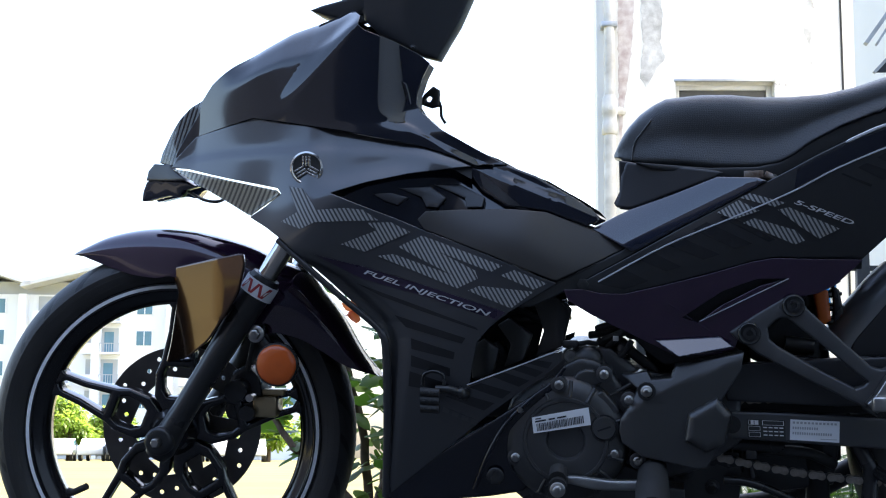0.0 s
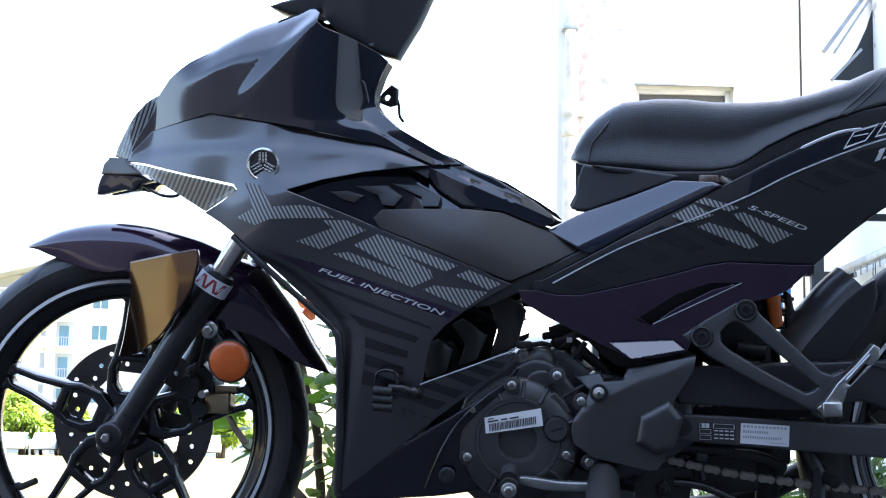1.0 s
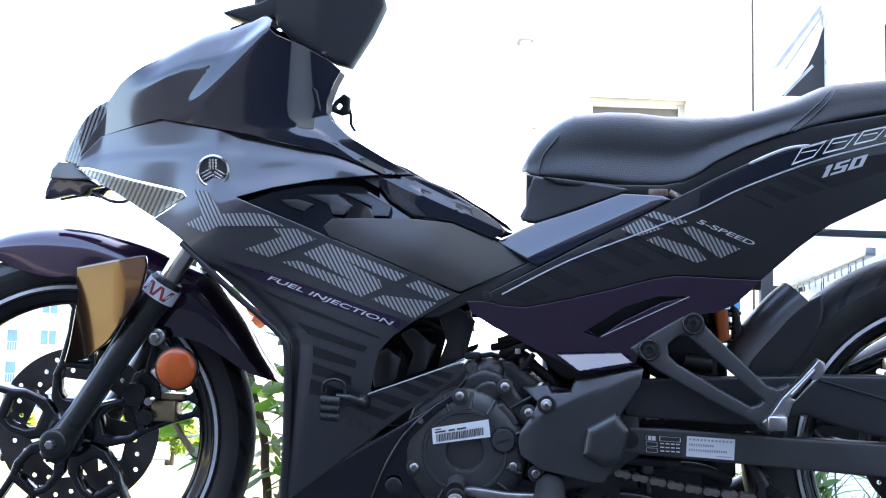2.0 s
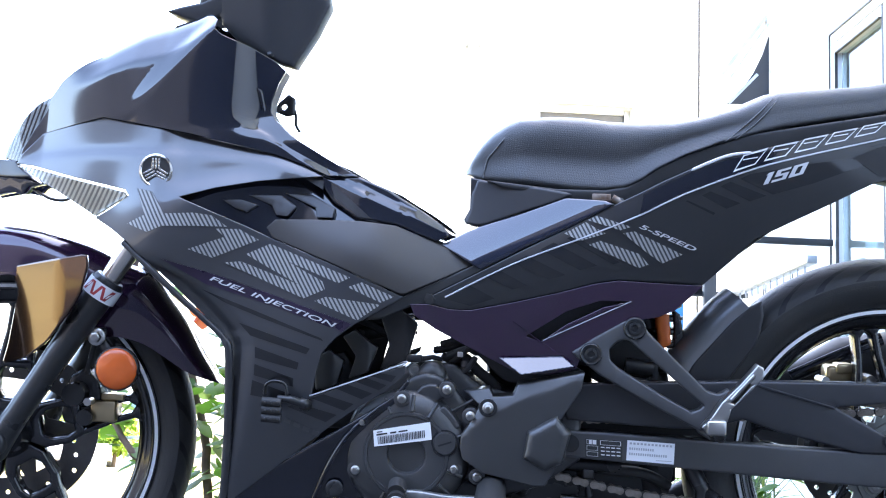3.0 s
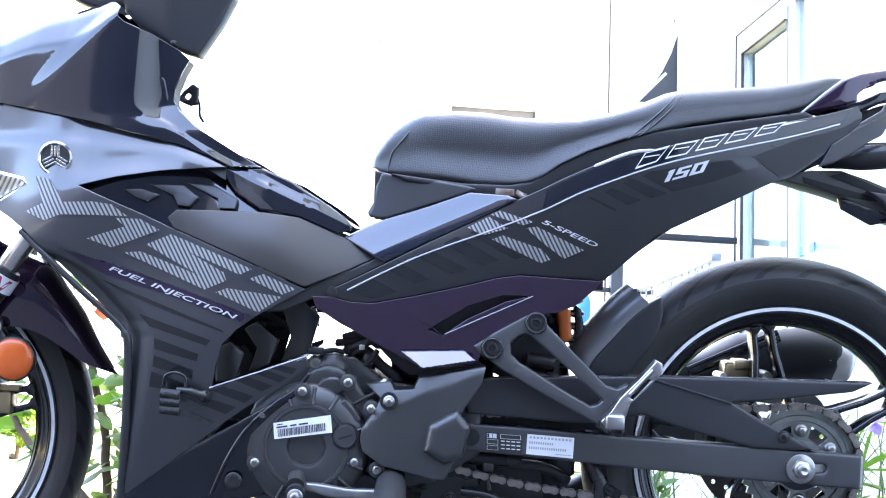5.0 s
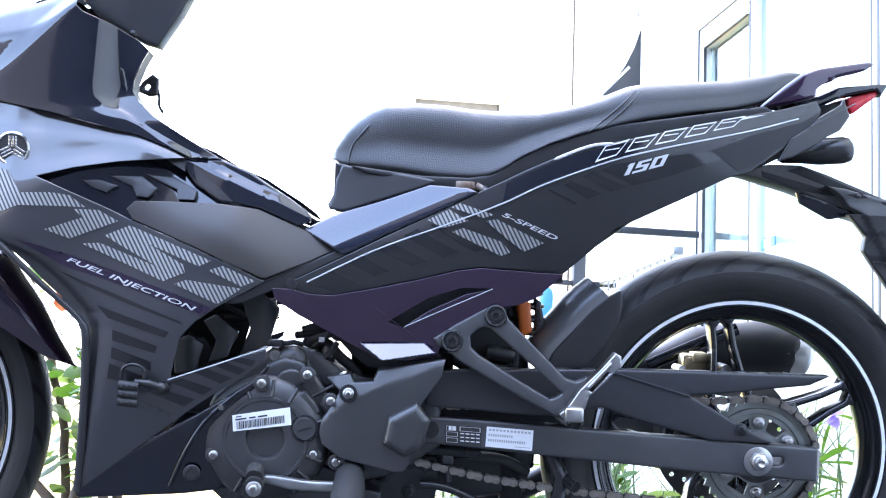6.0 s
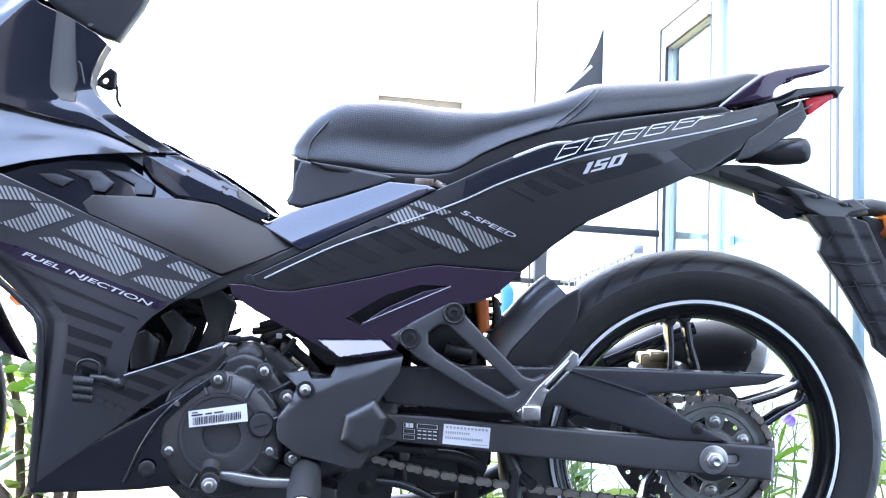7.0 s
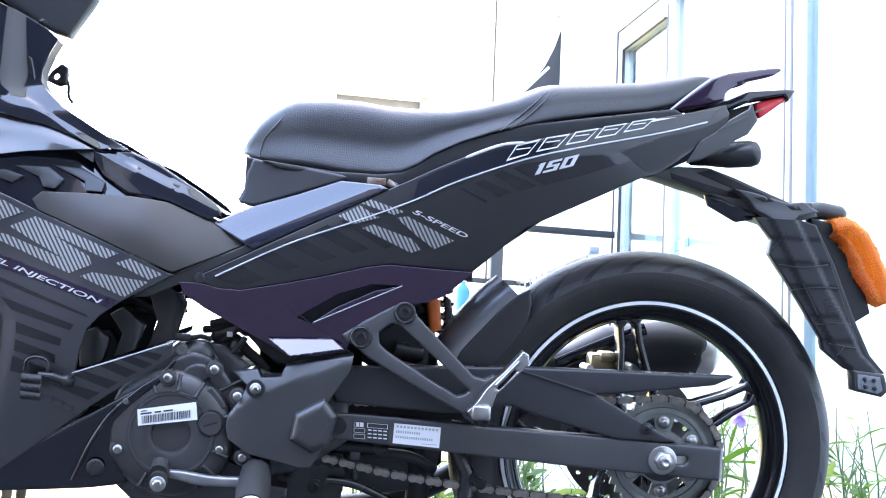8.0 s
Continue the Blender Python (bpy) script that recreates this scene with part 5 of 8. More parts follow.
for k in range(5):
    x0 = 1.034 + 0.0415 * k
    z0 = TAIL_AT(x0) + 0.006 + 0.0012 * k
    rise = (TAIL_AT(x0 + 0.03) - TAIL_AT(x0)) / 0.03
    h = 0.020 - 0.0014 * k
    outer = [(x0, z0), (x0 + 0.030, z0 + 0.030 * rise), (x0 + 0.048, z0 + 0.040 * rise + h), (x0 + 0.014, z0 + 0.010 * rise + h)]
    cx, cz = sum(p[0] for p in outer) / 4, sum(p[1] for p in outer) / 4
    inner = [(cx + (x - cx) * 0.86, cz + (z - cz) * 0.78) for x, z in outer]
    ring = part("outlined_print", plate(outer, lambda x, z: tail_depth(x, z) - 0.0020, 0.0008, 0, holes=[inner], step=0.02), "print_white", tail)
    part("outlined_print", plate([(cx - 0.010, cz - 0.001), (cx + 0.010, cz + 0.003), (cx + 0.011, cz + 0.0046), (cx - 0.009, cz + 0.0006)], lambda x, z: tail_depth(x, z) - 0.0020, 0.0008, 0, step=0.02), "print_white", ring)
part("outlined_print", plate([(1.238, .7760), (1.279, .7868), (1.246, .7815)], lambda x, z: tail_depth(x, z) - 0.0020, 0.0008, 0, step=0.02), "print_white", tail)

# --- tail end: grab rail, lamp, plate carrier ---
GRAB = [(1.277, .799), (1.310, .827), (1.342, .852), (1.363, .860), (1.438, .874), (1.446, .871), (1.430, .860), (1.380, .846), (1.360, .831), (1.359, .818), (1.316, .805)]
g = part("grab_rail", plate(GRAB, lambda x, z: -0.105 + 0.12 * max(0, x - 1.34), 0.022, 0.006, soft=0.15, step=0.01), "purple", bike, "glossy black grab rail behind the seat")
mirrored(g)
part("grab_edge", tube([(1.279, -.107, .8005), (1.310, -.108, .8285), (1.342, -.107, .8535)], 0.0014, 6), "print_and_glint", g)
part("tail_top", plate([(1.330, .815), (1.373, .824), (1.402, .838), (1.462, .846), (1.477, .846), (1.466, .828), (1.458, .837), (1.411, .826), (1.36, .80)], lambda x, z: -0.07 + 0.1 * max(0, x - 1.40), 0.12, 0.004), "gloss_black", bike)
TAIL_END = [(1.317, 0.756), (1.339, 0.77), (1.36, 0.788), (1.395, 0.809), (1.399, 0.818), (1.404, 0.804), (1.41, 0.794), (1.394, 0.772), (1.371, 0.76), (1.354, 0.747), (1.319, 0.728), (1.298, 0.722)]
te = part("tail_end", plate(TAIL_END, lambda x, z: side(x, z) - 0.002, 0.010, 0.004), "frame_black", bike, "black tail end")
mirrored(te)
part("tail_seam", tube([(1.345, side(1.345, .774) - .004, .774), (1.417, side(1.417, .812) - .004, .812)], 0.0010, 6), "print_grey", te)
part("tail_core", plate([(1.25, .775), (1.42, .822), (1.424, .80), (1.39, .765), (1.27, .705), (1.20, .69)], -0.05, 0.10, 0.003), "deep_black", bike)
lampR = part("tail_lamp", plate([(1.419, .824), (1.461, .8365), (1.465, .831), (1.426, .800), (1.421, .810)], -0.058, 0.116, 0.006, soft=0.1), "red_lens", bike, "red tail lamp lens")
ri = part("rear_indicator", tube([(1.335, -.03, .740), (1.350, -.06, .741), (1.372, -.085, .742), (1.405, -.092, .745), (1.414, -.092, .7465), (1.418, -.092, .747)], [0.014, 0.016, 0.0195, 0.0195, 0.017, 0.011], 24), "frame_black", bike, "black rear indicator stalk")
ARM = [(1.255, .709), (1.309, .722), (1.356, .723), (1.396, .711), (1.484, .679), (1.519, .681), (1.529, .660), (1.486, .649), (1.425, .662), (1.359, .684), (1.293, .701)]
arm = part("plate_arm", plate(ARM, lambda x, z: -0.055 + 0.04 * (x - 1.25), 0.09, 0.0025), "arm_plastic", bike, "black plastic plate carrier arm")
for q in ([(1.3364, 0.7148), (1.3584, 0.7204), (1.4113, 0.701), (1.4592, 0.6837), (1.4365, 0.6865), (1.3989, 0.6935), (1.3628, 0.7055)],
          [(1.2972, 0.7123), (1.3486, 0.6996), (1.3949, 0.689), (1.4196, 0.6796), (1.3971, 0.6807), (1.3502, 0.6871), (1.2995, 0.7032)]):
    part("arm_inlay", plate(q, lambda x, z: -0.0565 + 0.04 * (x - 1.25), 0.006, 0.0006), "deep_black", arm)
part("arm_flap", plate([(1.354, .683), (1.415, .681), (1.459, .665), (1.486, .649), (1.456, .647), (1.434, .652), (1.404, .645), (1.36, .667)], -0.046, 0.012, 0.003), "gloss_black", arm)
shelf = part("arm_shelf", plate([(1.3909, 0.6932), (1.415, 0.6906), (1.4741, 0.6767), (1.4945, 0.6805), (1.5195, 0.6669), (1.4873, 0.6591), (1.4745, 0.6441), (1.4536, 0.6495), (1.4235, 0.6644), (1.4123, 0.6787)], lambda x, z: -0.075 - 0.25 * max(0, 0.672 - z), 0.15, 0.003, step=0.008), "cast_black", arm)
for q in ([(1.4189, 0.6825), (1.4393, 0.6854), (1.45, 0.6786), (1.4346, 0.6776)], [(1.4692, 0.6739), (1.4863, 0.6741), (1.4936, 0.6679), (1.4764, 0.6685)]):
    part("shelf_slot", plate(q, -0.0768, 0.004, 0.0005), "deep_black", shelf)
    part("slot_bolt", hexbolt((sum(p[0] for p in q) / 4, -.0774, sum(p[1] for p in q) / 4), 0.0022, 0.003), "steel_dark", shelf)
FLAP = [(1.423, .654), (1.451, .622), (1.448, .601), (1.486, .553), (1.538, .480), (1.543, .463), (1.580, .436), (1.600, .430), (1.637, .430), (1.605, .458), (1.575, .516), (1.544, .590), (1.514, .647), (1.488, .654)]
FLAP_AXIS = ([.43, .46, .50, .55, .60, .655], [1.610, 1.578, 1.555, 1.522, 1.494, 1.462])


def flap_depth(x, z):
    """A raised middle panel between two stepped sides, with shallow cross steps."""
    d = x - float(np.interp(z, *FLAP_AXIS))
    y = -0.072 - 0.006 * smooth_step((d + 0.024) / 0.010) * smooth_step((0.026 - d) / 0.010)
    for s in (.475, .510, .553, .588, .622):
        y -= 0.0022 * smooth_step((z - s) / 0.007)
    return y + 0.006


flap = part("mud_flap", plate(FLAP, flap_depth, 0.020, 0.0015, soft=0.03, step=0.005, fair=True), "matte_black", bike, "black plastic mud flap with moulded panels under the plate carrier")
part("flap_back", plate([(1.49, .655), (1.52, .648), (1.552, .590), (1.585, .516), (1.615, .458), (1.640, .432), (1.625, .432), (1.596, .458), (1.565, .516), (1.53, .590)], -0.066, 0.14, 0.004), "matte_black", flap)
for a, c, sag in (((1.463, .586), (1.538, .590), -.004), ((1.486, .549), (1.556, .556), .003), ((1.528, .500), (1.580, .503), .003), ((1.549, .473), (1.590, .468), 0), ((1.562, .455), (1.570, .470), 0), ((1.452, .610), (1.470, .632), 0), ((1.500, .560), (1.527, .515), 0)):
    m_ = along(a, c, 0.5)
    part("flap_rib", tube(curve_through([(q[0], flap_depth(*q) - 0.0012, q[1]) for q in (a, (m_[0], m_[1] + sag), c)], 5), 0.0011, 6), "plastic", flap)
for k in range(5):
    part("flap_vent", plate(band((1.532 + .0018 * k, .538 - .0048 * k), (1.552 + .0018 * k, .541 - .0048 * k), 0.0022), lambda x, z: flap_depth(x, z) - 0.001, 0.002, 0, step=0.02), "deep_black", flap)
rb = part("plate_reflector", plate([(1.585, .436), (1.632, .432), (1.640, .408), (1.630, .398), (1.589, .405)], -0.082, 0.03, 0.004), "plastic", bike, "grey reflector housing at the flap's tip")
part("reflector_face", plate([(1.590, .431), (1.625, .428), (1.630, .408), (1.622, .403), (1.593, .409)], -0.0835, 0.002, 0.001), "case_grey", rb)
for q in ((1.601, .424), (1.615, .423), (1.603, .413), (1.617, .411)):
    part("stud", lathe([(0.0035, 0), (0.0035, -0.002), (0.001, -0.003)], 8, at=(q[0], -.0837, q[1])), "frame_black", rb)
part("plate_lamp", tube([(1.505, -.02, .668), (1.54, -.02, .671), (1.572, -.02, .668), (1.580, -.02, .667)], [0.012, 0.0135, 0.012, 0.006], 16), "plastic", bike, "black stub of the plate lamp")
part("plate_back", plate([(1.52, .66), (1.56, .652), (1.585, .60), (1.615, .55), (1.625, .52), (1.595, .50), (1.56, .57)], -0.03, 0.02, 0.003), "matte_black", bike)

# the orange cloth hung over the carrier: two thick fuzzy folds
M["nap"] = leaf_material("nap", (0.85, 0.22, 0.045), (0.98, 0.32, 0.08), 0.45)
cloth = thing("cleaning_cloth", "orange microfibre cloth draped over the plate carrier", "cloth", turn=(LEAN, 0, 0))
def fold(points, r, seed):
    rng = random.Random(seed)
    bm = tube(curve_through(points, 10), r, 22, flat=2.6)
    for v in bm.verts:
        n = noise.noise(v.co * 45) * 0.004 + noise.noise(v.co * 160 + Vector((seed, 0, 0))) * 0.0025
        v.co += Vector((n, n * rng.uniform(0.5, 1.5), n))
    return bm
def nap(points, r, seed):
    """Short loose loops of yarn over a fold."""
    rng = random.Random(seed + 40)
    src = fold(points, r, seed)
    src.normal_update()
    out = bmesh.new()
    for f in src.faces:
        for _ in range(4):
            w = [rng.random() for v in f.verts]
            o = sum((v.co * k for v, k in zip(f.verts, w)), Vector()) / sum(w)
            n = (f.normal + Vector((rng.uniform(-.7, .7), rng.uniform(-.7, .7), rng.uniform(-.9, .3)))).normalized() * rng.uniform(.0018, .0036)
            s = n.cross(Vector((rng.uniform(-1, 1), rng.uniform(-1, 1), rng.uniform(-1, 1)))).normalized() * 0.0006
            out.faces.new([out.verts.new(o - s), out.verts.new(o + s), out.verts.new(o + n + s * .5), out.verts.new(o + n - s * .5)])
    src.free()
    return out
OUTER = [(1.556, -.02, .646), (1.578, -.02, .650), (1.605, -.02, .630), (1.628, -.02, .590), (1.645, -.02, .550), (1.648, -.02, .538)]
INNER_FOLD = [(1.558, -.025, .640), (1.580, -.025, .622), (1.598, -.025, .590), (1.618, -.025, .556), (1.636, -.022, .540)]
o = part("outer_fold", fold(OUTER, 0.0125, 1), "cloth", cloth, sharp=180)
part("nap", nap(OUTER, 0.0125, 1), "nap", o, sharp=180)
o = part("inner_fold", fold(INNER_FOLD, 0.0095, 2), "cloth", cloth, sharp=180)
part("nap", nap(INNER_FOLD, 0.0095, 2), "nap", o, sharp=180)

# --- engine ---
eng = new("engine")
eng.parent = bike
def eng_part(name, bm, mat, label="", sharp=38):
    return part(name, bm, mat, eng, label, sharp)
CX, CZ, CY = .599, .308, -.150
eng_part("crankcase", plate([(.50, .30), (.52, .36), (.56, .40), (.60, .43), (.66, .43), (.70, .40), (.80, .38), (.84, .36), (.84, .30), (.78, .26), (.70, .235), (.56, .235)], -0.125, 0.25, 0.01), "case")
magneto = eng_part("magneto_cover", merge(
    lathe([(0.086, 0.03), (0.088, 0.0), (0.086, -0.012), (0.078, -0.020), (0.060, -0.024), (0.030, -0.026), (0.027, -0.025), (0.0245, -0.018), (0.001, -0.018)], 72, at=(CX, CY, CZ)),
    plate([(.585, .375), (.588, .395), (.600, .412), (.620, .420), (.642, .416), (.660, .402), (.684, .372), (.690, .340), (.682, .29), (.66, .262)] + [(.60, .30)], CY - 0.006, 0.04, 0.008, soft=0.15)), "case", "black magneto cover with radial ribs", 45)
for a in (112, 84, 60, 20, -20, -42, -118, -60):
    u = (math.cos(radians(a)), math.sin(radians(a)))
    p0, p1 = (CX + u[0] * .060, CZ + u[1] * .060), (CX + u[0] * .082, CZ + u[1] * .082)
    part("rib", tube([(p0[0], CY - .0245, p0[1]), (p1[0], CY - .0185, p1[1])], 0.0028, 8), "case", magneto)
part("raised_ring", lathe([(0.052, -0.0225), (0.054, -0.0262), (0.058, -0.0262), (0.060, -0.0225)], 60, at=(CX, CY, CZ), close=True), "case", magneto)
part("upper_rib", tube([(.655, CY - .008, .365), (.690, CY - .010, .385)], 0.0025, 8), "case", magneto)
plug = part("timing_plug", lathe([(0.0165, 0.0), (0.0165, -0.003), (0.0145, -0.006), (0.001, -0.006)], 36, at=(.652, CY - .024, .325)), "case", magneto, "slotted black plug")
part("plug_groove", lathe([(0.0165, 0.0), (0.0165, -0.002), (0.0192, -0.002), (0.0192, 0.0)], 36, at=(.652, CY - .0235, .325), close=True), "deep_black", plug)
part("plug_slot", plate(band((.643, .322), (.661, .328), 0.0025), CY - .0308, 0.002, 0), "deep_black", plug)
for x, z in ((.591, .385), (.653, .399), (.686, .364), (.537, .351), (.529, .284), (.665, .289), (.697, .280)):
    y = CY - (0.026 if x > .7 or z > .36 else 0.020)
    part("cover_bolt", hexbolt((x, y, z), 0.0044, 0.012), "steel", magneto)
    part("bolt_boss", lathe([(0.0115, 0.03), (0.0115, 0.0), (0.009, -0.001)], 18, at=(x, y, z)), "case", magneto)
STK = [(.553, .340), (.631, .354), (.634, .330), (.555, .318)]
stk = part("number_label", plate(STK, CY - 0.0275, 0.0012, 0, step=0.03), "label_white", magneto, "white label with a bar code")
ux, uz = Vector((.078, .014)), Vector((.002, -.023))
rng = random.Random(4)
s = 0.07
while s < 0.90:
    w = rng.choice((0.006, 0.010, 0.014, 0.018))
    o = Vector(STK[0])
    q = [o + ux * a + uz * b for a, b in ((s, .42), (s + w, .42), (s + w, .86), (s, .86))]
    part("bar", plate([tuple(p) for p in q], CY - 0.0281, 0.0008, 0, step=0.05), "label_black", stk)
    s += w + rng.choice((0.008, 0.012, 0.016))
for b0, b1, s0, s1 in ((.10, .16, .06, .16), (.24, .33, .05, .24), (.24, .33, .29, .40), (.24, .33, .44, .60)):
    o = Vector(STK[0])
    q = [o + ux * a + uz * b for a, b in ((s0, b0), (s1, b0), (s1, b1), (s0, b1))]
    part("bar", plate([tuple(p) for p in q], CY - 0.0281, 0.0008, 0, step=0.05), "label_black", stk)
COVER = [(.676, .396), (.711, .402), (.717, .391), (.744, .394), (.750, .409), (.841, .428), (.836, .404), (.815, .372), (.806, .356), (.818, .313), (.806, .300), (.790, .272), (.775, .271), (.705, .287), (.676, .306), (.672, .322), (.674, .338), (.691, .364), (.698, .379)]
FACET_LINE = ([.66, .6964, .7162, .7513, .817, .85], [.322, .355, .3687, .3856, .4114, .424])
def cover_bulge(x, z):
    """Flat face, bevelled towards its upper edge and towards the magneto."""
    top = float(np.interp(x, *FACET_LINE))
    return -0.184 + 0.42 * hinge(z - top, 0.0015) + 0.25 * hinge(0.690 - x, 0.004)
sc = eng_part("sprocket_cover", plate(COVER, cover_bulge, 0.05, 0.0025, step=0.006, fair=True), "case", "black sprocket cover")
part("cover_boss", plate([(.765, .347), (.804, .369), (.824, .346), (.813, .304), (.789, .293), (.759, .310)], -0.1965, 0.03, 0.010, step=0.005, drop=1.15), "case", sc)
part("cover_bolt", hexbolt((.710, -.185, .377), 0.0052, 0.010), "steel", sc)
part("bolt_ring", lathe([(0.0085, 0.0), (0.0085, -0.0022), (0.0105, -0.0028), (0.0125, -0.002), (0.0125, 0.0)], 28, at=(.710, -.1835, .377), close=True), "frame_black", sc)
eng_part("cylinder", merge(tube([(.60, -.05, .378), (.54, -.05, .374), (.46, -.05, .368)], 0.042, 20), tube([(.60, .04, .378), (.46, .04, .368)], 0.042, 20)), "deep_black")
NECK = [(.5839, .387), (.591, .403), (.600, .4205), (.604, .4285), (.6181, .4355), (.6391, .4335), (.6529, .416), (.659, .398), (.6543, .384), (.62, .372), (.589, .3754)]
neck = eng_part("starter_housing", plate(NECK, -0.128, 0.05, 0.006, soft=0.15, step=0.008, drop=0.9), "case", "black cast housing with a bolted flange over the magneto cover")
part("neck_dome", merge(lathe([(0.0205, 0.02), (0.0205, -0.004), (0.0185, -0.010), (0.013, -0.014), (0.006, -0.016), (0.001, -0.0163)], 36, at=(.6295, -.130, .4145)),
                        tube(curve_through([(.640, -.134, .408), (.650, -.130, .398), (.655, -.126, .388)]), 0.008, 12), tube(curve_through([(.617, -.134, .407), (.603, -.130, .398), (.594, -.128, .388)]), 0.007, 12)), "case", neck)
part("neck_lug", lathe([(0.009, 0.02), (0.009, 0.0), (0.0075, -0.003), (0.004, -0.003), (0.0035, 0.002), (0.001, 0.002)], 20, at=(.605, -.134, .4205)), "alu_dull", neck)
part("neck_plug", merge(brick((.594, -.142, .4325), (.616, -.124, .4425), 0.003), tube([(.616, -.133, .4375), (.630, -.128, .4395), (.642, -.12, .436)], 0.0035, 8)), "matte_black", neck)
DOME_PANEL = [(.6032, .3767), (.6095, .393), (.6167, .4015), (.6270, .4050), (.6383, .4045), (.6465, .397), (.6498, .3857), (.630, .3765), (.6142, .3735)]
part("cover_panel", plate(DOME_PANEL, CY - 0.0135, 0.01, 0.004, soft=0.12, step=0.006, drop=0.9), "case", magneto)
part("cover_panel", plate([(.6237, .3612), (.6502, .3766), (.668, .357), (.6728, .3480), (.6589, .3354), (.648, .349)], CY - 0.0205, 0.01, 0.003, soft=0.08, step=0.006, drop=0.9), "case", magneto)
sensor = eng_part("thermostat_pipe", merge(tube([(.668, -.085, .372), (.672, -.088, .392), (.6765, -.09, .424)], [0.0105, 0.0115, 0.0125], 18), tube([(.6765, -.09, .424), (.678, -.09, .434)], [0.0145, 0.0135], 18)), "steel_dark", "dark metal pipe with bright hose clamps")
for k, z in enumerate((.4005, .409, .4215)):
    part("clamp_ring", moved(lathe([(0.0128, -0.0016), (0.0146, -0.0016), (0.0146, 0.0016), (0.0128, 0.0016)], 24, "z", close=True), Matrix.Translation((.6735 + .14 * (z - .40), -.0885, z)) @ Matrix.Rotation(radians(8), 4, "Y")), "steel", sensor)
part("clamp_screw", tube([(.664, -.103, .4215), (.676, -.105, .4205)], 0.0026, 8), "steel", sensor)
part("hose_elbow", tube(curve_through([(.642, -.09, .4385), (.6554, -.094, .4345), (.674, -.096, .4372), (.6935, -.098, .4195), (.7127, -.098, .4045), (.7215, -.095, .394)]), [0.006] * 6 + [0.0075] * 25, 12), "rubber", sensor)
for k, pts in enumerate(([(.64, -.09, .455), (.67, -.10, .462), (.69, -.10, .446), (.70, -.09, .455)], [(.63, -.08, .446), (.66, -.09, .452), (.70, -.08, .470), (.76, -.06, .455)], [(.65, -.10, .440), (.68, -.11, .452), (.72, -.10, .462), (.78, -.08, .430)],
                         [(.47, -.06, .50), (.53, -.07, .482), (.56, -.07, .468), (.60, -.07, .47)])):
    eng_part("cable", tube(curve_through(pts), 0.0055, 8), "rubber")
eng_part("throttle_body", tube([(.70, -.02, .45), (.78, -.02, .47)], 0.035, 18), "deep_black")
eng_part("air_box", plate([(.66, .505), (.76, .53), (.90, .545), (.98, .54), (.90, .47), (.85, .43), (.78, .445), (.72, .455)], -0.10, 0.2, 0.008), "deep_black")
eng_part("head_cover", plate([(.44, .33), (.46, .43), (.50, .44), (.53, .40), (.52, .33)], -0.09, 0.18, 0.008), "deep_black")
eng_part("base_plate", plate([(.64, .262), (.66, .275), (.70, .262), (.73, .240), (.76, .235), (.76, .20), (.56, .20), (.52, .235), (.56, .240)], -0.14, 0.2, 0.004), "case")
part("lug", lathe([(0.008, 0.01), (0.008, -0.004), (0.005, -0.005), (0.005, 0.0)], 16, at=(.668, -.145, .262)), "case", eng)
# a black sheet drawn as the shadow below the side cover's lower edge
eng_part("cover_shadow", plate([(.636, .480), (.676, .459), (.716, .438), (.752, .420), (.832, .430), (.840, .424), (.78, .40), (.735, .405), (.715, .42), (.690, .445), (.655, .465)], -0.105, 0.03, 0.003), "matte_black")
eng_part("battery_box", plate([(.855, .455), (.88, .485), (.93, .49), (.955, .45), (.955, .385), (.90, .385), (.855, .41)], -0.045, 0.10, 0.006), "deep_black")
eng_part("shock_body", merge(tube([(.905, -.06, .43), (.945, -.06, .425)], 0.012, 12), tube([(.90, -.065, .408), (.955, -.065, .403)], 0.008, 12)), "frame_black")
# frame tubes seen between shield and engine
skeleton = new("bike_frame")
skeleton.parent = bike
for pts, r in (([(.50, -.05, .46), (.60, -.05, .482)], 0.016),                ([(.60, -.06, .505), (.72, -.06, .50), (.92, -.07, .505)], 0.018), ([(.92, -.07, .505), (1.1, -.06, .64), (1.30, -.05, .74)], 0.014), ([(.25, 0, .70), (.40, 0, .60), (.60, 0, .51)], 0.025)):
    part("frame_tube", tube(pts, r, 16), "frame_black", skeleton)
blades = part("radiator_cover", plate([(.44, .33), (.455, .45), (.50, .478), (.56, .512), (.57, .49), (.55, .41), (.50, .36)], -0.062, 0.01, 0.003), "deep_black", skeleton, "black radiator cover with three slanted blades")
for b, x0 in (([(.458, .424), (.4667, .4358), (.4812, .4437), (.5023, .4290), (.4941, .396), (.480, .389), (.4630, .386)], .50), ([(.5000, .463), (.5171, .4732), (.5499, .4490), (.5377, .414), (.509, .4035), (.5195, .436)], .548), ([(.5538, .4911), (.5742, .5102), (.6064, .4840), (.5932, .433), (.553, .4167), (.5663, .4544)], .604)):
    part("blade", plate(b, lambda x, z: -0.118 + 0.30 * (x0 - x) + 0.9 * max(0.0, x - x0 + 0.012), 0.018, 0.0022, soft=0.04, step=0.008), "plastic", blades)
part("coil_cover", plate([(.46, .462), (.50, .470), (.535, .462), (.53, .445), (.49, .440)], -0.06, 0.03, 0.006), "case_grey", skeleton)

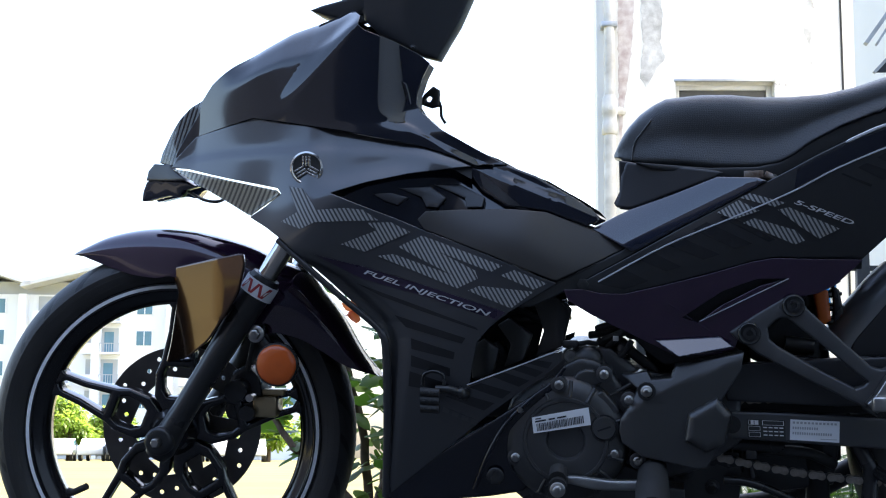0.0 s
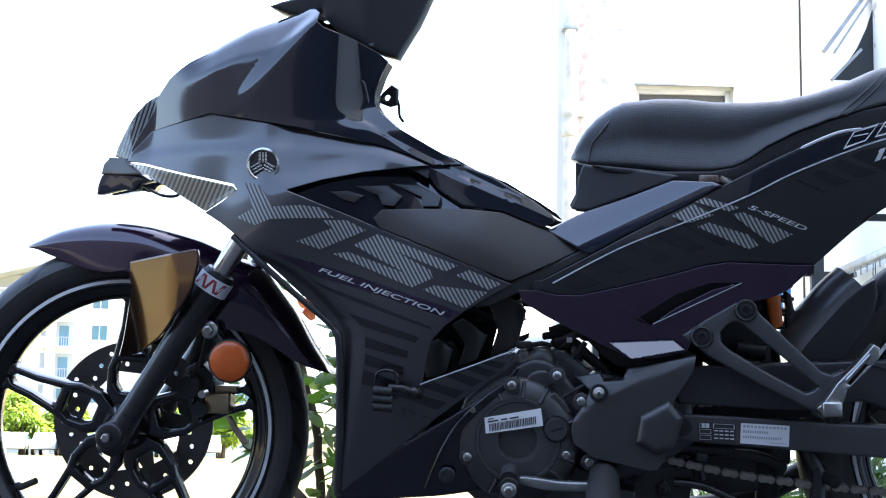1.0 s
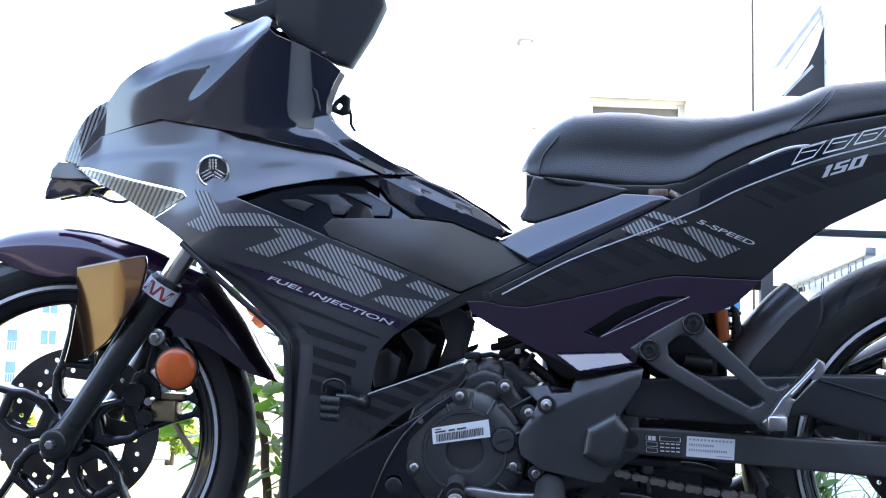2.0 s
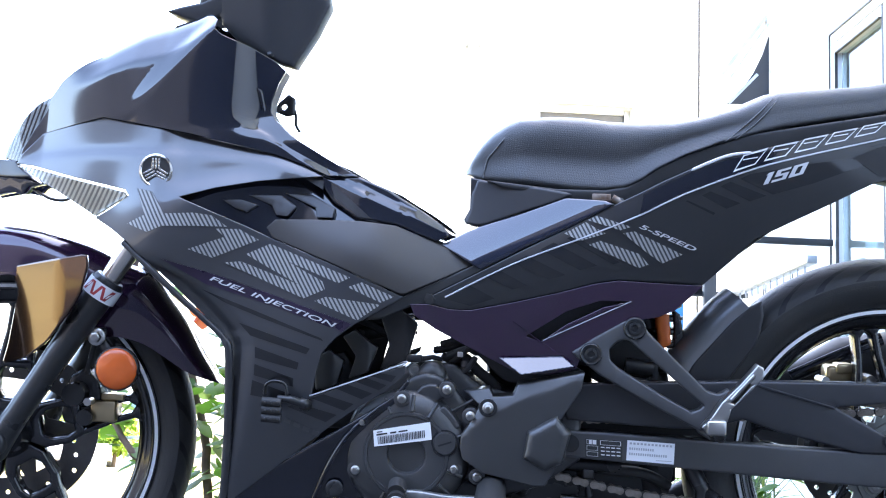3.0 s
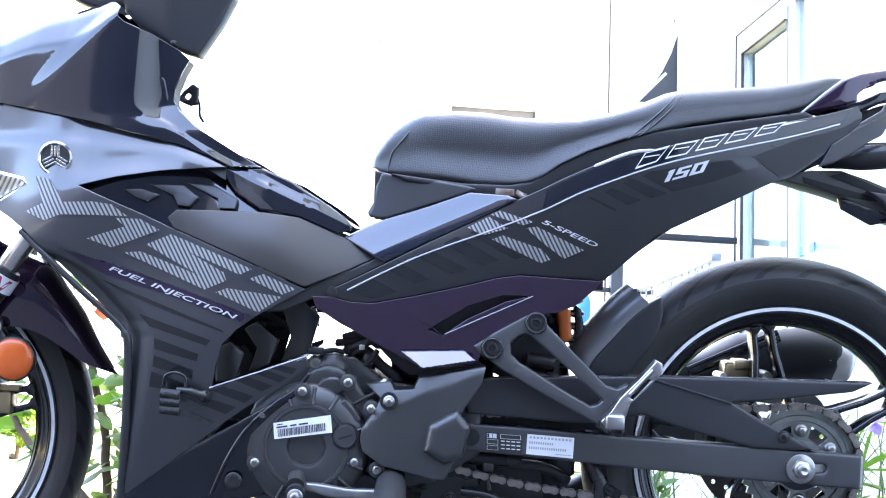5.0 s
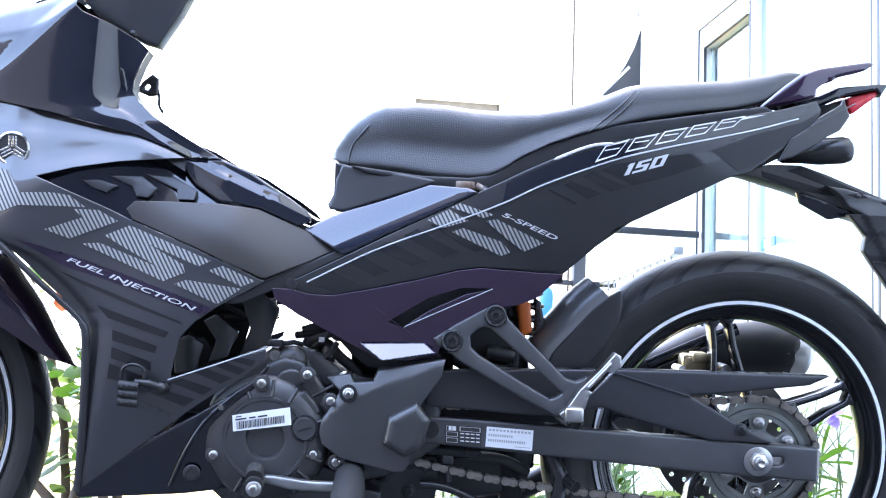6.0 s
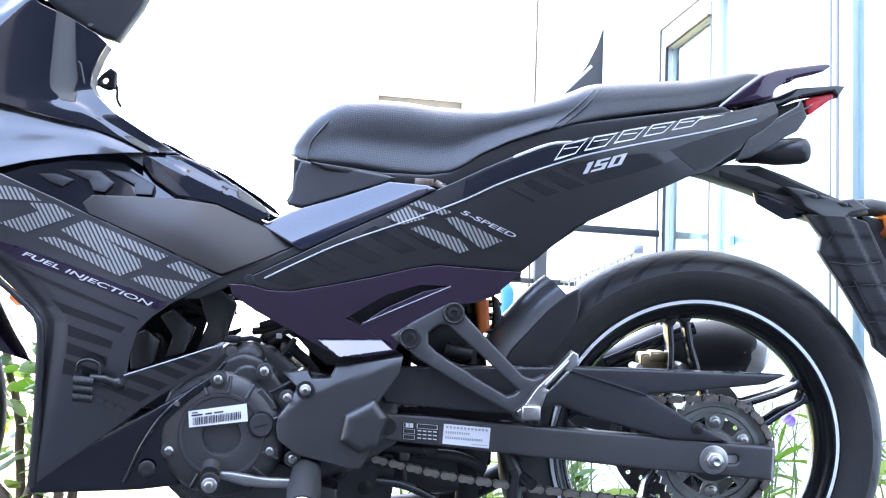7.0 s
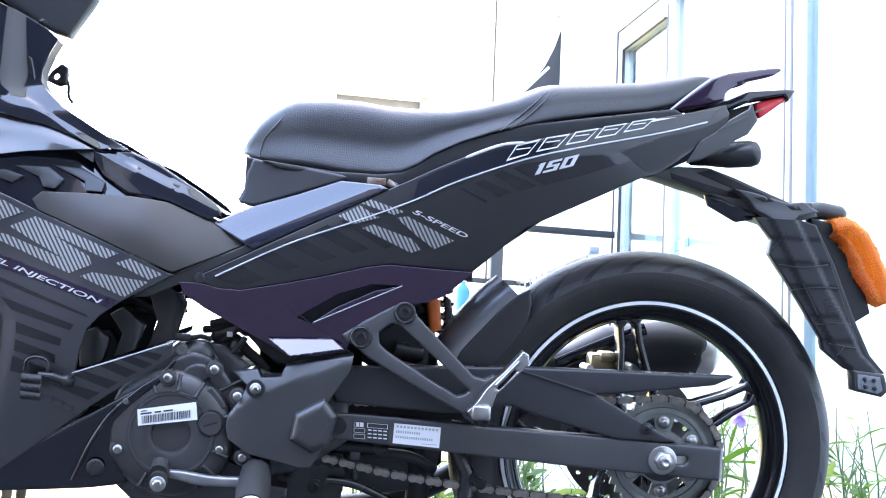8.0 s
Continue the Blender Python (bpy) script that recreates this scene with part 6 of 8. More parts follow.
# --- swing arm, chain and guards ---
sw = part("swing_arm", plate([(.815, .343), (.905, .340), (1.027, .333), (1.231, .325), (1.377, .318), (1.377, .271), (1.192, .280), (.989, .294), (.815, .306)], -0.132, 0.028, 0.004, step=0.02, holes=[[(1.299, .3035), (1.325, .3045), (1.329, .301), (1.329, .296), (1.325, .292), (1.299, .291), (1.286, .291), (1.282, .297), (1.286, .303)]]), "cast_black", bike, "black box-section swing arm")
mirrored(sw)
part("arm_slot", plate(band((1.296, .297), (1.330, .298), 0.0115), -0.122, 0.004, 0, step=0.03), "alu", sw)
part("arm_end", plate([(1.374, .317), (1.380, .317), (1.380, .272), (1.374, .272)], -0.130, 0.026, 0.001), "alu", sw)
nut = part("axle_nut", merge(lathe([(0.0205, 0.0), (0.0205, -0.003), (0.0185, -0.004)], 36), lathe([(0.0135, -0.003), (0.0135, -0.012), (0.0115, -0.014)], 6), lathe([(0.0075, -0.013), (0.0075, -0.022), (0.005, -0.023), (0.001, -0.020)], 20)), "steel", sw, "steel axle nut with washer")
nut.location = (1.291, -0.133, 0.2975)
part("pivot_cap", lathe([(0.012, 0), (0.012, -0.004), (0.001, -0.005)], 20, at=(.826, -.132, .325)), "frame_black", sw)
L1 = [(.846, .333), (.898, .331), (.8985, .303), (.847, .307)]
def swing_print(q, mat, lift=0.0012, parent=None):
    return part("label", plate(q, -0.132 - lift, 0.0009, 0, step=0.03), mat, parent or sw)
lb = swing_print(L1, "label_black", 0.0008)
tagged(lb, "black load label with white bars")
for (a, b, c, d) in ((0.04, .06, .30, .30), (.40, .06, .96, .30), (.04, .38, .34, .62), (.04, .70, .34, .94)):
    o, e1, e2 = Vector(L1[0]), Vector(L1[1]) - Vector(L1[0]), Vector(L1[3]) - Vector(L1[0])
    outer = [(a, b), (c, b), (c, d), (a, d)]
    q = [tuple(o + e1 * u + e2 * v) for u, v in outer]
    cx, cz = sum(p[0] for p in q) / 4, sum(p[1] for p in q) / 4
    part("label_frame", plate(q, -0.1336, 0.0006, 0, step=0.05, holes=[[(cx + (x - cx) * .94, cz + (z - cz) * .90) for x, z in q]]), "label_white", lb)
for r in range(3):
    for k in range(4):
        o, e1, e2 = Vector(L1[0]), Vector(L1[1]) - Vector(L1[0]), Vector(L1[3]) - Vector(L1[0])
        u0, v0 = 0.42 + 0.14 * k, 0.40 + 0.2 * r
        part("label_bar", plate([tuple(o + e1 * u + e2 * v) for u, v in ((u0, v0), (u0 + .10, v0), (u0 + .10, v0 + .055), (u0, v0 + .055))], -0.1336, 0.0006, 0, step=0.05), "label_white", lb)
for c0, c1, r0 in ((.10, .20, .18), (.20, .32, .18)):
    o, e1, e2 = Vector(L1[0]), Vector(L1[1]) - Vector(L1[0]), Vector(L1[3]) - Vector(L1[0])
    part("label_bar", plate([tuple(o + e1 * u + e2 * v) for u, v in ((c0, .08), (c1 - .02, .08), (c1 - .02, .30), (c0, .30))], -0.1337, 0.0006, 0, step=0.05), "label_white", lb)
L2 = [(.905, .332), (.971, .329), (.970, .300), (.904, .304)]
lw = swing_print(L2, "label_white", 0.0008)
tagged(lw, "white maker's label with grey lines")
for v0, v1, u1, n in ((.09, .19, .97, 12), (.34, .46, .58, 11), (.60, .72, .86, 17), (.88, .91, .95, 1)):
    o, e1, e2 = Vector(L2[0]), Vector(L2[1]) - Vector(L2[0]), Vector(L2[3]) - Vector(L2[0])
    for k in range(n):
        u0 = 0.05 + (u1 - 0.05) * k / n if n > 1 else 0.62
        uu = u0 + (u1 - 0.05) / n * 0.62 if n > 1 else 0.95
        part("label_bar", plate([tuple(o + e1 * u + e2 * v) for u, v in ((u0, v0), (uu, v0), (uu, v1), (u0, v1))], -0.1336, 0.0006, 0, step=0.05), "print_pale", lw)
GUARD = [(.800, .404), (.838, .408), (1.061, .419), (1.200, .421), (1.389, .422), (1.360, .408), (1.225, .390), (1.190, .387), (1.250, .355), (1.312, .324), (1.225, .324), (1.113, .350), (1.064, .366), (1.020, .352), (.969, .350), (.820, .358)]
guard = part("chain_guard", plate(GUARD, -0.136, 0.03, 0.004, step=0.016), "satin_grey", bike, "satin black chain guard")
part("guard_fold", tube([(1.065, -.137, .419), (1.188, -.1375, .386)], 0.0016, 6), "satin_grey", guard)
part("guard_bolt", hexbolt((1.264, -.137, .342), 0.006, 0.006), "frame_black", guard)
part("guard_rod", tube([(1.075, -.09, .363), (1.066, -.09, .325)], 0.0022, 6), "steel", guard)
sprocket = new("sprocket")
sprocket.parent = bike
sprocket.location = (1.300, -.092, .297)
teeth = [(r * math.cos(2 * math.pi * k / 72), r * math.sin(2 * math.pi * k / 72)) for k in range(72) for r in ((0.086 if k % 2 == 0 else 0.079),)]
def slot(a0, a1, r0, r1):
    return [(r * math.cos(radians(a)), r * math.sin(radians(a))) for r, a in ((r0, a0), (r0, a1), (r1, a1), (r1, a0))]
part("toothed_ring", plate(teeth, 0.0, 0.006, 0, step=0.03, holes=[slot(a - 16, a + 14, .040, .058) for a in range(0, 360, 60)]), "sprocket", sprocket, "grey steel rear sprocket")
part("inner_ring", lathe([(0.062, 0.002), (0.064, -0.003), (0.071, -0.003), (0.073, 0.002)], 60, close=True), "sprocket", sprocket)
for k in range(6):
    a = radians(30 + 60 * k)
    part("sprocket_bolt", hexbolt((0.050 * math.cos(a), -0.001, 0.050 * math.sin(a)), 0.0062, 0.011), "steel", sprocket)
part("carrier", lathe([(0.036, 0.03), (0.036, -0.004), (0.028, -0.008), (0.012, -0.008)], 40), "case", sprocket)
# the chain: outer and inner plates in turn along its loop
chain = new("chain")
chain.parent = bike
PITCH = 0.0127
loop = []
c1, r1, c2, r2 = Vector((.755, 0, .318)), 0.034, Vector((1.300, 0, .297)), 0.0845
top0, top1 = Vector((.757, 0, .352)), Vector((1.294, 0, .3815))
loop += [top0.lerp(top1, k / 42) - Vector((0, 0, 0.004 * math.sin(math.pi * k / 42))) for k in range(43)]
loop += [c2 + Vector((r2 * math.cos(radians(a)), 0, r2 * math.sin(radians(a)))) for a in range(92, -96, -8)]
low = [(1.290, .2128), (1.212, .226), (1.158, .231), (1.076, .237), (.994, .244), (.912, .254), (.848, .266), (.795, .277), (.760, .284)]
loop += curve_through([(x, 0, z) for x, z in low], 6)
def link_mesh(wide):
    bm = bmesh.new()
    y0, r = (-0.0078, 0.0054) if wide else (-0.0045, 0.0044)
    pts = []
    for k in range(8):
        a = math.pi / 2 + math.pi * k / 7
        pts.append((-PITCH / 2 + r * math.cos(a), r * math.sin(a)))
    pts.append((0, -0.75 * r))
    for k in range(8):
        a = -math.pi / 2 + math.pi * k / 7
        pts.append((PITCH / 2 + r * math.cos(a), r * math.sin(a)))
    pts.append((0, 0.75 * r))
    for s in (1, -1):
        a = [bm.verts.new((x, s * y0, z)) for x, z in pts]
        b = [bm.verts.new((x, s * (y0 + 0.0018), z)) for x, z in pts]
        bm.faces.new(a), bm.faces.new(b[::-1])
        for k in range(len(pts)):
            bm.faces.new([a[k], a[(k + 1) % len(pts)], b[(k + 1) % len(pts)], b[k]])
    for s in (-1, 1):
        pin = lathe([(0.0022 if wide else 0.0042, -0.0096 if wide else -0.004), (0.0022 if wide else 0.0042, 0.0096 if wide else 0.004)], 8, at=(s * PITCH / 2, 0, 0))
        me = bpy.data.meshes.new("tmp")
        pin.to_mesh(me)
        bm.from_mesh(me)
        pin.free()
    return finish(bm, "chain_link", "chain" if wide else "chain_dark")
links = [link_mesh(True), link_mesh(False)]
run, want, k = 0.0, 0.0, 0
for a, b in zip(loop, loop[1:]):
    d = (b - a).length
    while want <= run + d and d > 0:
        p = a.lerp(b, (want - run) / d)
        ob = new("chain_link", links[k % 2])
        ob.parent = chain
        ob.location = (p.x, -0.098, p.z)
        ob.rotation_euler = (0, -math.atan2(b.z - a.z, b.x - a.x), 0)
        want += PITCH
        k += 1
    run += d
chain["label"] = "greasy brown drive chain"

# --- rear fender, shock, exhaust, pegs and stand ---
EDGE = [(.992, .408), (1.000, .432), (1.032, .470), (1.056, .4975), (1.080, .5185)]
hug = part("inner_fender", plate(EDGE + [(1.0975, .5285), (1.101, .508), (1.097, .484), (1.088, .462), (1.072, .440), (1.052, .412)], -0.064, 0.02, 0.004, step=0.01), "satin_grey", bike, "black plastic inner fender")
bm = bmesh.new()
rows = []
for x, z in curve_2d(EDGE, 4):
    rows.append([bm.verts.new((x - 0.026 * math.sin(math.pi * j / 12), -0.063 * math.cos(math.pi * j / 12), z + 0.026 * math.sin(math.pi * j / 12))) for j in range(13)])
for r0, r1 in zip(rows, rows[1:]):
    for j in range(12):
        bm.faces.new([r0[j], r0[j + 1], r1[j + 1], r1[j]])
bmesh.ops.solidify(bm, geom=bm.faces[:], thickness=0.003)
part("fender_crown", bm, "hugger_sheen", hug)
shock = part("shock_absorber", tube([(.93, -.0, .56), (.955, .0, .40)], 0.020, 18), "frame_black", bike, "black shock absorber with an orange spring")
for k in range(7):
    z = .545 - .019 * k
    part("coil", lathe([(0.026, -0.004), (0.031, -0.001), (0.031, 0.003), (0.026, 0.005)], 24, "z", at=(.958 + .002 * k, 0.0, z - .01), close=True), "frame_black", shock)
part("reservoir", plate([(.946, .512), (.968, .504), (.972, .462), (.956, .452)], -0.045, 0.03, 0.006), "spring", shock)
part("shock_link", plate([(.975, .512), (.985, .505), (1.000, .43), (.995, .41), (.980, .41)], -0.03, 0.03, 0.004), "frame_black", bike)
BR = [(0.823, 0.455), (0.855, 0.477), (0.892, 0.499), (0.9, 0.503), (0.913, 0.503), (0.920, 0.498), (0.926, 0.486), (0.959, 0.454), (1.008, 0.408), (1.023, 0.404), (1.037, 0.411), (1.044, 0.405), (1.018, 0.375), (1.0, 0.353), (0.988, 0.359), (0.925, 0.39), (0.861, 0.425), (0.844, 0.438), (0.83, 0.447)]
HO = [(0.874, 0.46), (0.884, 0.470), (0.892, 0.474), (0.901, 0.473), (0.952, 0.431), (1.003, 0.388), (0.997, 0.382), (0.987, 0.379), (0.945, 0.401), (0.887, 0.435), (0.876, 0.445)]
brk = part("peg_bracket", plate(BR, lambda x, z: -0.166 - 0.012 * smooth_step((x - 0.90) / 0.11), 0.020, 0.0032, holes=[HO], step=0.012, drop=1.0), "cast_black", bike, "black cast footrest bracket")
for x, z in ((.908, .490), (.849, .453)):
    bl = part("bracket_bolt", lathe([(0.0155, 0.004), (0.0155, -0.003), (0.0135, -0.0045), (0.010, -0.003), (0.0085, -0.003), (0.0085, -0.0065), (0.005, -0.007), (0.004, -0.004), (0.001, -0.004)], 32, at=(x, -.166, z)), "frame_black", brk)
PEG = [(0.998, 0.361), (1.010, 0.374), (1.024, 0.396), (1.048, 0.421), (1.071, 0.448), (1.079, 0.4435), (1.0795, 0.431), (1.060, 0.409), (1.037, 0.387), (1.033, 0.3715), (1.0285, 0.362), (1.012, 0.348)]
peg = part("pillion_peg", merge(plate(PEG, lambda x, z: -0.205 + 0.25 * max(0, 0.376 - z), 0.026, 0.0022, step=0.008, drop=1.0, holes=[[(1.036, .396), (1.060, .423), (1.063, .420), (1.041, .394)]]), brick((1.004, -.213, .352), (1.030, -.200, .372), 0.003), tube([(1.036, -.206, .400), (1.066, -.206, .434)], 0.0028, 8)), "steel", brk, "folded aluminium pillion footrest")
part("peg_pivot", merge(tube([(1.006, -.16, .358), (1.020, -.19, .352)], 0.012, 14), hexbolt((1.024, -.196, .350), 0.006, 0.008)), "frame_black", brk)
muf = part("muffler", tube([(1.15, .13, .395), (1.20, .14, .408), (1.26, .15, .428), (1.36, .155, .436), (1.405, .155, .434), (1.412, .155, .432)], [0.020, 0.026, 0.040, 0.046, 0.045, 0.040], 28), "matte_black", bike, "black muffler with a grey end cap")
part("end_cap", tube([(1.395, .155, .434), (1.432, .155, .430), (1.440, .155, .428)], [0.0455, 0.040, 0.032], 8), "alu", muf)
part("heat_shield", tube(curve_through([(1.17, .09, .408), (1.24, .095, .440), (1.31, .10, .470)]), [0.010] * 13, 12, flat=0.5), "gloss_black", muf)
rc = part("rear_caliper", merge(brick((1.212, .03, .404), (1.262, .075, .432), 0.006), brick((1.225, .02, .42), (1.25, .06, .436), 0.004)), "gold", bike, "gold rear brake calliper")
part("caliper_bolt", tube([(1.200, .03, .412), (1.205, .00, .412)], 0.006, 10), "steel", rc)
part("caliper_screw", tube([(1.272, .05, .413), (1.276, .02, .412)], 0.008, 10), "steel", rc)
# gear pedal in front, shift arm and rider's peg below the engine
pedal = part("gear_pedal", merge(tube(curve_through([(.424, -.205, .383), (.440, -.205, .382), (.456, -.200, .377), (.462, -.19, .374)]), [0.005] * 6 + [0.006] * 6 + [0.009] * 7, 10), tube([(.458, -.19, .374), (.462, -.15, .37)], 0.008, 10)), "frame_black", bike, "black gear pedal with a ribbed rubber toe piece")
part("toe_loop", tube(curve_through([(.405, -.200, .388), (.408, -.205, .402), (.420, -.206, .407), (.434, -.205, .402), (.436, -.204, .388)]), 0.0022, 8), "frame_black", pedal)
for k in range(3):
    part("toe_rubber", tube([(.404, -.214 , .380 - .011 * k), (.430, -.214, .378 - .011 * k)], 0.0062, 12), "rubber", pedal)
for r in range(3):
    for k in range(3):
        part("stud", lathe([(0.0018, 0), (0.0016, -0.0015), (0.0005, -0.002)], 8, at=(.409 + .008 * k, -.220, .379 - .011 * r)), "rubber", pedal)
lever = part("shift_lever", plate([(.595, .254), (.640, .243), (.704, .243), (.708, .256), (.66, .256), (.615, .262), (.600, .262)], -0.195, 0.014, 0.004, soft=0.15), "alu_dull", bike, "bare aluminium shift lever")
part("lever_rubber", tube([(.590, -.225, .252), (.590, -.18, .258)], 0.0125, 16), "rubber", lever)
part("lever_sleeve", tube([(.5895, -.215, .262), (.5895, -.195, .270)], 0.012, 16), "rubber", lever)
part("lever_bolt", hexbolt((.590, -.224, .249), 0.007, 0.010), "steel", lever)
foot = part("rider_peg", tube([(.716, -.30, .235), (.716, -.24, .248), (.717, -.15, .265)], [0.021, 0.023, 0.020], 20), "rubber", bike, "black rubber rider's footrest")
part("peg_tip", tube([(.716, -.312, .229), (.716, -.298, .234)], [0.015, 0.0205], 20), "alu", foot)
part("peg_mount", tube([(.717, -.16, .262), (.72, -.06, .25)], 0.015, 12), "frame_black", foot)
stand = part("side_stand", tube([(.72, -.12, .24), (.735, -.20, .12), (.742, -.262, 0.052)], [0.012, 0.011, 0.011], 14), "frame_black", bike, "black side stand")
part("stand_foot", brick((.72, -.29, .040), (.768, -.235, .052), 0.003), "frame_black", stand)
part("centre_stand_leg", tube([(.98, -.08, .33), (1.016, -.10, .26), (1.012, -.10, .18)], 0.012, 12), "frame_black", bike)
part("stand_stub", tube([(1.020, -.10, .258), (1.035, -.125, .250)], [0.009, 0.0085], 14), "frame_black", bike)
part("under_cover", plate([(.83, .30), (.98, .29), (.97, .23), (.90, .22), (.80, .24), (.80, .29)], -0.06, 0.12, 0.006), "plastic", bike)
part("swing_pivot_tube", tube([(.80, -.09, .293), (.90, -.09, .288)], 0.012, 12), "frame_black", bike)
part("hose", tube(curve_through([(.80, -.08, .30), (.86, -.09, .285), (.93, -.09, .28), (.97, -.07, .26)]), 0.008, 8), "rubber", bike)
part("oil_pan", plate([(.54, .24), (.72, .24), (.70, .19), (.58, .19)], -0.09, 0.18, 0.008), "case", bike)
part("stand_bracket", merge(plate([(.735, .30), (.83, .30), (.845, .262), (.835, .20), (.80, .165), (.76, .165), (.73, .20)], -0.085, 0.012, 0.004), hexbolt((.762, -.086, .252), 0.008, 0.010), hexbolt((.800, -.086, .230), 0.007, 0.008)), "frame_black", bike)
part("stand_spring", tube(curve_through([(.815, -.10, .242), (.86, -.10, .236), (.93, -.10, .205)]), [0.006] * 13, 10), "frame_black", bike)
part("linkage", merge(plate([(.865, .30), (.985, .295), (.985, .262), (.95, .235), (.90, .225), (.868, .245)], -0.03, 0.06, 0.008), tube([(.94, -.05, .30), (.95, -.05, .24), (.948, -.05, .18)], 0.017, 14)), "deep_black", bike)
part("exhaust_pipe", tube(curve_through([(.62, .06, .16), (.80, .09, .165), (.95, .11, .19), (1.10, .13, .28), (1.16, .135, .39)]), [0.018] * 25, 14), "matte_black", bike)
part("switch", merge(brick((.845, -.10, .270), (.862, -.085, .292), 0.003), tube([(.853, -.09, .27), (.856, -.09, .245)], 0.005, 8)), "steel_dark", bike)
# black sheet added as the shade between chain guard and swing arm
part("dark_gap_filler", plate([(.80, .372), (1.03, .372), (1.03, .335), (.80, .335)], -0.085, 0.02, 0.0), "deep_black", bike)
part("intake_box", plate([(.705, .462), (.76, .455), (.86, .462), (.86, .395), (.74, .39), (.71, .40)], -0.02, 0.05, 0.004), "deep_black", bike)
for pts in ([(.655, -.10, .430), (.672, -.112, .446), (.69, -.105, .462), (.72, -.09, .452)], [(.66, -.115, .405), (.680, -.12, .425), (.69, -.115, .44)], [(.715, -.10, .455), (.735, -.10, .440), (.748, -.10, .415)]):
    part("engine_hose", tube(curve_through(pts), 0.0042, 8), "rubber", bike)
part("cable_tie", brick((.664, -.118, .440), (.672, -.104, .447), 0.001), "label_white", bike)
for k in range(5):
    part("oil_mark", plate([(.416 + .013 * k, .3545 - .0055 * k), (.4245 + .013 * k, .351 - .0055 * k), (.4265 + .013 * k, .3575 - .0055 * k), (.418 + .013 * k, .361 - .0055 * k)], lambda x, z: fairing_depth(x, z) - 0.0012, 0.0008, 0, step=0.03), "print_grey", fairing)

# ---- the ground ----
M["grass"] = material("grass", (0.12, 0.105, 0.030), 0.9, var=0.3, scale=0.35, bump=0.6, bump_scale=30, color2=(0.19, 0.165, 0.055))
M["asphalt"] = material("asphalt", (0.045, 0.045, 0.046), 0.85, var=0.25, scale=3, bump=0.8, bump_scale=160)
M["far_dark"] = material("far_dark", (0.038, 0.045, 0.065), 0.9, var=0.3, scale=0.5)
M["concrete"] = material("concrete", (0.36, 0.35, 0.32), 0.85, var=0.15, scale=2.5, bump=0.5, bump_scale=90)
bm = bmesh.new()
bmesh.ops.create_grid(bm, x_segments=60, y_segments=60, size=900)
for v in bm.verts:
    v.co.z = -0.02
structure("ground", bm, "grass", "dry yellow-green grass field in the sun", "ground")
structure("road", brick((-3.4, -24, -0.3), (14, 0.38, 0.0), 0.01), "asphalt", "dark asphalt forecourt under the motorcycle", "road")
for k in range(5):
    structure("kerb", brick((-3.4 + k * 1.2, 0.385, -0.3), (-3.4 + k * 1.2 + 1.19, 0.50, 0.035), 0.012), "concrete", "pale concrete kerb stone along the planting strip", "kerb")

structure("pavement", brick((-20, -24, -0.3), (-3.41, -2.6, 0.0), 0.01), "asphalt", "dark asphalt apron beside the forecourt", "pavement")
# unseen wall, added so that upright bodywork mirrors dark instead of low sky
structure("unseen_south_wall", brick((-30.0, -7.3, -0.02), (3.3, -7.0, 4.9), 0.0), "far_dark", "plain dark wall added out of view to hold back the low sky", "wall")

# ---- the white building: a far wall, and a wing that comes forward on the right ----
YAW = 7.0
HOUSE = Matrix.Translation((0.47, 7.73, 0)) @ Matrix.Rotation(radians(YAW), 4, "Z")


def in_house(bm):
    """From u along the far wall, v into it and z up to the world."""
    return moved(bm, HOUSE)


def walled(u0, u1, z0, z1, openings, v0, v1):
    """A wall along u with openings (u0, u1, z0, z1) right through it, as one shell."""
    outer = [(u0, z0), (u1, z0), (u1, z1), (u0, z1)]
    holes = [[(a, c), (b, c), (b, d), (a, d)] for a, b, c, d in openings]
    return plate(outer, v0, v1 - v0, 0.0, holes=holes, step=0.5)


def plaster():
    """White paint on plaster, with grey and pinkish patches where it has flaked."""
    m = material("plaster", (0.78, 0.78, 0.76), 0.85, var=0.05, scale=0.8, bump=0.3, bump_scale=60)
    nt = m.node_tree
    co = nt.nodes.new("ShaderNodeTexCoord")
    n = nt.nodes.new("ShaderNodeTexNoise")
    n.inputs["Scale"].default_value, n.inputs["Detail"].default_value, n.inputs["Roughness"].default_value = 1.7, 9, 0.65
    nt.links.new(co.outputs["Object"], n.inputs["Vector"])
    r = nt.nodes.new("ShaderNodeValToRGB")
    r.color_ramp.elements[0].position, r.color_ramp.elements[0].color = 0.66, (0, 0, 0, 1)
    r.color_ramp.elements[1].position, r.color_ramp.elements[1].color = 0.69, (1, 1, 1, 1)
    nt.links.new(n.outputs[0], r.inputs[0])
    mix = nt.nodes.new("ShaderNodeMix"); mix.data_type = "RGBA"
    b = nt.nodes["Principled BSDF"]
    src = b.inputs["Base Color"].links[0].from_socket
    nt.links.new(src, mix.inputs["A"])
    mix.inputs["B"].default_value = (0.42, 0.40, 0.38, 1)
    nt.links.new(r.outputs[0], mix.inputs["Factor"])
    nt.links.new(mix.outputs["Result"], b.inputs["Base Color"])
    return m


M["plaster"] = plaster()
M["flaked"] = material("flaked", (0.50, 0.49, 0.48), 0.9, var=0.25, scale=14, bump=0.8, bump_scale=120, color2=(0.74, 0.74, 0.73))
M["pink_brick"] = material("pink_brick", (0.56, 0.44, 0.42), 0.9, var=0.2, scale=16, bump=0.6, bump_scale=150, color2=(0.72, 0.68, 0.66))
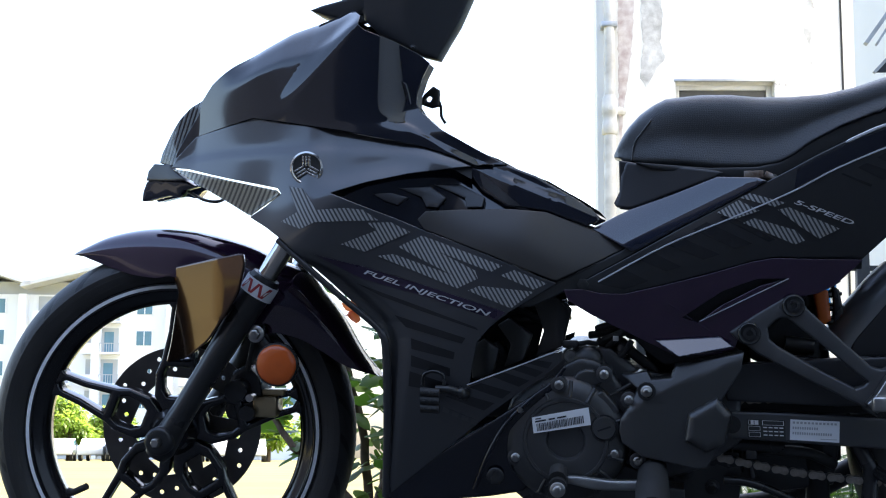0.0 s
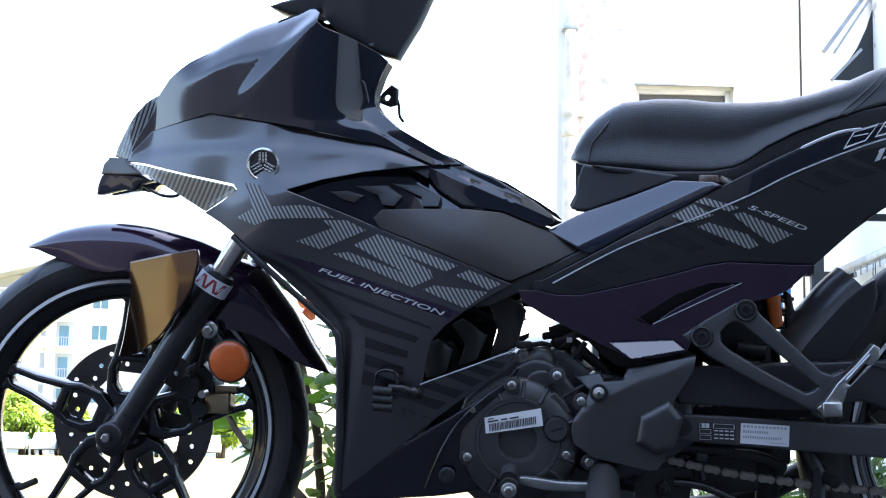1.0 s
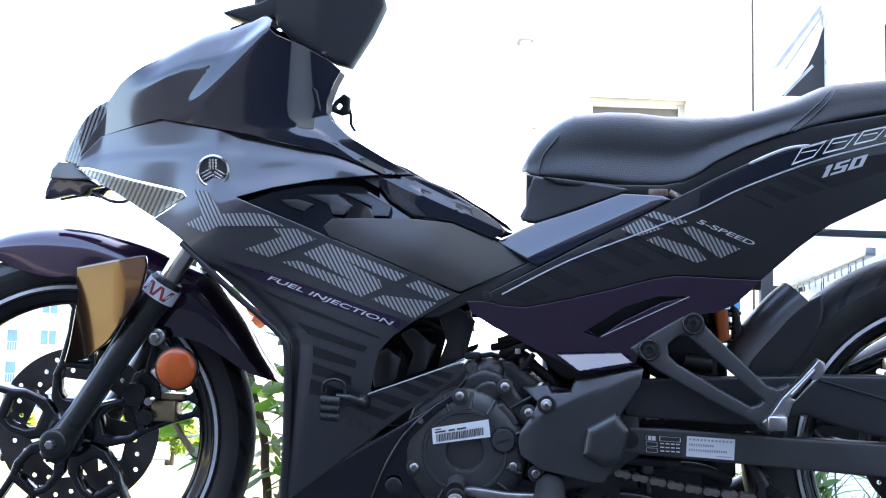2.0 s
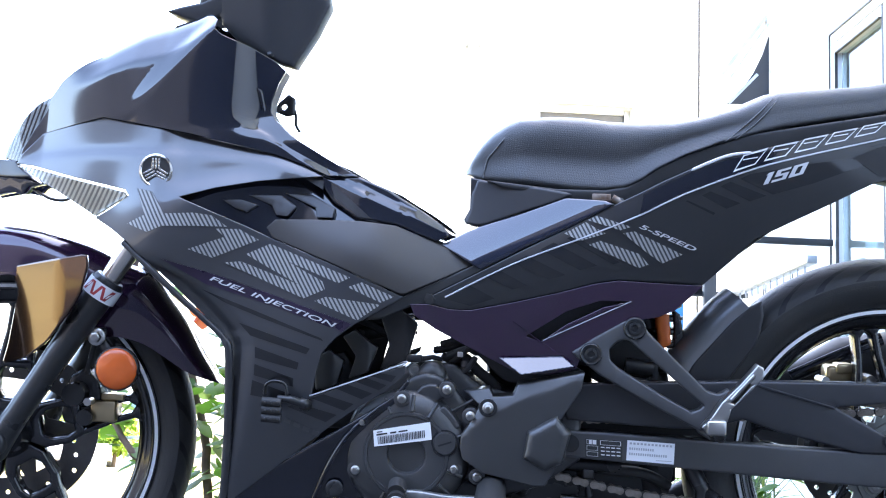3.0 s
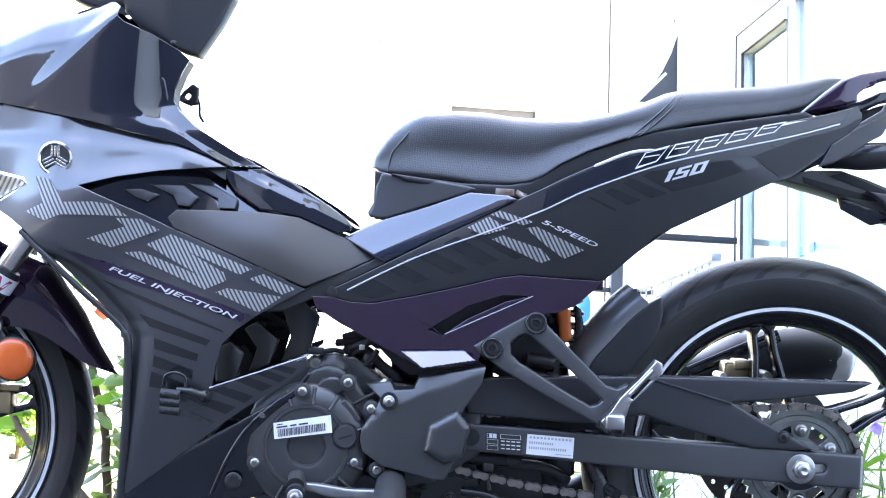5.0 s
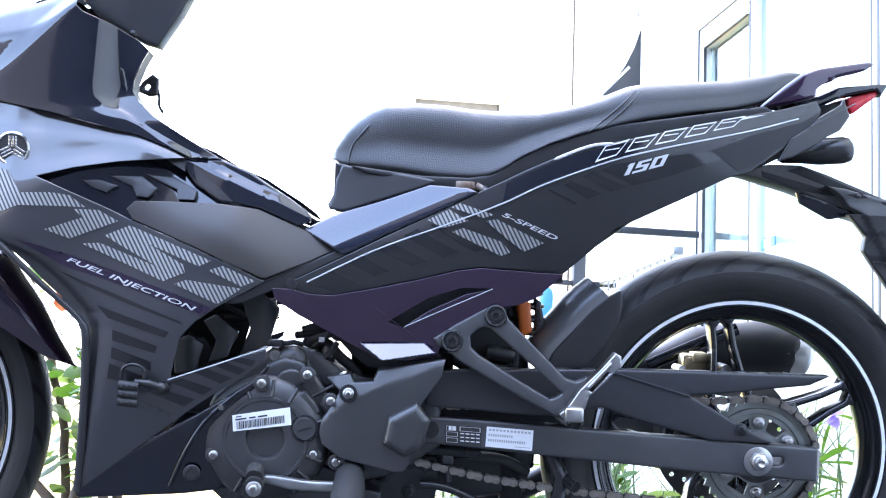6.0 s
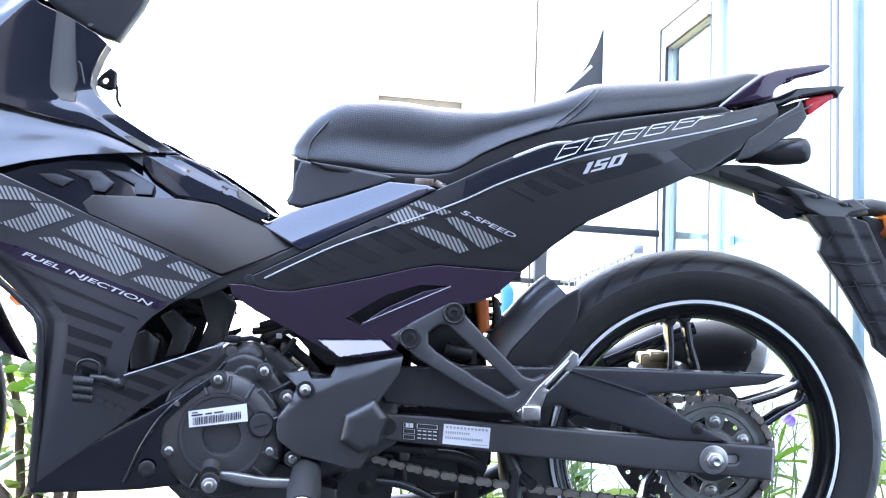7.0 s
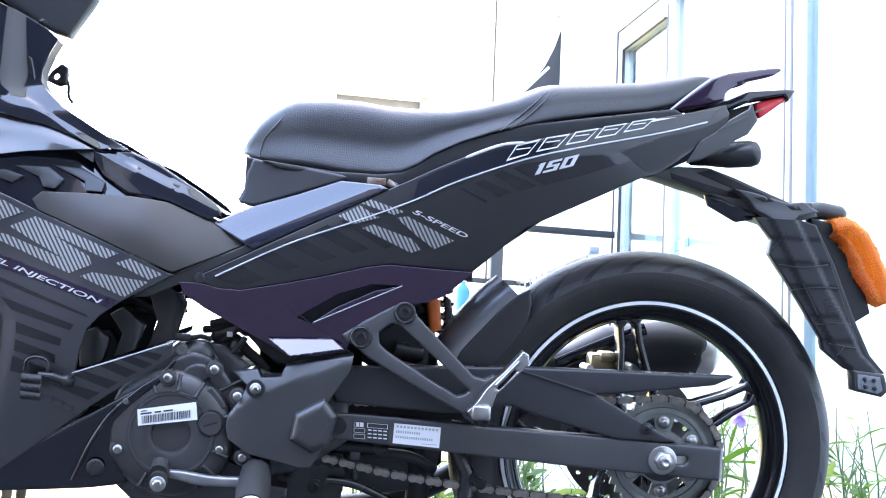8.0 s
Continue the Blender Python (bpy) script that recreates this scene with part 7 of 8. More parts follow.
M["pipe_paint"] = material("pipe_paint", (0.62, 0.60, 0.56), 0.6, var=0.25, scale=9, bump=0.2, bump_scale=80, color2=(0.74, 0.73, 0.70))
M["dark_room"] = material("dark_room", (0.020, 0.022, 0.028), 0.5)
M["grey_pane"] = material("grey_pane", (0.07, 0.07, 0.068), 0.4)
M["aluminium_white"] = material("aluminium_white", (0.66, 0.68, 0.70), 0.4, var=0.06)
M["aluminium_grey"] = material("aluminium_grey", (0.36, 0.42, 0.44), 0.4, metal=0.3, var=0.08)
M["dark_steel"] = material("dark_steel", (0.035, 0.037, 0.042), 0.5, var=0.2, scale=10)
M["galvanised"] = material("galvanised", (0.42, 0.44, 0.47), 0.4, metal=0.7, var=0.2, scale=14)
M["curtain"] = material("curtain", (0.76, 0.82, 0.83), 0.9, var=0.06)
M["blue_plastic"] = material("blue_plastic", (0.03, 0.22, 0.50), 0.4, var=0.1)
M["cable"] = material("cable", (0.02, 0.02, 0.02), 0.6)
g = material("window_glass", (0.82, 0.93, 0.95), 0.03, var=0.01, trans=1.0)
g.node_tree.nodes["Principled BSDF"].inputs["IOR"].default_value = 1.45
M["window_glass"] = g

north = structure("wall_north", in_house(walled(-0.10, 6.0, 0.0, 4.6, [(0.44, 1.12, 2.05, 2.832)], 0.0, 0.22)), "plaster", "white plaster wall with flaked and stained patches", "wall")
# window in the far wall: head, frame and panes set back in the reveal
win = structure("window_1", in_house(merge(brick((0.44, 0.10, 2.05), (0.48, 0.15, 2.832), 0.004), brick((1.08, 0.10, 2.05), (1.12, 0.15, 2.832), 0.004), brick((0.48, 0.10, 2.80), (1.08, 0.15, 2.832), 0.004), brick((0.48, 0.10, 2.05), (1.08, 0.15, 2.09), 0.004))), "aluminium_white", "small window in the white wall, dark inside", "window")
part("pane", in_house(brick((0.48, 0.122, 2.09), (1.08, 0.128, 2.80), 0.0)), "grey_pane", win)
part("window_head", in_house(brick((0.43, -0.012, 2.832), (1.13, 0.05, 2.850), 0.003)), "galvanised", win)
# flaked strips that stand a hair proud of the paint: bare plaster and pinkish brick by the corner
for name, pts, mat in (("flaked_strip", [(.045, 4.55), (.165, 4.55), (.160, 3.3), (.135, 3.0), (.105, 2.78), (.075, 2.60), (.060, 2.2), (.050, 2.2)], "pink_brick"),
                       ("flaked_patch", [(.20, 3.6), (.33, 3.6), (.36, 3.3), (.34, 3.12), (.37, 3.0), (.30, 2.90), (.24, 2.80), (.20, 2.86), (.22, 3.1)], "flaked"),
                       ("flaked_patch", [(1.345, 3.46), (1.385, 3.46), (1.40, 3.32), (1.415, 3.24), (1.385, 3.17), (1.37, 3.08), (1.355, 3.12), (1.33, 3.2), (1.36, 3.3)], "flaked"),
                       ("flaked_patch", [(1.36, 2.98), (1.385, 2.97), (1.37, 2.93), (1.35, 2.90)], "flaked")):
    ragged = [(x + noise.noise(Vector((x * 40, z * 40, 3))) * 0.012, z + noise.noise(Vector((x * 40, z * 40, 9))) * 0.012) for x, z in dense(pts, 0.03)]
    part(name, in_house(plate(ragged, -0.003, 0.004, 0.0, step=0.1)), mat, north)
cable = tagged(new("cable", finish(in_house(tube([(1.585, -0.012, 0.2), (1.588, -0.012, 2.4), (1.583, -0.012, 4.6)], 0.0075, 8)), "cable", "cable")), "thin black cable running down the white wall", "cable")
dp = thing("drain_pipe", "weathered pale drain pipe with a branch joint on the wall", "pipe")
part("upper_pipe", in_house(tube([(-.020, -.06, 2.55), (-.015, -.06, 4.6)], 0.036, 16)), "pipe_paint", dp)
part("lower_pipe", in_house(tube([(-.030, -.06, 0.0), (-.020, -.06, 2.50)], 0.043, 16)), "pipe_paint", dp)
part("collar", in_house(lathe([(0.044, 2.44), (0.055, 2.45), (0.055, 2.52), (0.048, 2.53), (0.048, 2.58), (0.054, 2.59), (0.054, 2.68), (0.045, 2.70), (0.036, 2.72)], 24, "z", at=(-.020, -.06, 0))), "pipe_paint", dp)
part("branch", in_house(merge(tube([(-.02, -.06, 2.60), (.05, -.04, 2.62), (.075, 0.0, 2.62)], 0.026, 14), lathe([(0.018, -0.12), (0.018, -0.10)], 14, at=(-.020, 0, 2.62)))), "pipe_paint", dp)
for z in (3.2, 1.4):
    part("bracket", in_house(brick((-.075, -.10, z), (.035, 0.0, z + 0.035), 0.003)), "galvanised", dp)

# the wing: its long face looks along -u, with glazed doors
WU = 1.09


def wing(bm):
    """From s towards the camera along the wing's face, d out of it and z up."""
    return moved(bm, HOUSE @ Matrix.Translation((WU, 0, 0)) @ Matrix.Rotation(radians(-90), 4, "Z"))


# in this frame x = s (towards the camera), y = depth into the wing, z = up
structure("wall_east", wing(walled(2.20, 18.0, 0.0, 7.5, [(4.11, 6.95, 0.05, 2.126)], 0.0, 0.25)), "plaster", "white wall of the wing with wide glazed doors", "wall")
structure("wall_end", wing(brick((2.20, 0.255, 0.0), (2.42, 5.0, 7.5), 0.0)), "plaster", "white end wall of the wing", "wall")
structure("roof_slab", wing(brick((2.1, -0.15, 7.505), (18.1, 5.0, 7.7), 0.02)), "concrete", "flat concrete roof of the wing", "roof")
structure("wall_back", wing(brick((2.43, 4.2, 0.0), (18.0, 4.4, 7.5), 0.0)), "plaster", "plain white back wall of the wing", "wall")
door = structure("door_1", wing(merge(brick((4.11, 0.004, 0.05), (4.16, 0.06, 2.126), 0.004), brick((4.16, 0.004, 2.078), (6.95, 0.06, 2.126), 0.004), brick((4.16, 0.004, 0.05), (6.95, 0.06, 0.09), 0.004))), "aluminium_white", "white aluminium frame of the glazed doors", "door")
for x0, x1, mat in ((4.16, 4.185, "aluminium_white"), (4.670, 4.692, "dark_steel"), (4.692, 4.755, "aluminium_white"), (5.712, 5.728, "dark_steel"), (5.728, 5.757, "aluminium_white"), (5.757, 5.778, "dark_steel"), (5.778, 5.87, "aluminium_grey"), (6.32, 6.36, "aluminium_white")):
    part("stile", wing(brick((x0, 0.008, 0.09), (x1, 0.055, 2.078), 0.003)), mat, door)
part("head_rail", wing(brick((4.185, 0.010, 2.025), (4.670, 0.05, 2.078), 0.003)), "aluminium_white", door)
for x0, x1 in ((4.188, 4.670), (4.755, 5.712), (5.87, 6.32)):
    p = part("pane", wing(brick((x0, 0.028, 0.09), (x1, 0.034, 2.025 if x0 < 4.2 else 2.078), 0.0)), "window_glass", door)
    p.visible_shadow = False
for a, c in (((4.110, 0.05), (4.1165, 2.126)), ((4.1165, 2.119), (6.95, 2.126)), ((4.183, 0.09), (4.188, 2.025)), ((4.188, 2.024), (4.67, 2.030))):
    part("gasket", wing(brick((a[0], -0.003, a[1]), (c[0], 0.003 if a[0] < 4.17 and a[1] > 2.1 or a[0] == 4.110 else 0.0095, c[1]), 0.0)), "grey_pane", door)
part("curtain", wing(brick((4.20, 0.12, 0.09), (4.33, 0.14, 2.11), 0.0)), "curtain", door)
part("curtain", wing(brick((4.42, 0.12, 0.09), (6.90, 0.14, 2.11), 0.0)), "wall_paint", door)
part("door_label", wing(merge(brick((4.772, 0.022, 1.088), (4.806, 0.026, 1.122), 0.0))), "blue_plastic", door)
part("door_label", wing(merge(brick((4.866, 0.022, 1.088), (4.905, 0.026, 1.122), 0.0))), "blue_plastic", door)
part("door_label", wing(merge(brick((4.806, 0.022, 1.088), (4.866, 0.026, 1.122), 0.0))), "curtain", door)
structure("floor", wing(brick((2.43, 0.26, -0.05), (18.0, 4.19, 0.04), 0.0)), "concrete", "pale floor inside the wing", "floor")

# a top-hung window that stands open on the wing's far corner: two sashes seen from the side
sash = thing("open_window", "top-hung aluminium window standing open over a dark gap", "window")
def slab(a, b, thick, s0, s1):
    """A sash from a = (out, z) at its hinge to b at its lower edge, from s0 to s1 along the wall."""
    d = Vector((b[0] - a[0], 0, b[1] - a[1])).normalized()
    n = Vector((d.z, 0, -d.x)) * thick
    bm = bmesh.new()
    quad = [Vector((a[0], 0, a[1])), Vector((b[0], 0, b[1])), Vector((b[0], 0, b[1])) + n, Vector((a[0], 0, a[1])) + n]
    f0 = [bm.verts.new((s0, -q.x, q.z)) for q in quad]
    f1 = [bm.verts.new((s1, -q.x, q.z)) for q in quad]
    bm.faces.new(f0), bm.faces.new(f1[::-1])
    for k in range(4):
        bm.faces.new([f0[k], f0[(k + 1) % 4], f1[(k + 1) % 4], f1[k]])
    return wing(bm)


HINGE, TIP = (0.005, 2.49), (0.225, 2.185)
part("hood_edge", slab(HINGE, TIP, 0.018, 3.20, 3.24), "galvanised", sash)
part("hood_edge", slab((0.005, 2.44), (0.185, 2.165), 0.010, 3.25, 3.27), "galvanised", sash)
# a dark sheet stands in for the unlit opening under the hood
part("gap_dark_sheet", wing(moved(plate([(0.0, 2.37), (0.030, 2.28), (0.075, 2.185), (0.125, 2.11), (0.20, 2.03), (0.0, 2.03)], 0.0, 0.012, 0.0), Matrix.Translation((3.262, 0, 0)) @ Matrix.Rotation(radians(-90), 4, "Z"))), "dark_room", sash)
part("stay", slab((0.060, 2.185), (0.20, 2.035), 0.014, 3.25, 3.275), "galvanised", sash)

# a dark steel rack and a handrail beside the doors
rack = thing("steel_rack", "dark steel rack with clips beside the glazed doors", "rack")
part("bar", wing(brick((4.14, -1.30, 1.220), (4.165, -0.005, 1.248), 0.003)), "dark_steel", rack)
part("bar", wing(brick((2.98, -1.30, 1.140), (3.0, -0.02, 1.165), 0.003)), "dark_steel", rack)
for d in (0.21, 1.25):
    part("post", wing(brick((2.97, -d - 0.03, 0.0), (3.02, -d + 0.03, 1.75), 0.004)), "dark_steel", rack)
part("post", wing(brick((4.13, -1.30, 0.0), (4.17, -1.255, 1.248), 0.004)), "dark_steel", rack)
rail = thing("clip_rail", "galvanised rail with small hanging clips along the wall", "rail")
part("rail_bar", wing(brick((2.9, -0.105, 1.150), (4.13, -0.060, 1.185), 0.004)), "galvanised", rail)
for k in range(12):
    s0 = 3.0 + 0.095 * k
    part("clip", wing(tube([(s0, -0.085, 1.15), (s0 + 0.006, -0.088, 1.135), (s0, -0.084, 1.115)], 0.004, 6)), "galvanised", rail)
    if k % 4 == 1:
        part("clip_wire", wing(tube(curve_through([(s0, -0.085, 1.14), (s0 + 0.01, -0.09, 1.09), (s0 + 0.02, -0.085, 1.06), (s0 + 0.03, -0.085, 1.14)]), 0.0022, 6)), "cable", rail)
box = thing("meter_box", "pale grey meter box with a looped wire on the wall", "box")
part("body", in_house(brick((1.75, -0.14, 1.50), (1.98, -0.002, 1.95), 0.01)), "aluminium_white", box)
part("wire", in_house(tube(curve_through([(1.74, -0.15, 1.9), (1.80, -0.16, 1.86), (1.86, -0.16, 1.72), (1.97, -0.15, 1.66)]), 0.008, 8)), "cable", box)
bottle = thing("blue_bottle", "blue plastic bottle hung on the rack", "bottle")
part("body", wing(lathe([(0.001, 0.955), (0.03, 0.957), (0.034, 0.975), (0.034, 1.09), (0.028, 1.11), (0.012, 1.125), (0.012, 1.15), (0.001, 1.15)], 18, "z", at=(3.0, -0.37, 0))), "blue_plastic", bottle)
part("cap", wing(lathe([(0.014, 1.14), (0.014, 1.165), (0.001, 1.166)], 14, "z", at=(3.0, -0.37, 0))), "curtain", bottle)

# ---- far away over the field: an apartment block, trees and parked cars ----
M["far_white"] = material("far_white", (0.86, 0.88, 0.92), 0.8, var=0.04, scale=0.1)
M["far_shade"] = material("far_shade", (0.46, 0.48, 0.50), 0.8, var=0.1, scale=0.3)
M["far_glass"] = material("far_glass", (0.10, 0.22, 0.30), 0.15, var=0.2, scale=0.5)
M["roof_sheet"] = material("roof_sheet", (0.62, 0.63, 0.64), 0.6, var=0.1, scale=0.4)
block = thing("apartment_block", "white apartment block with recessed balconies beyond the field", "building", at=(-56, 150, 0), turn=(0, 0, 12))
part("wall", brick((-26, 0, 0), (22, 14, 17.5), 0.0), "far_white", block)
for k in range(5):
    z = 1.2 + 3.35 * k
    for j in range(9):
        x = -24.5 + 5.2 * j
        if j % 3 == 2:
            w = part("window", brick((x + 0.4, -0.08, z + 0.9), (x + 2.0, -0.02, z + 2.4), 0.0), "far_glass", block)
            part("window_frame", merge(brick((x + 0.3, -0.16, z + 0.8), (x + 0.4, 0, z + 2.5), 0), brick((x + 2.0, -0.16, z + 0.8), (x + 2.1, 0, z + 2.5), 0), brick((x + 1.15, -0.12, z + 0.9), (x + 1.25, 0, z + 2.4), 0)), "far_white", w)
        else:
            b = part("balcony", brick((x, -1.5, z - 0.15), (x + 4.0, -0.02, z + 0.05), 0.0), "far_white", block)
            # flat panel whose darker grey carries the shade of a balcony recess
            part("recess_shade", brick((x + 0.3, -0.06, z + 0.1), (x + 3.7, -0.01, z + 2.7), 0.0), "far_shade", b)
            part("parapet", brick((x, -1.5, z + 0.05), (x + 1.8, -1.4, z + 1.0), 0.0), "far_white", b)
            part("railing", merge(*[brick((x + 1.9 + 0.25 * i, -1.48, z + 0.05), (x + 1.95 + 0.25 * i, -1.43, z + 1.0), 0) for i in range(9)], brick((x + 1.8, -1.5, z + 0.95), (x + 4.0, -1.42, z + 1.02), 0)), "far_shade", b)
            part("door", brick((x + 2.2, -0.10, z + 0.1), (x + 3.2, -0.05, z + 2.3), 0.0), "far_glass", b)
for j in range(7):
    part("pier", brick((-26 + 7.8 * j, -1.7, 0), (-25.2 + 7.8 * j, -0.02, 17.4), 0.0), "far_white", block)
def gable(x0, x1, z, rise):
    bm = bmesh.new()
    pts = [(x0 - 1, -3, z), ((x0 + x1) / 2, -3, z + rise), (x1 + 1, -3, z)]
    a = [bm.verts.new(p) for p in pts]
    b = [bm.verts.new((p[0], 15, p[2])) for p in pts]
    c = [bm.verts.new((p[0], p[1], p[2] - 0.4)) for p in pts]
    d = [bm.verts.new((p[0], 15, p[2] - 0.4)) for p in pts]
    for k in (0, 1):
        bm.faces.new([a[k], a[k + 1], b[k + 1], b[k]]), bm.faces.new([c[k], c[k + 1], d[k + 1], d[k]]), bm.faces.new([a[k], a[k + 1], c[k + 1], c[k]])
    return bm
part("roof", gable(-26, -10, 18.6, 2.8), "roof_sheet", block)
part("roof", gable(-9, 22, 18.4, 4.2), "roof_sheet", block)
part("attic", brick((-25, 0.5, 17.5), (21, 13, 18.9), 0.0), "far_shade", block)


def leaf_blade(bm, at, way, length, width, droop=0.2, rng=random):
    """A small folded leaf: six corners, bent along its midrib."""
    d = way.normalized()
    s = d.cross(Vector((0, 0, 1)))
    s = s.normalized() if s.length > 1e-3 else Vector((1, 0, 0))
    s = (s + Vector((rng.uniform(-.6, .6), rng.uniform(-.6, .6), rng.uniform(-.6, .6)))).normalized()
    n = d.cross(s).normalized()
    rows = []
    for k, (t, w) in enumerate(((0, .08), (.25, .8), (.55, 1.0), (.8, .62), (1, .03))):
        c = at + d * length * t - Vector((0, 0, 1)) * droop * length * t * t
        rows.append([bm.verts.new(c - s * width * w / 2 + n * width * 0.10 * w), bm.verts.new(c), bm.verts.new(c + s * width * w / 2 + n * width * 0.10 * w)])
    for r0, r1 in zip(rows, rows[1:]):
        for j in (0, 1):
            bm.faces.new([r0[j], r0[j + 1], r1[j + 1], r1[j]])


M["leaf"] = leaf_material("leaf", (0.035, 0.085, 0.018), (0.085, 0.17, 0.03))
M["leaf_pale"] = leaf_material("leaf_pale", (0.08, 0.12, 0.045), (0.16, 0.21, 0.09), 0.4)
M["leaf_far"] = leaf_material("leaf_far", (0.09, 0.14, 0.03), (0.18, 0.25, 0.06), 0.6)
M["bark"] = material("bark", (0.13, 0.09, 0.06), 0.9, var=0.35, scale=40, bump=0.6, bump_scale=180)
M["stem_green"] = material("stem_green", (0.08, 0.13, 0.04), 0.6, var=0.3, scale=30)
M["petal_red"] = leaf_material("petal_red", (0.55, 0.06, 0.03), (0.70, 0.14, 0.08), 0.4)
M["petal_violet"] = leaf_material("petal_violet", (0.20, 0.12, 0.55), (0.34, 0.24, 0.70), 0.4)


def make_tree(at, height, spread, seed):
    rng = random.Random(seed)
    tree = thing("tree", "round leafy green tree at the edge of the car park", "tree", at=at, group="trees across the field")
    limbs = [tube([(0, 0, 0), (0.05, 0, height * .25), (0, 0.05, height * .5)], [0.16, 0.12, 0.08], 8)]
    for k in range(7):
        a = rng.uniform(0, 6.3)
        limbs.append(tube([(0, 0, height * rng.uniform(.2, .4)), (spread * .3 * math.cos(a), spread * .3 * math.sin(a), height * .6), (spread * .6 * math.cos(a), spread * .6 * math.sin(a), height * .75)], [0.07, 0.05, 0.02], 6))
    part("trunk", merge(*limbs), "bark", tree)
    bm = bmesh.new()
    for k in range(26):
        a, r, z = rng.uniform(0, 6.3), spread * math.sqrt(rng.random()), height * rng.uniform(.38, .95)
        r *= math.sin(math.pi * min(1, max(.12, (z / height - .22) / .8))) ** .6
        c = Vector((r * math.cos(a), r * math.sin(a), z))
        for j in range(110):
            v = Vector((rng.gauss(0, 1), rng.gauss(0, 1), rng.gauss(0, .8))).normalized()
            p = c + v * spread * 0.30 * rng.uniform(.5, 1.1)
            leaf_blade(bm, p, v + Vector((0, 0, rng.uniform(-.6, .3))), 0.30, 0.18, 0.3, rng)
    part("crown", bm, "leaf_far", tree)
    return tree


for k, (x, y, h, w) in enumerate(((-37.6, 92, 4.2, 1.9), (-35.6, 95, 3.5, 1.5), (-24.0, 92, 3.4, 1.6), (-21.6, 95, 3.0, 1.4), (-43, 100, 4.6, 2.0), (-29.5, 98, 3.8, 1.7))):
    make_tree((x, y, -0.02), h, w, 20 + k)
for k, (c, l) in enumerate((((0.55, 0.03, 0.02), "red"), ((0.72, 0.73, 0.74), "white"), ((0.70, 0.71, 0.72), "white"), ((0.05, 0.06, 0.08), "dark blue"), ((0.72, 0.72, 0.72), "white"), ((0.35, 0.36, 0.38), "silver"), ((0.70, 0.70, 0.70), "white"), ((0.72, 0.72, 0.72), "white"))):
    M["car_%d" % k] = material("car_paint", c, 0.25, coat=0.5, var=0.05)
    car = thing("parked_car", "small %s hatchback parked across the field" % l, "car", at=(-39.4 + 2.12 * k, 89.5 + 0.6 * (k % 3), -0.02), turn=(0, 0, 100 + 7 * (k % 2)), group="cars parked across the field")
    bm = plate([(-2.0, .35), (-2.05, .75), (-1.9, .95), (-1.2, 1.02), (-.6, 1.45), (.9, 1.48), (1.7, 1.0), (2.0, .9), (2.05, .4)], -0.82, 1.64, 0.08, soft=0.15, step=0.4)
    part("body", bm, "car_%d" % k, car)
    part("side_window", plate([(-1.05, 1.02), (-.55, 1.36), (.85, 1.38), (1.45, 1.02)], -0.835, 1.67, 0.02, step=0.5), "far_glass", car)
    for x in (-1.25, 1.25):
        for y in (-0.74, 0.74):
            w = part("wheel", lathe([(0.18, -0.1), (0.3, -0.1), (0.31, 0), (0.3, 0.1), (0.18, 0.1)], 20, at=(x, y, 0.31)), "rubber", car)
            part("rim", lathe([(0.01, -0.105), (0.18, -0.1), (0.18, 0.1), (0.01, 0.105)], 14, at=(x, y, 0.31)), "alu", w)

# ---- plants close behind the bike ----
hib = thing("hibiscus_bush", "hibiscus bush with broad green leaves and a red flower", "shrub")
rng = random.Random(11)
stems = [[(.215, .62, 0), (.200, .60, .22), (.225, .58, .42), (.190, .56, .62)], [(.235, .56, 0), (.245, .55, .20), (.235, .56, .36), (.270, .55, .55)], [(.20, .52, 0), (.180, .54, .12), (.225, .55, .24), (.250, .53, .32)],
         [(.20, .6, .10), (.10, .6, .20), (.02, .6, .27), (-.05, .62, .36)], [(.16, .66, 0), (.15, .66, .25), (.10, .66, .45), (.06, .64, .58)], [(.26, .62, 0), (.27, .62, .3), (.30, .62, .5)], [(.05, .62, .25), (.10, .61, .33), (.09, .61, .40)]]
for s in stems:
    pts = curve_through(s, 6)
    pts = [p + Vector((rng.uniform(-.004, .004), rng.uniform(-.004, .004), 0)) for p in pts]
    part("stem", tube(pts, [0.011 - 0.006 * i / len(pts) for i in range(len(pts))], 9), "bark", hib)
for k in range(240):
    s = rng.choice(stems)
    p = curve_through(s, 6)
    q = rng.choice(p[5:]) + Vector((rng.uniform(-.03, .03), rng.uniform(-.03, .05), rng.uniform(-.02, .03)))
    bm = bmesh.new()
    L = rng.uniform(.035, .065)
    leaf_blade(bm, q, Vector((rng.uniform(-1, 1), rng.uniform(-1, .6), rng.uniform(-.3, .8))), L, L * rng.uniform(.55, .75), .35, rng)
    part("leaf", bm, rng.choice(("leaf", "leaf", "leaf_pale")), hib, sharp=180)
for k in range(70):
    q = Vector((rng.uniform(.17, .30), rng.uniform(.50, .62), rng.uniform(.36, .62)))
    bm = bmesh.new()
    L = rng.uniform(.035, .06)
    leaf_blade(bm, q, Vector((rng.uniform(-1, 1), rng.uniform(-1, .3), rng.uniform(-.5, .6))), L, L * rng.uniform(.55, .75), .35, rng)
    part("leaf", bm, rng.choice(("leaf", "leaf_pale")), hib, sharp=180)
bm = bmesh.new()
for k in range(5):
    a = 2 * math.pi * k / 5
    leaf_blade(bm, Vector((.158, .47, .530)), Vector((math.cos(a), -.5, math.sin(a))), .028, .027, .1, rng)
part("flower", bm, "petal_red", hib, "red hibiscus flower", sharp=180)

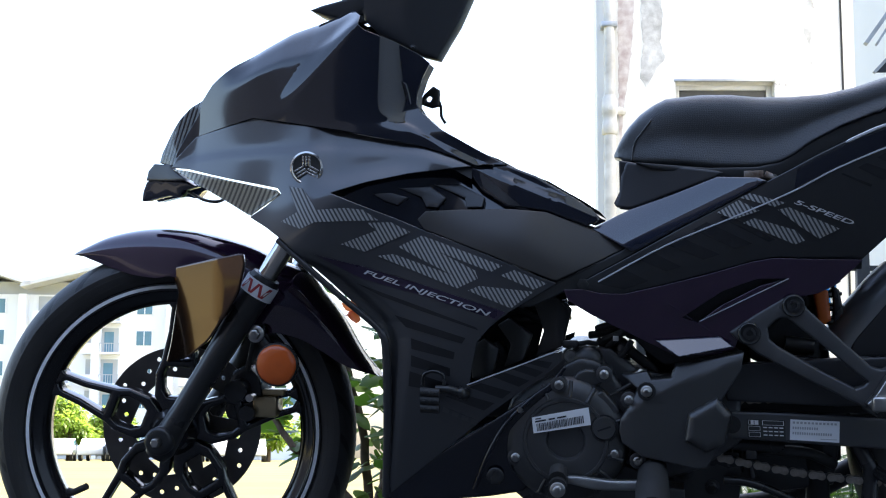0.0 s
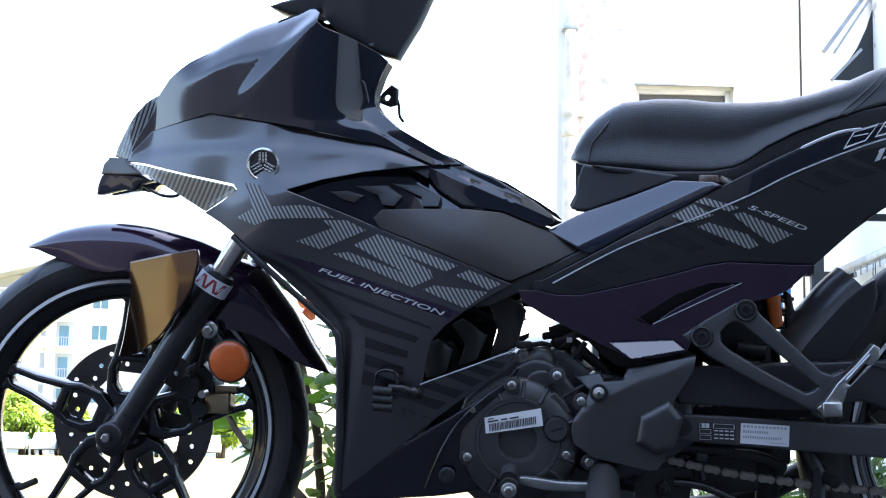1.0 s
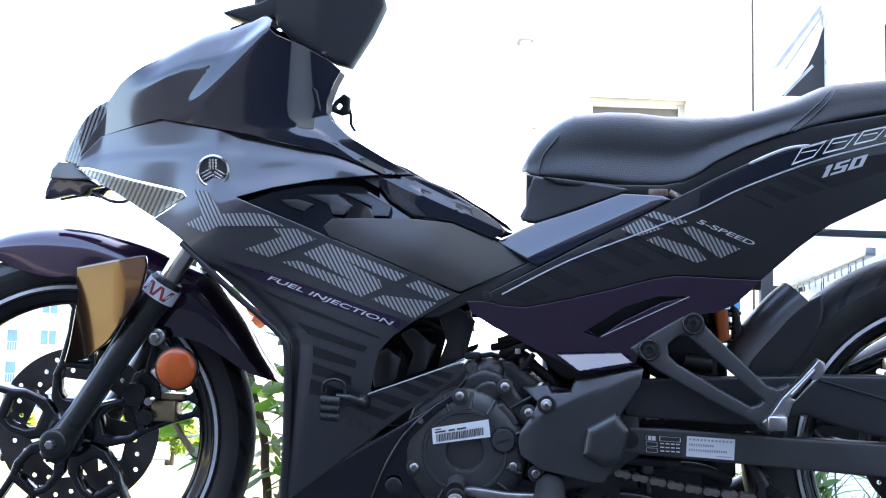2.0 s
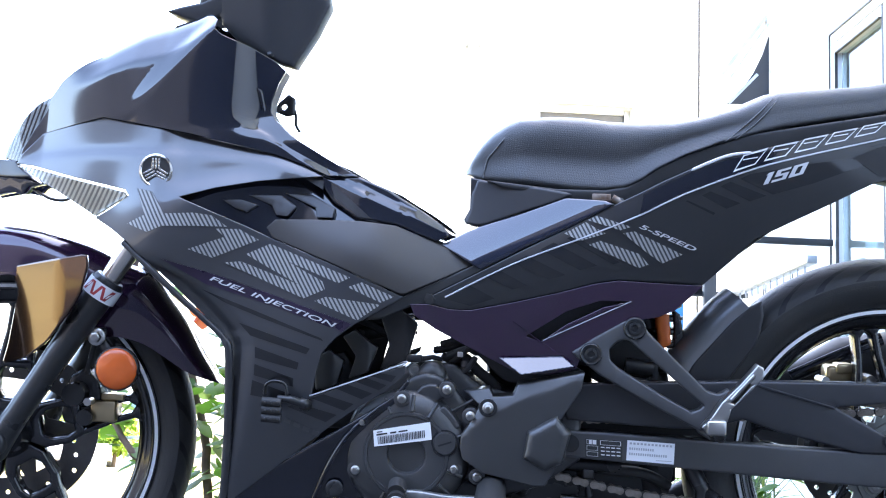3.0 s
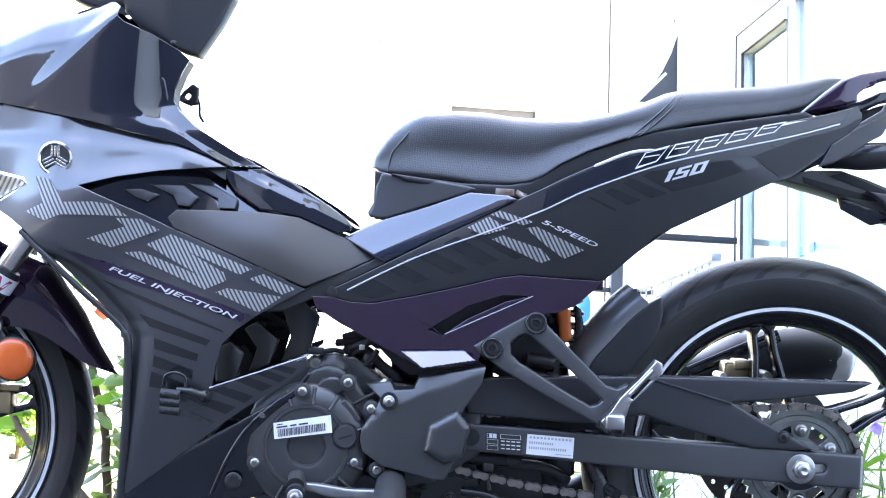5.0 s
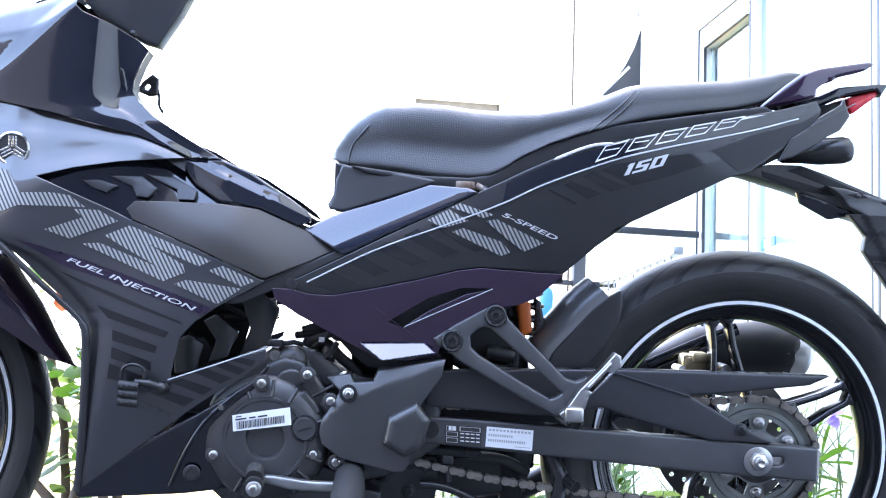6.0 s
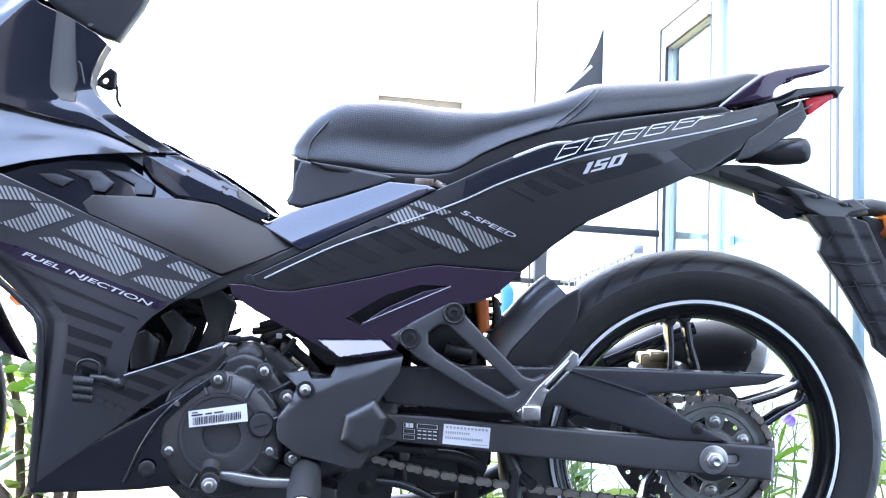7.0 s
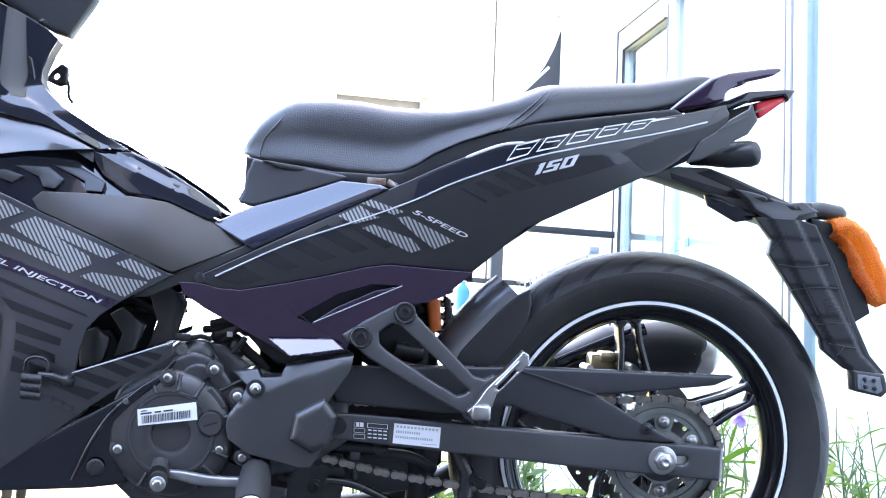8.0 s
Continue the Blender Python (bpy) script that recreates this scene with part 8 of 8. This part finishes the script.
def make_reed(x, y, h, seed, flower=None):
    rng = random.Random(seed)
    plant = thing("reed_plant", "thin-stemmed garden plant with long narrow leaves", "plant", at=(x, y, 0), group="plants behind the rear wheel")
    lean = Vector((rng.uniform(-.15, .15), rng.uniform(-.1, .1), 1))
    pts = [Vector((0, 0, 0)) + lean * h * t + Vector((rng.uniform(-.01, .01), 0, 0)) for t in (0, .3, .6, .8, 1)]
    part("stem", tube(curve_through(pts, 4), [0.0035 - 0.0024 * i / 16 for i in range(17)], 6), "stem_green", plant)
    for k in range(rng.randint(6, 11)):
        t = rng.uniform(.15, .95)
        q = lean * h * t
        w = Vector((rng.uniform(-1, 1), rng.uniform(-.7, .7), rng.uniform(.1, .8)))
        bm = bmesh.new()
        leaf_blade(bm, q, w, rng.uniform(.07, .15), rng.uniform(.009, .019), .35, rng)
        part("leaf", bm, rng.choice(("leaf", "leaf_pale")), plant, sharp=180)
    for k in range(2):
        q = lean * h * rng.uniform(.5, .9)
        part("twig", tube([q, q + Vector((rng.uniform(-.08, .08), rng.uniform(-.04, .04), rng.uniform(.05, .1)))], [0.0016, 0.0006], 5), "stem_green", plant)
    if flower:
        bm = bmesh.new()
        for k in range(5):
            a = 2 * math.pi * k / 5
            leaf_blade(bm, Vector(flower), Vector((math.cos(a), -.6, math.sin(a) * .8 - .3)), .026, .026, .15, rng)
        part("flower", bm, "petal_violet", plant, "violet trumpet flower", sharp=180)
    return plant
rng = random.Random(5)
for k in range(64):
    x = rng.uniform(1.45, 2.35)
    make_reed(x, rng.uniform(.55, 1.1), rng.uniform(.26, .46), 100 + k, None)
make_reed(1.63, .62, .38, 301, (.01, -.02, .375))
for k in range(62):
    make_reed(rng.uniform(.90, 1.55), rng.uniform(.55, 1.1), rng.uniform(.20, .37), 200 + k)
# loose grass of the planting strip
bm = bmesh.new()
rng = random.Random(8)
for k in range(14000):
    x, y = rng.uniform(-2.5, 2.45), 0.52 + 2.6 * rng.random() ** 1.6
    h = rng.uniform(.10, .27) * (1.0 if x > .8 else .4)
    d = Vector((rng.uniform(-.4, .4), rng.uniform(-.4, .4), 1)) * h
    s = Vector((rng.uniform(-1, 1), rng.uniform(-1, 1), 0)).normalized() * rng.uniform(.002, .004)
    o = Vector((x, y, -.02))
    v = [bm.verts.new(q) for q in (o - s, o + s, o + d * .6 + s * .7, o + d * .6 - s * .7, o + d + Vector((d.x, d.y, -.01)) * .8)]
    bm.faces.new([v[0], v[1], v[2], v[3]]), bm.faces.new([v[3], v[2], v[4]])
lawn = new("grass_blades", finish(bm, "grass_blades", "leaf_pale", 180))
tagged(lawn, "loose green grass behind the kerb", "grass", kind="stuff")
pot = thing("flower_pot", "terracotta flower pot behind the engine", "pot", at=(.60, .62, 0.0))
part("body", lathe([(0.001, 0.0), (0.07, 0.0), (0.095, 0.10), (0.112, 0.10), (0.115, 0.135), (0.100, 0.135), (0.092, 0.11), (0.001, 0.11)], 36, "z"), "terracotta", pot)
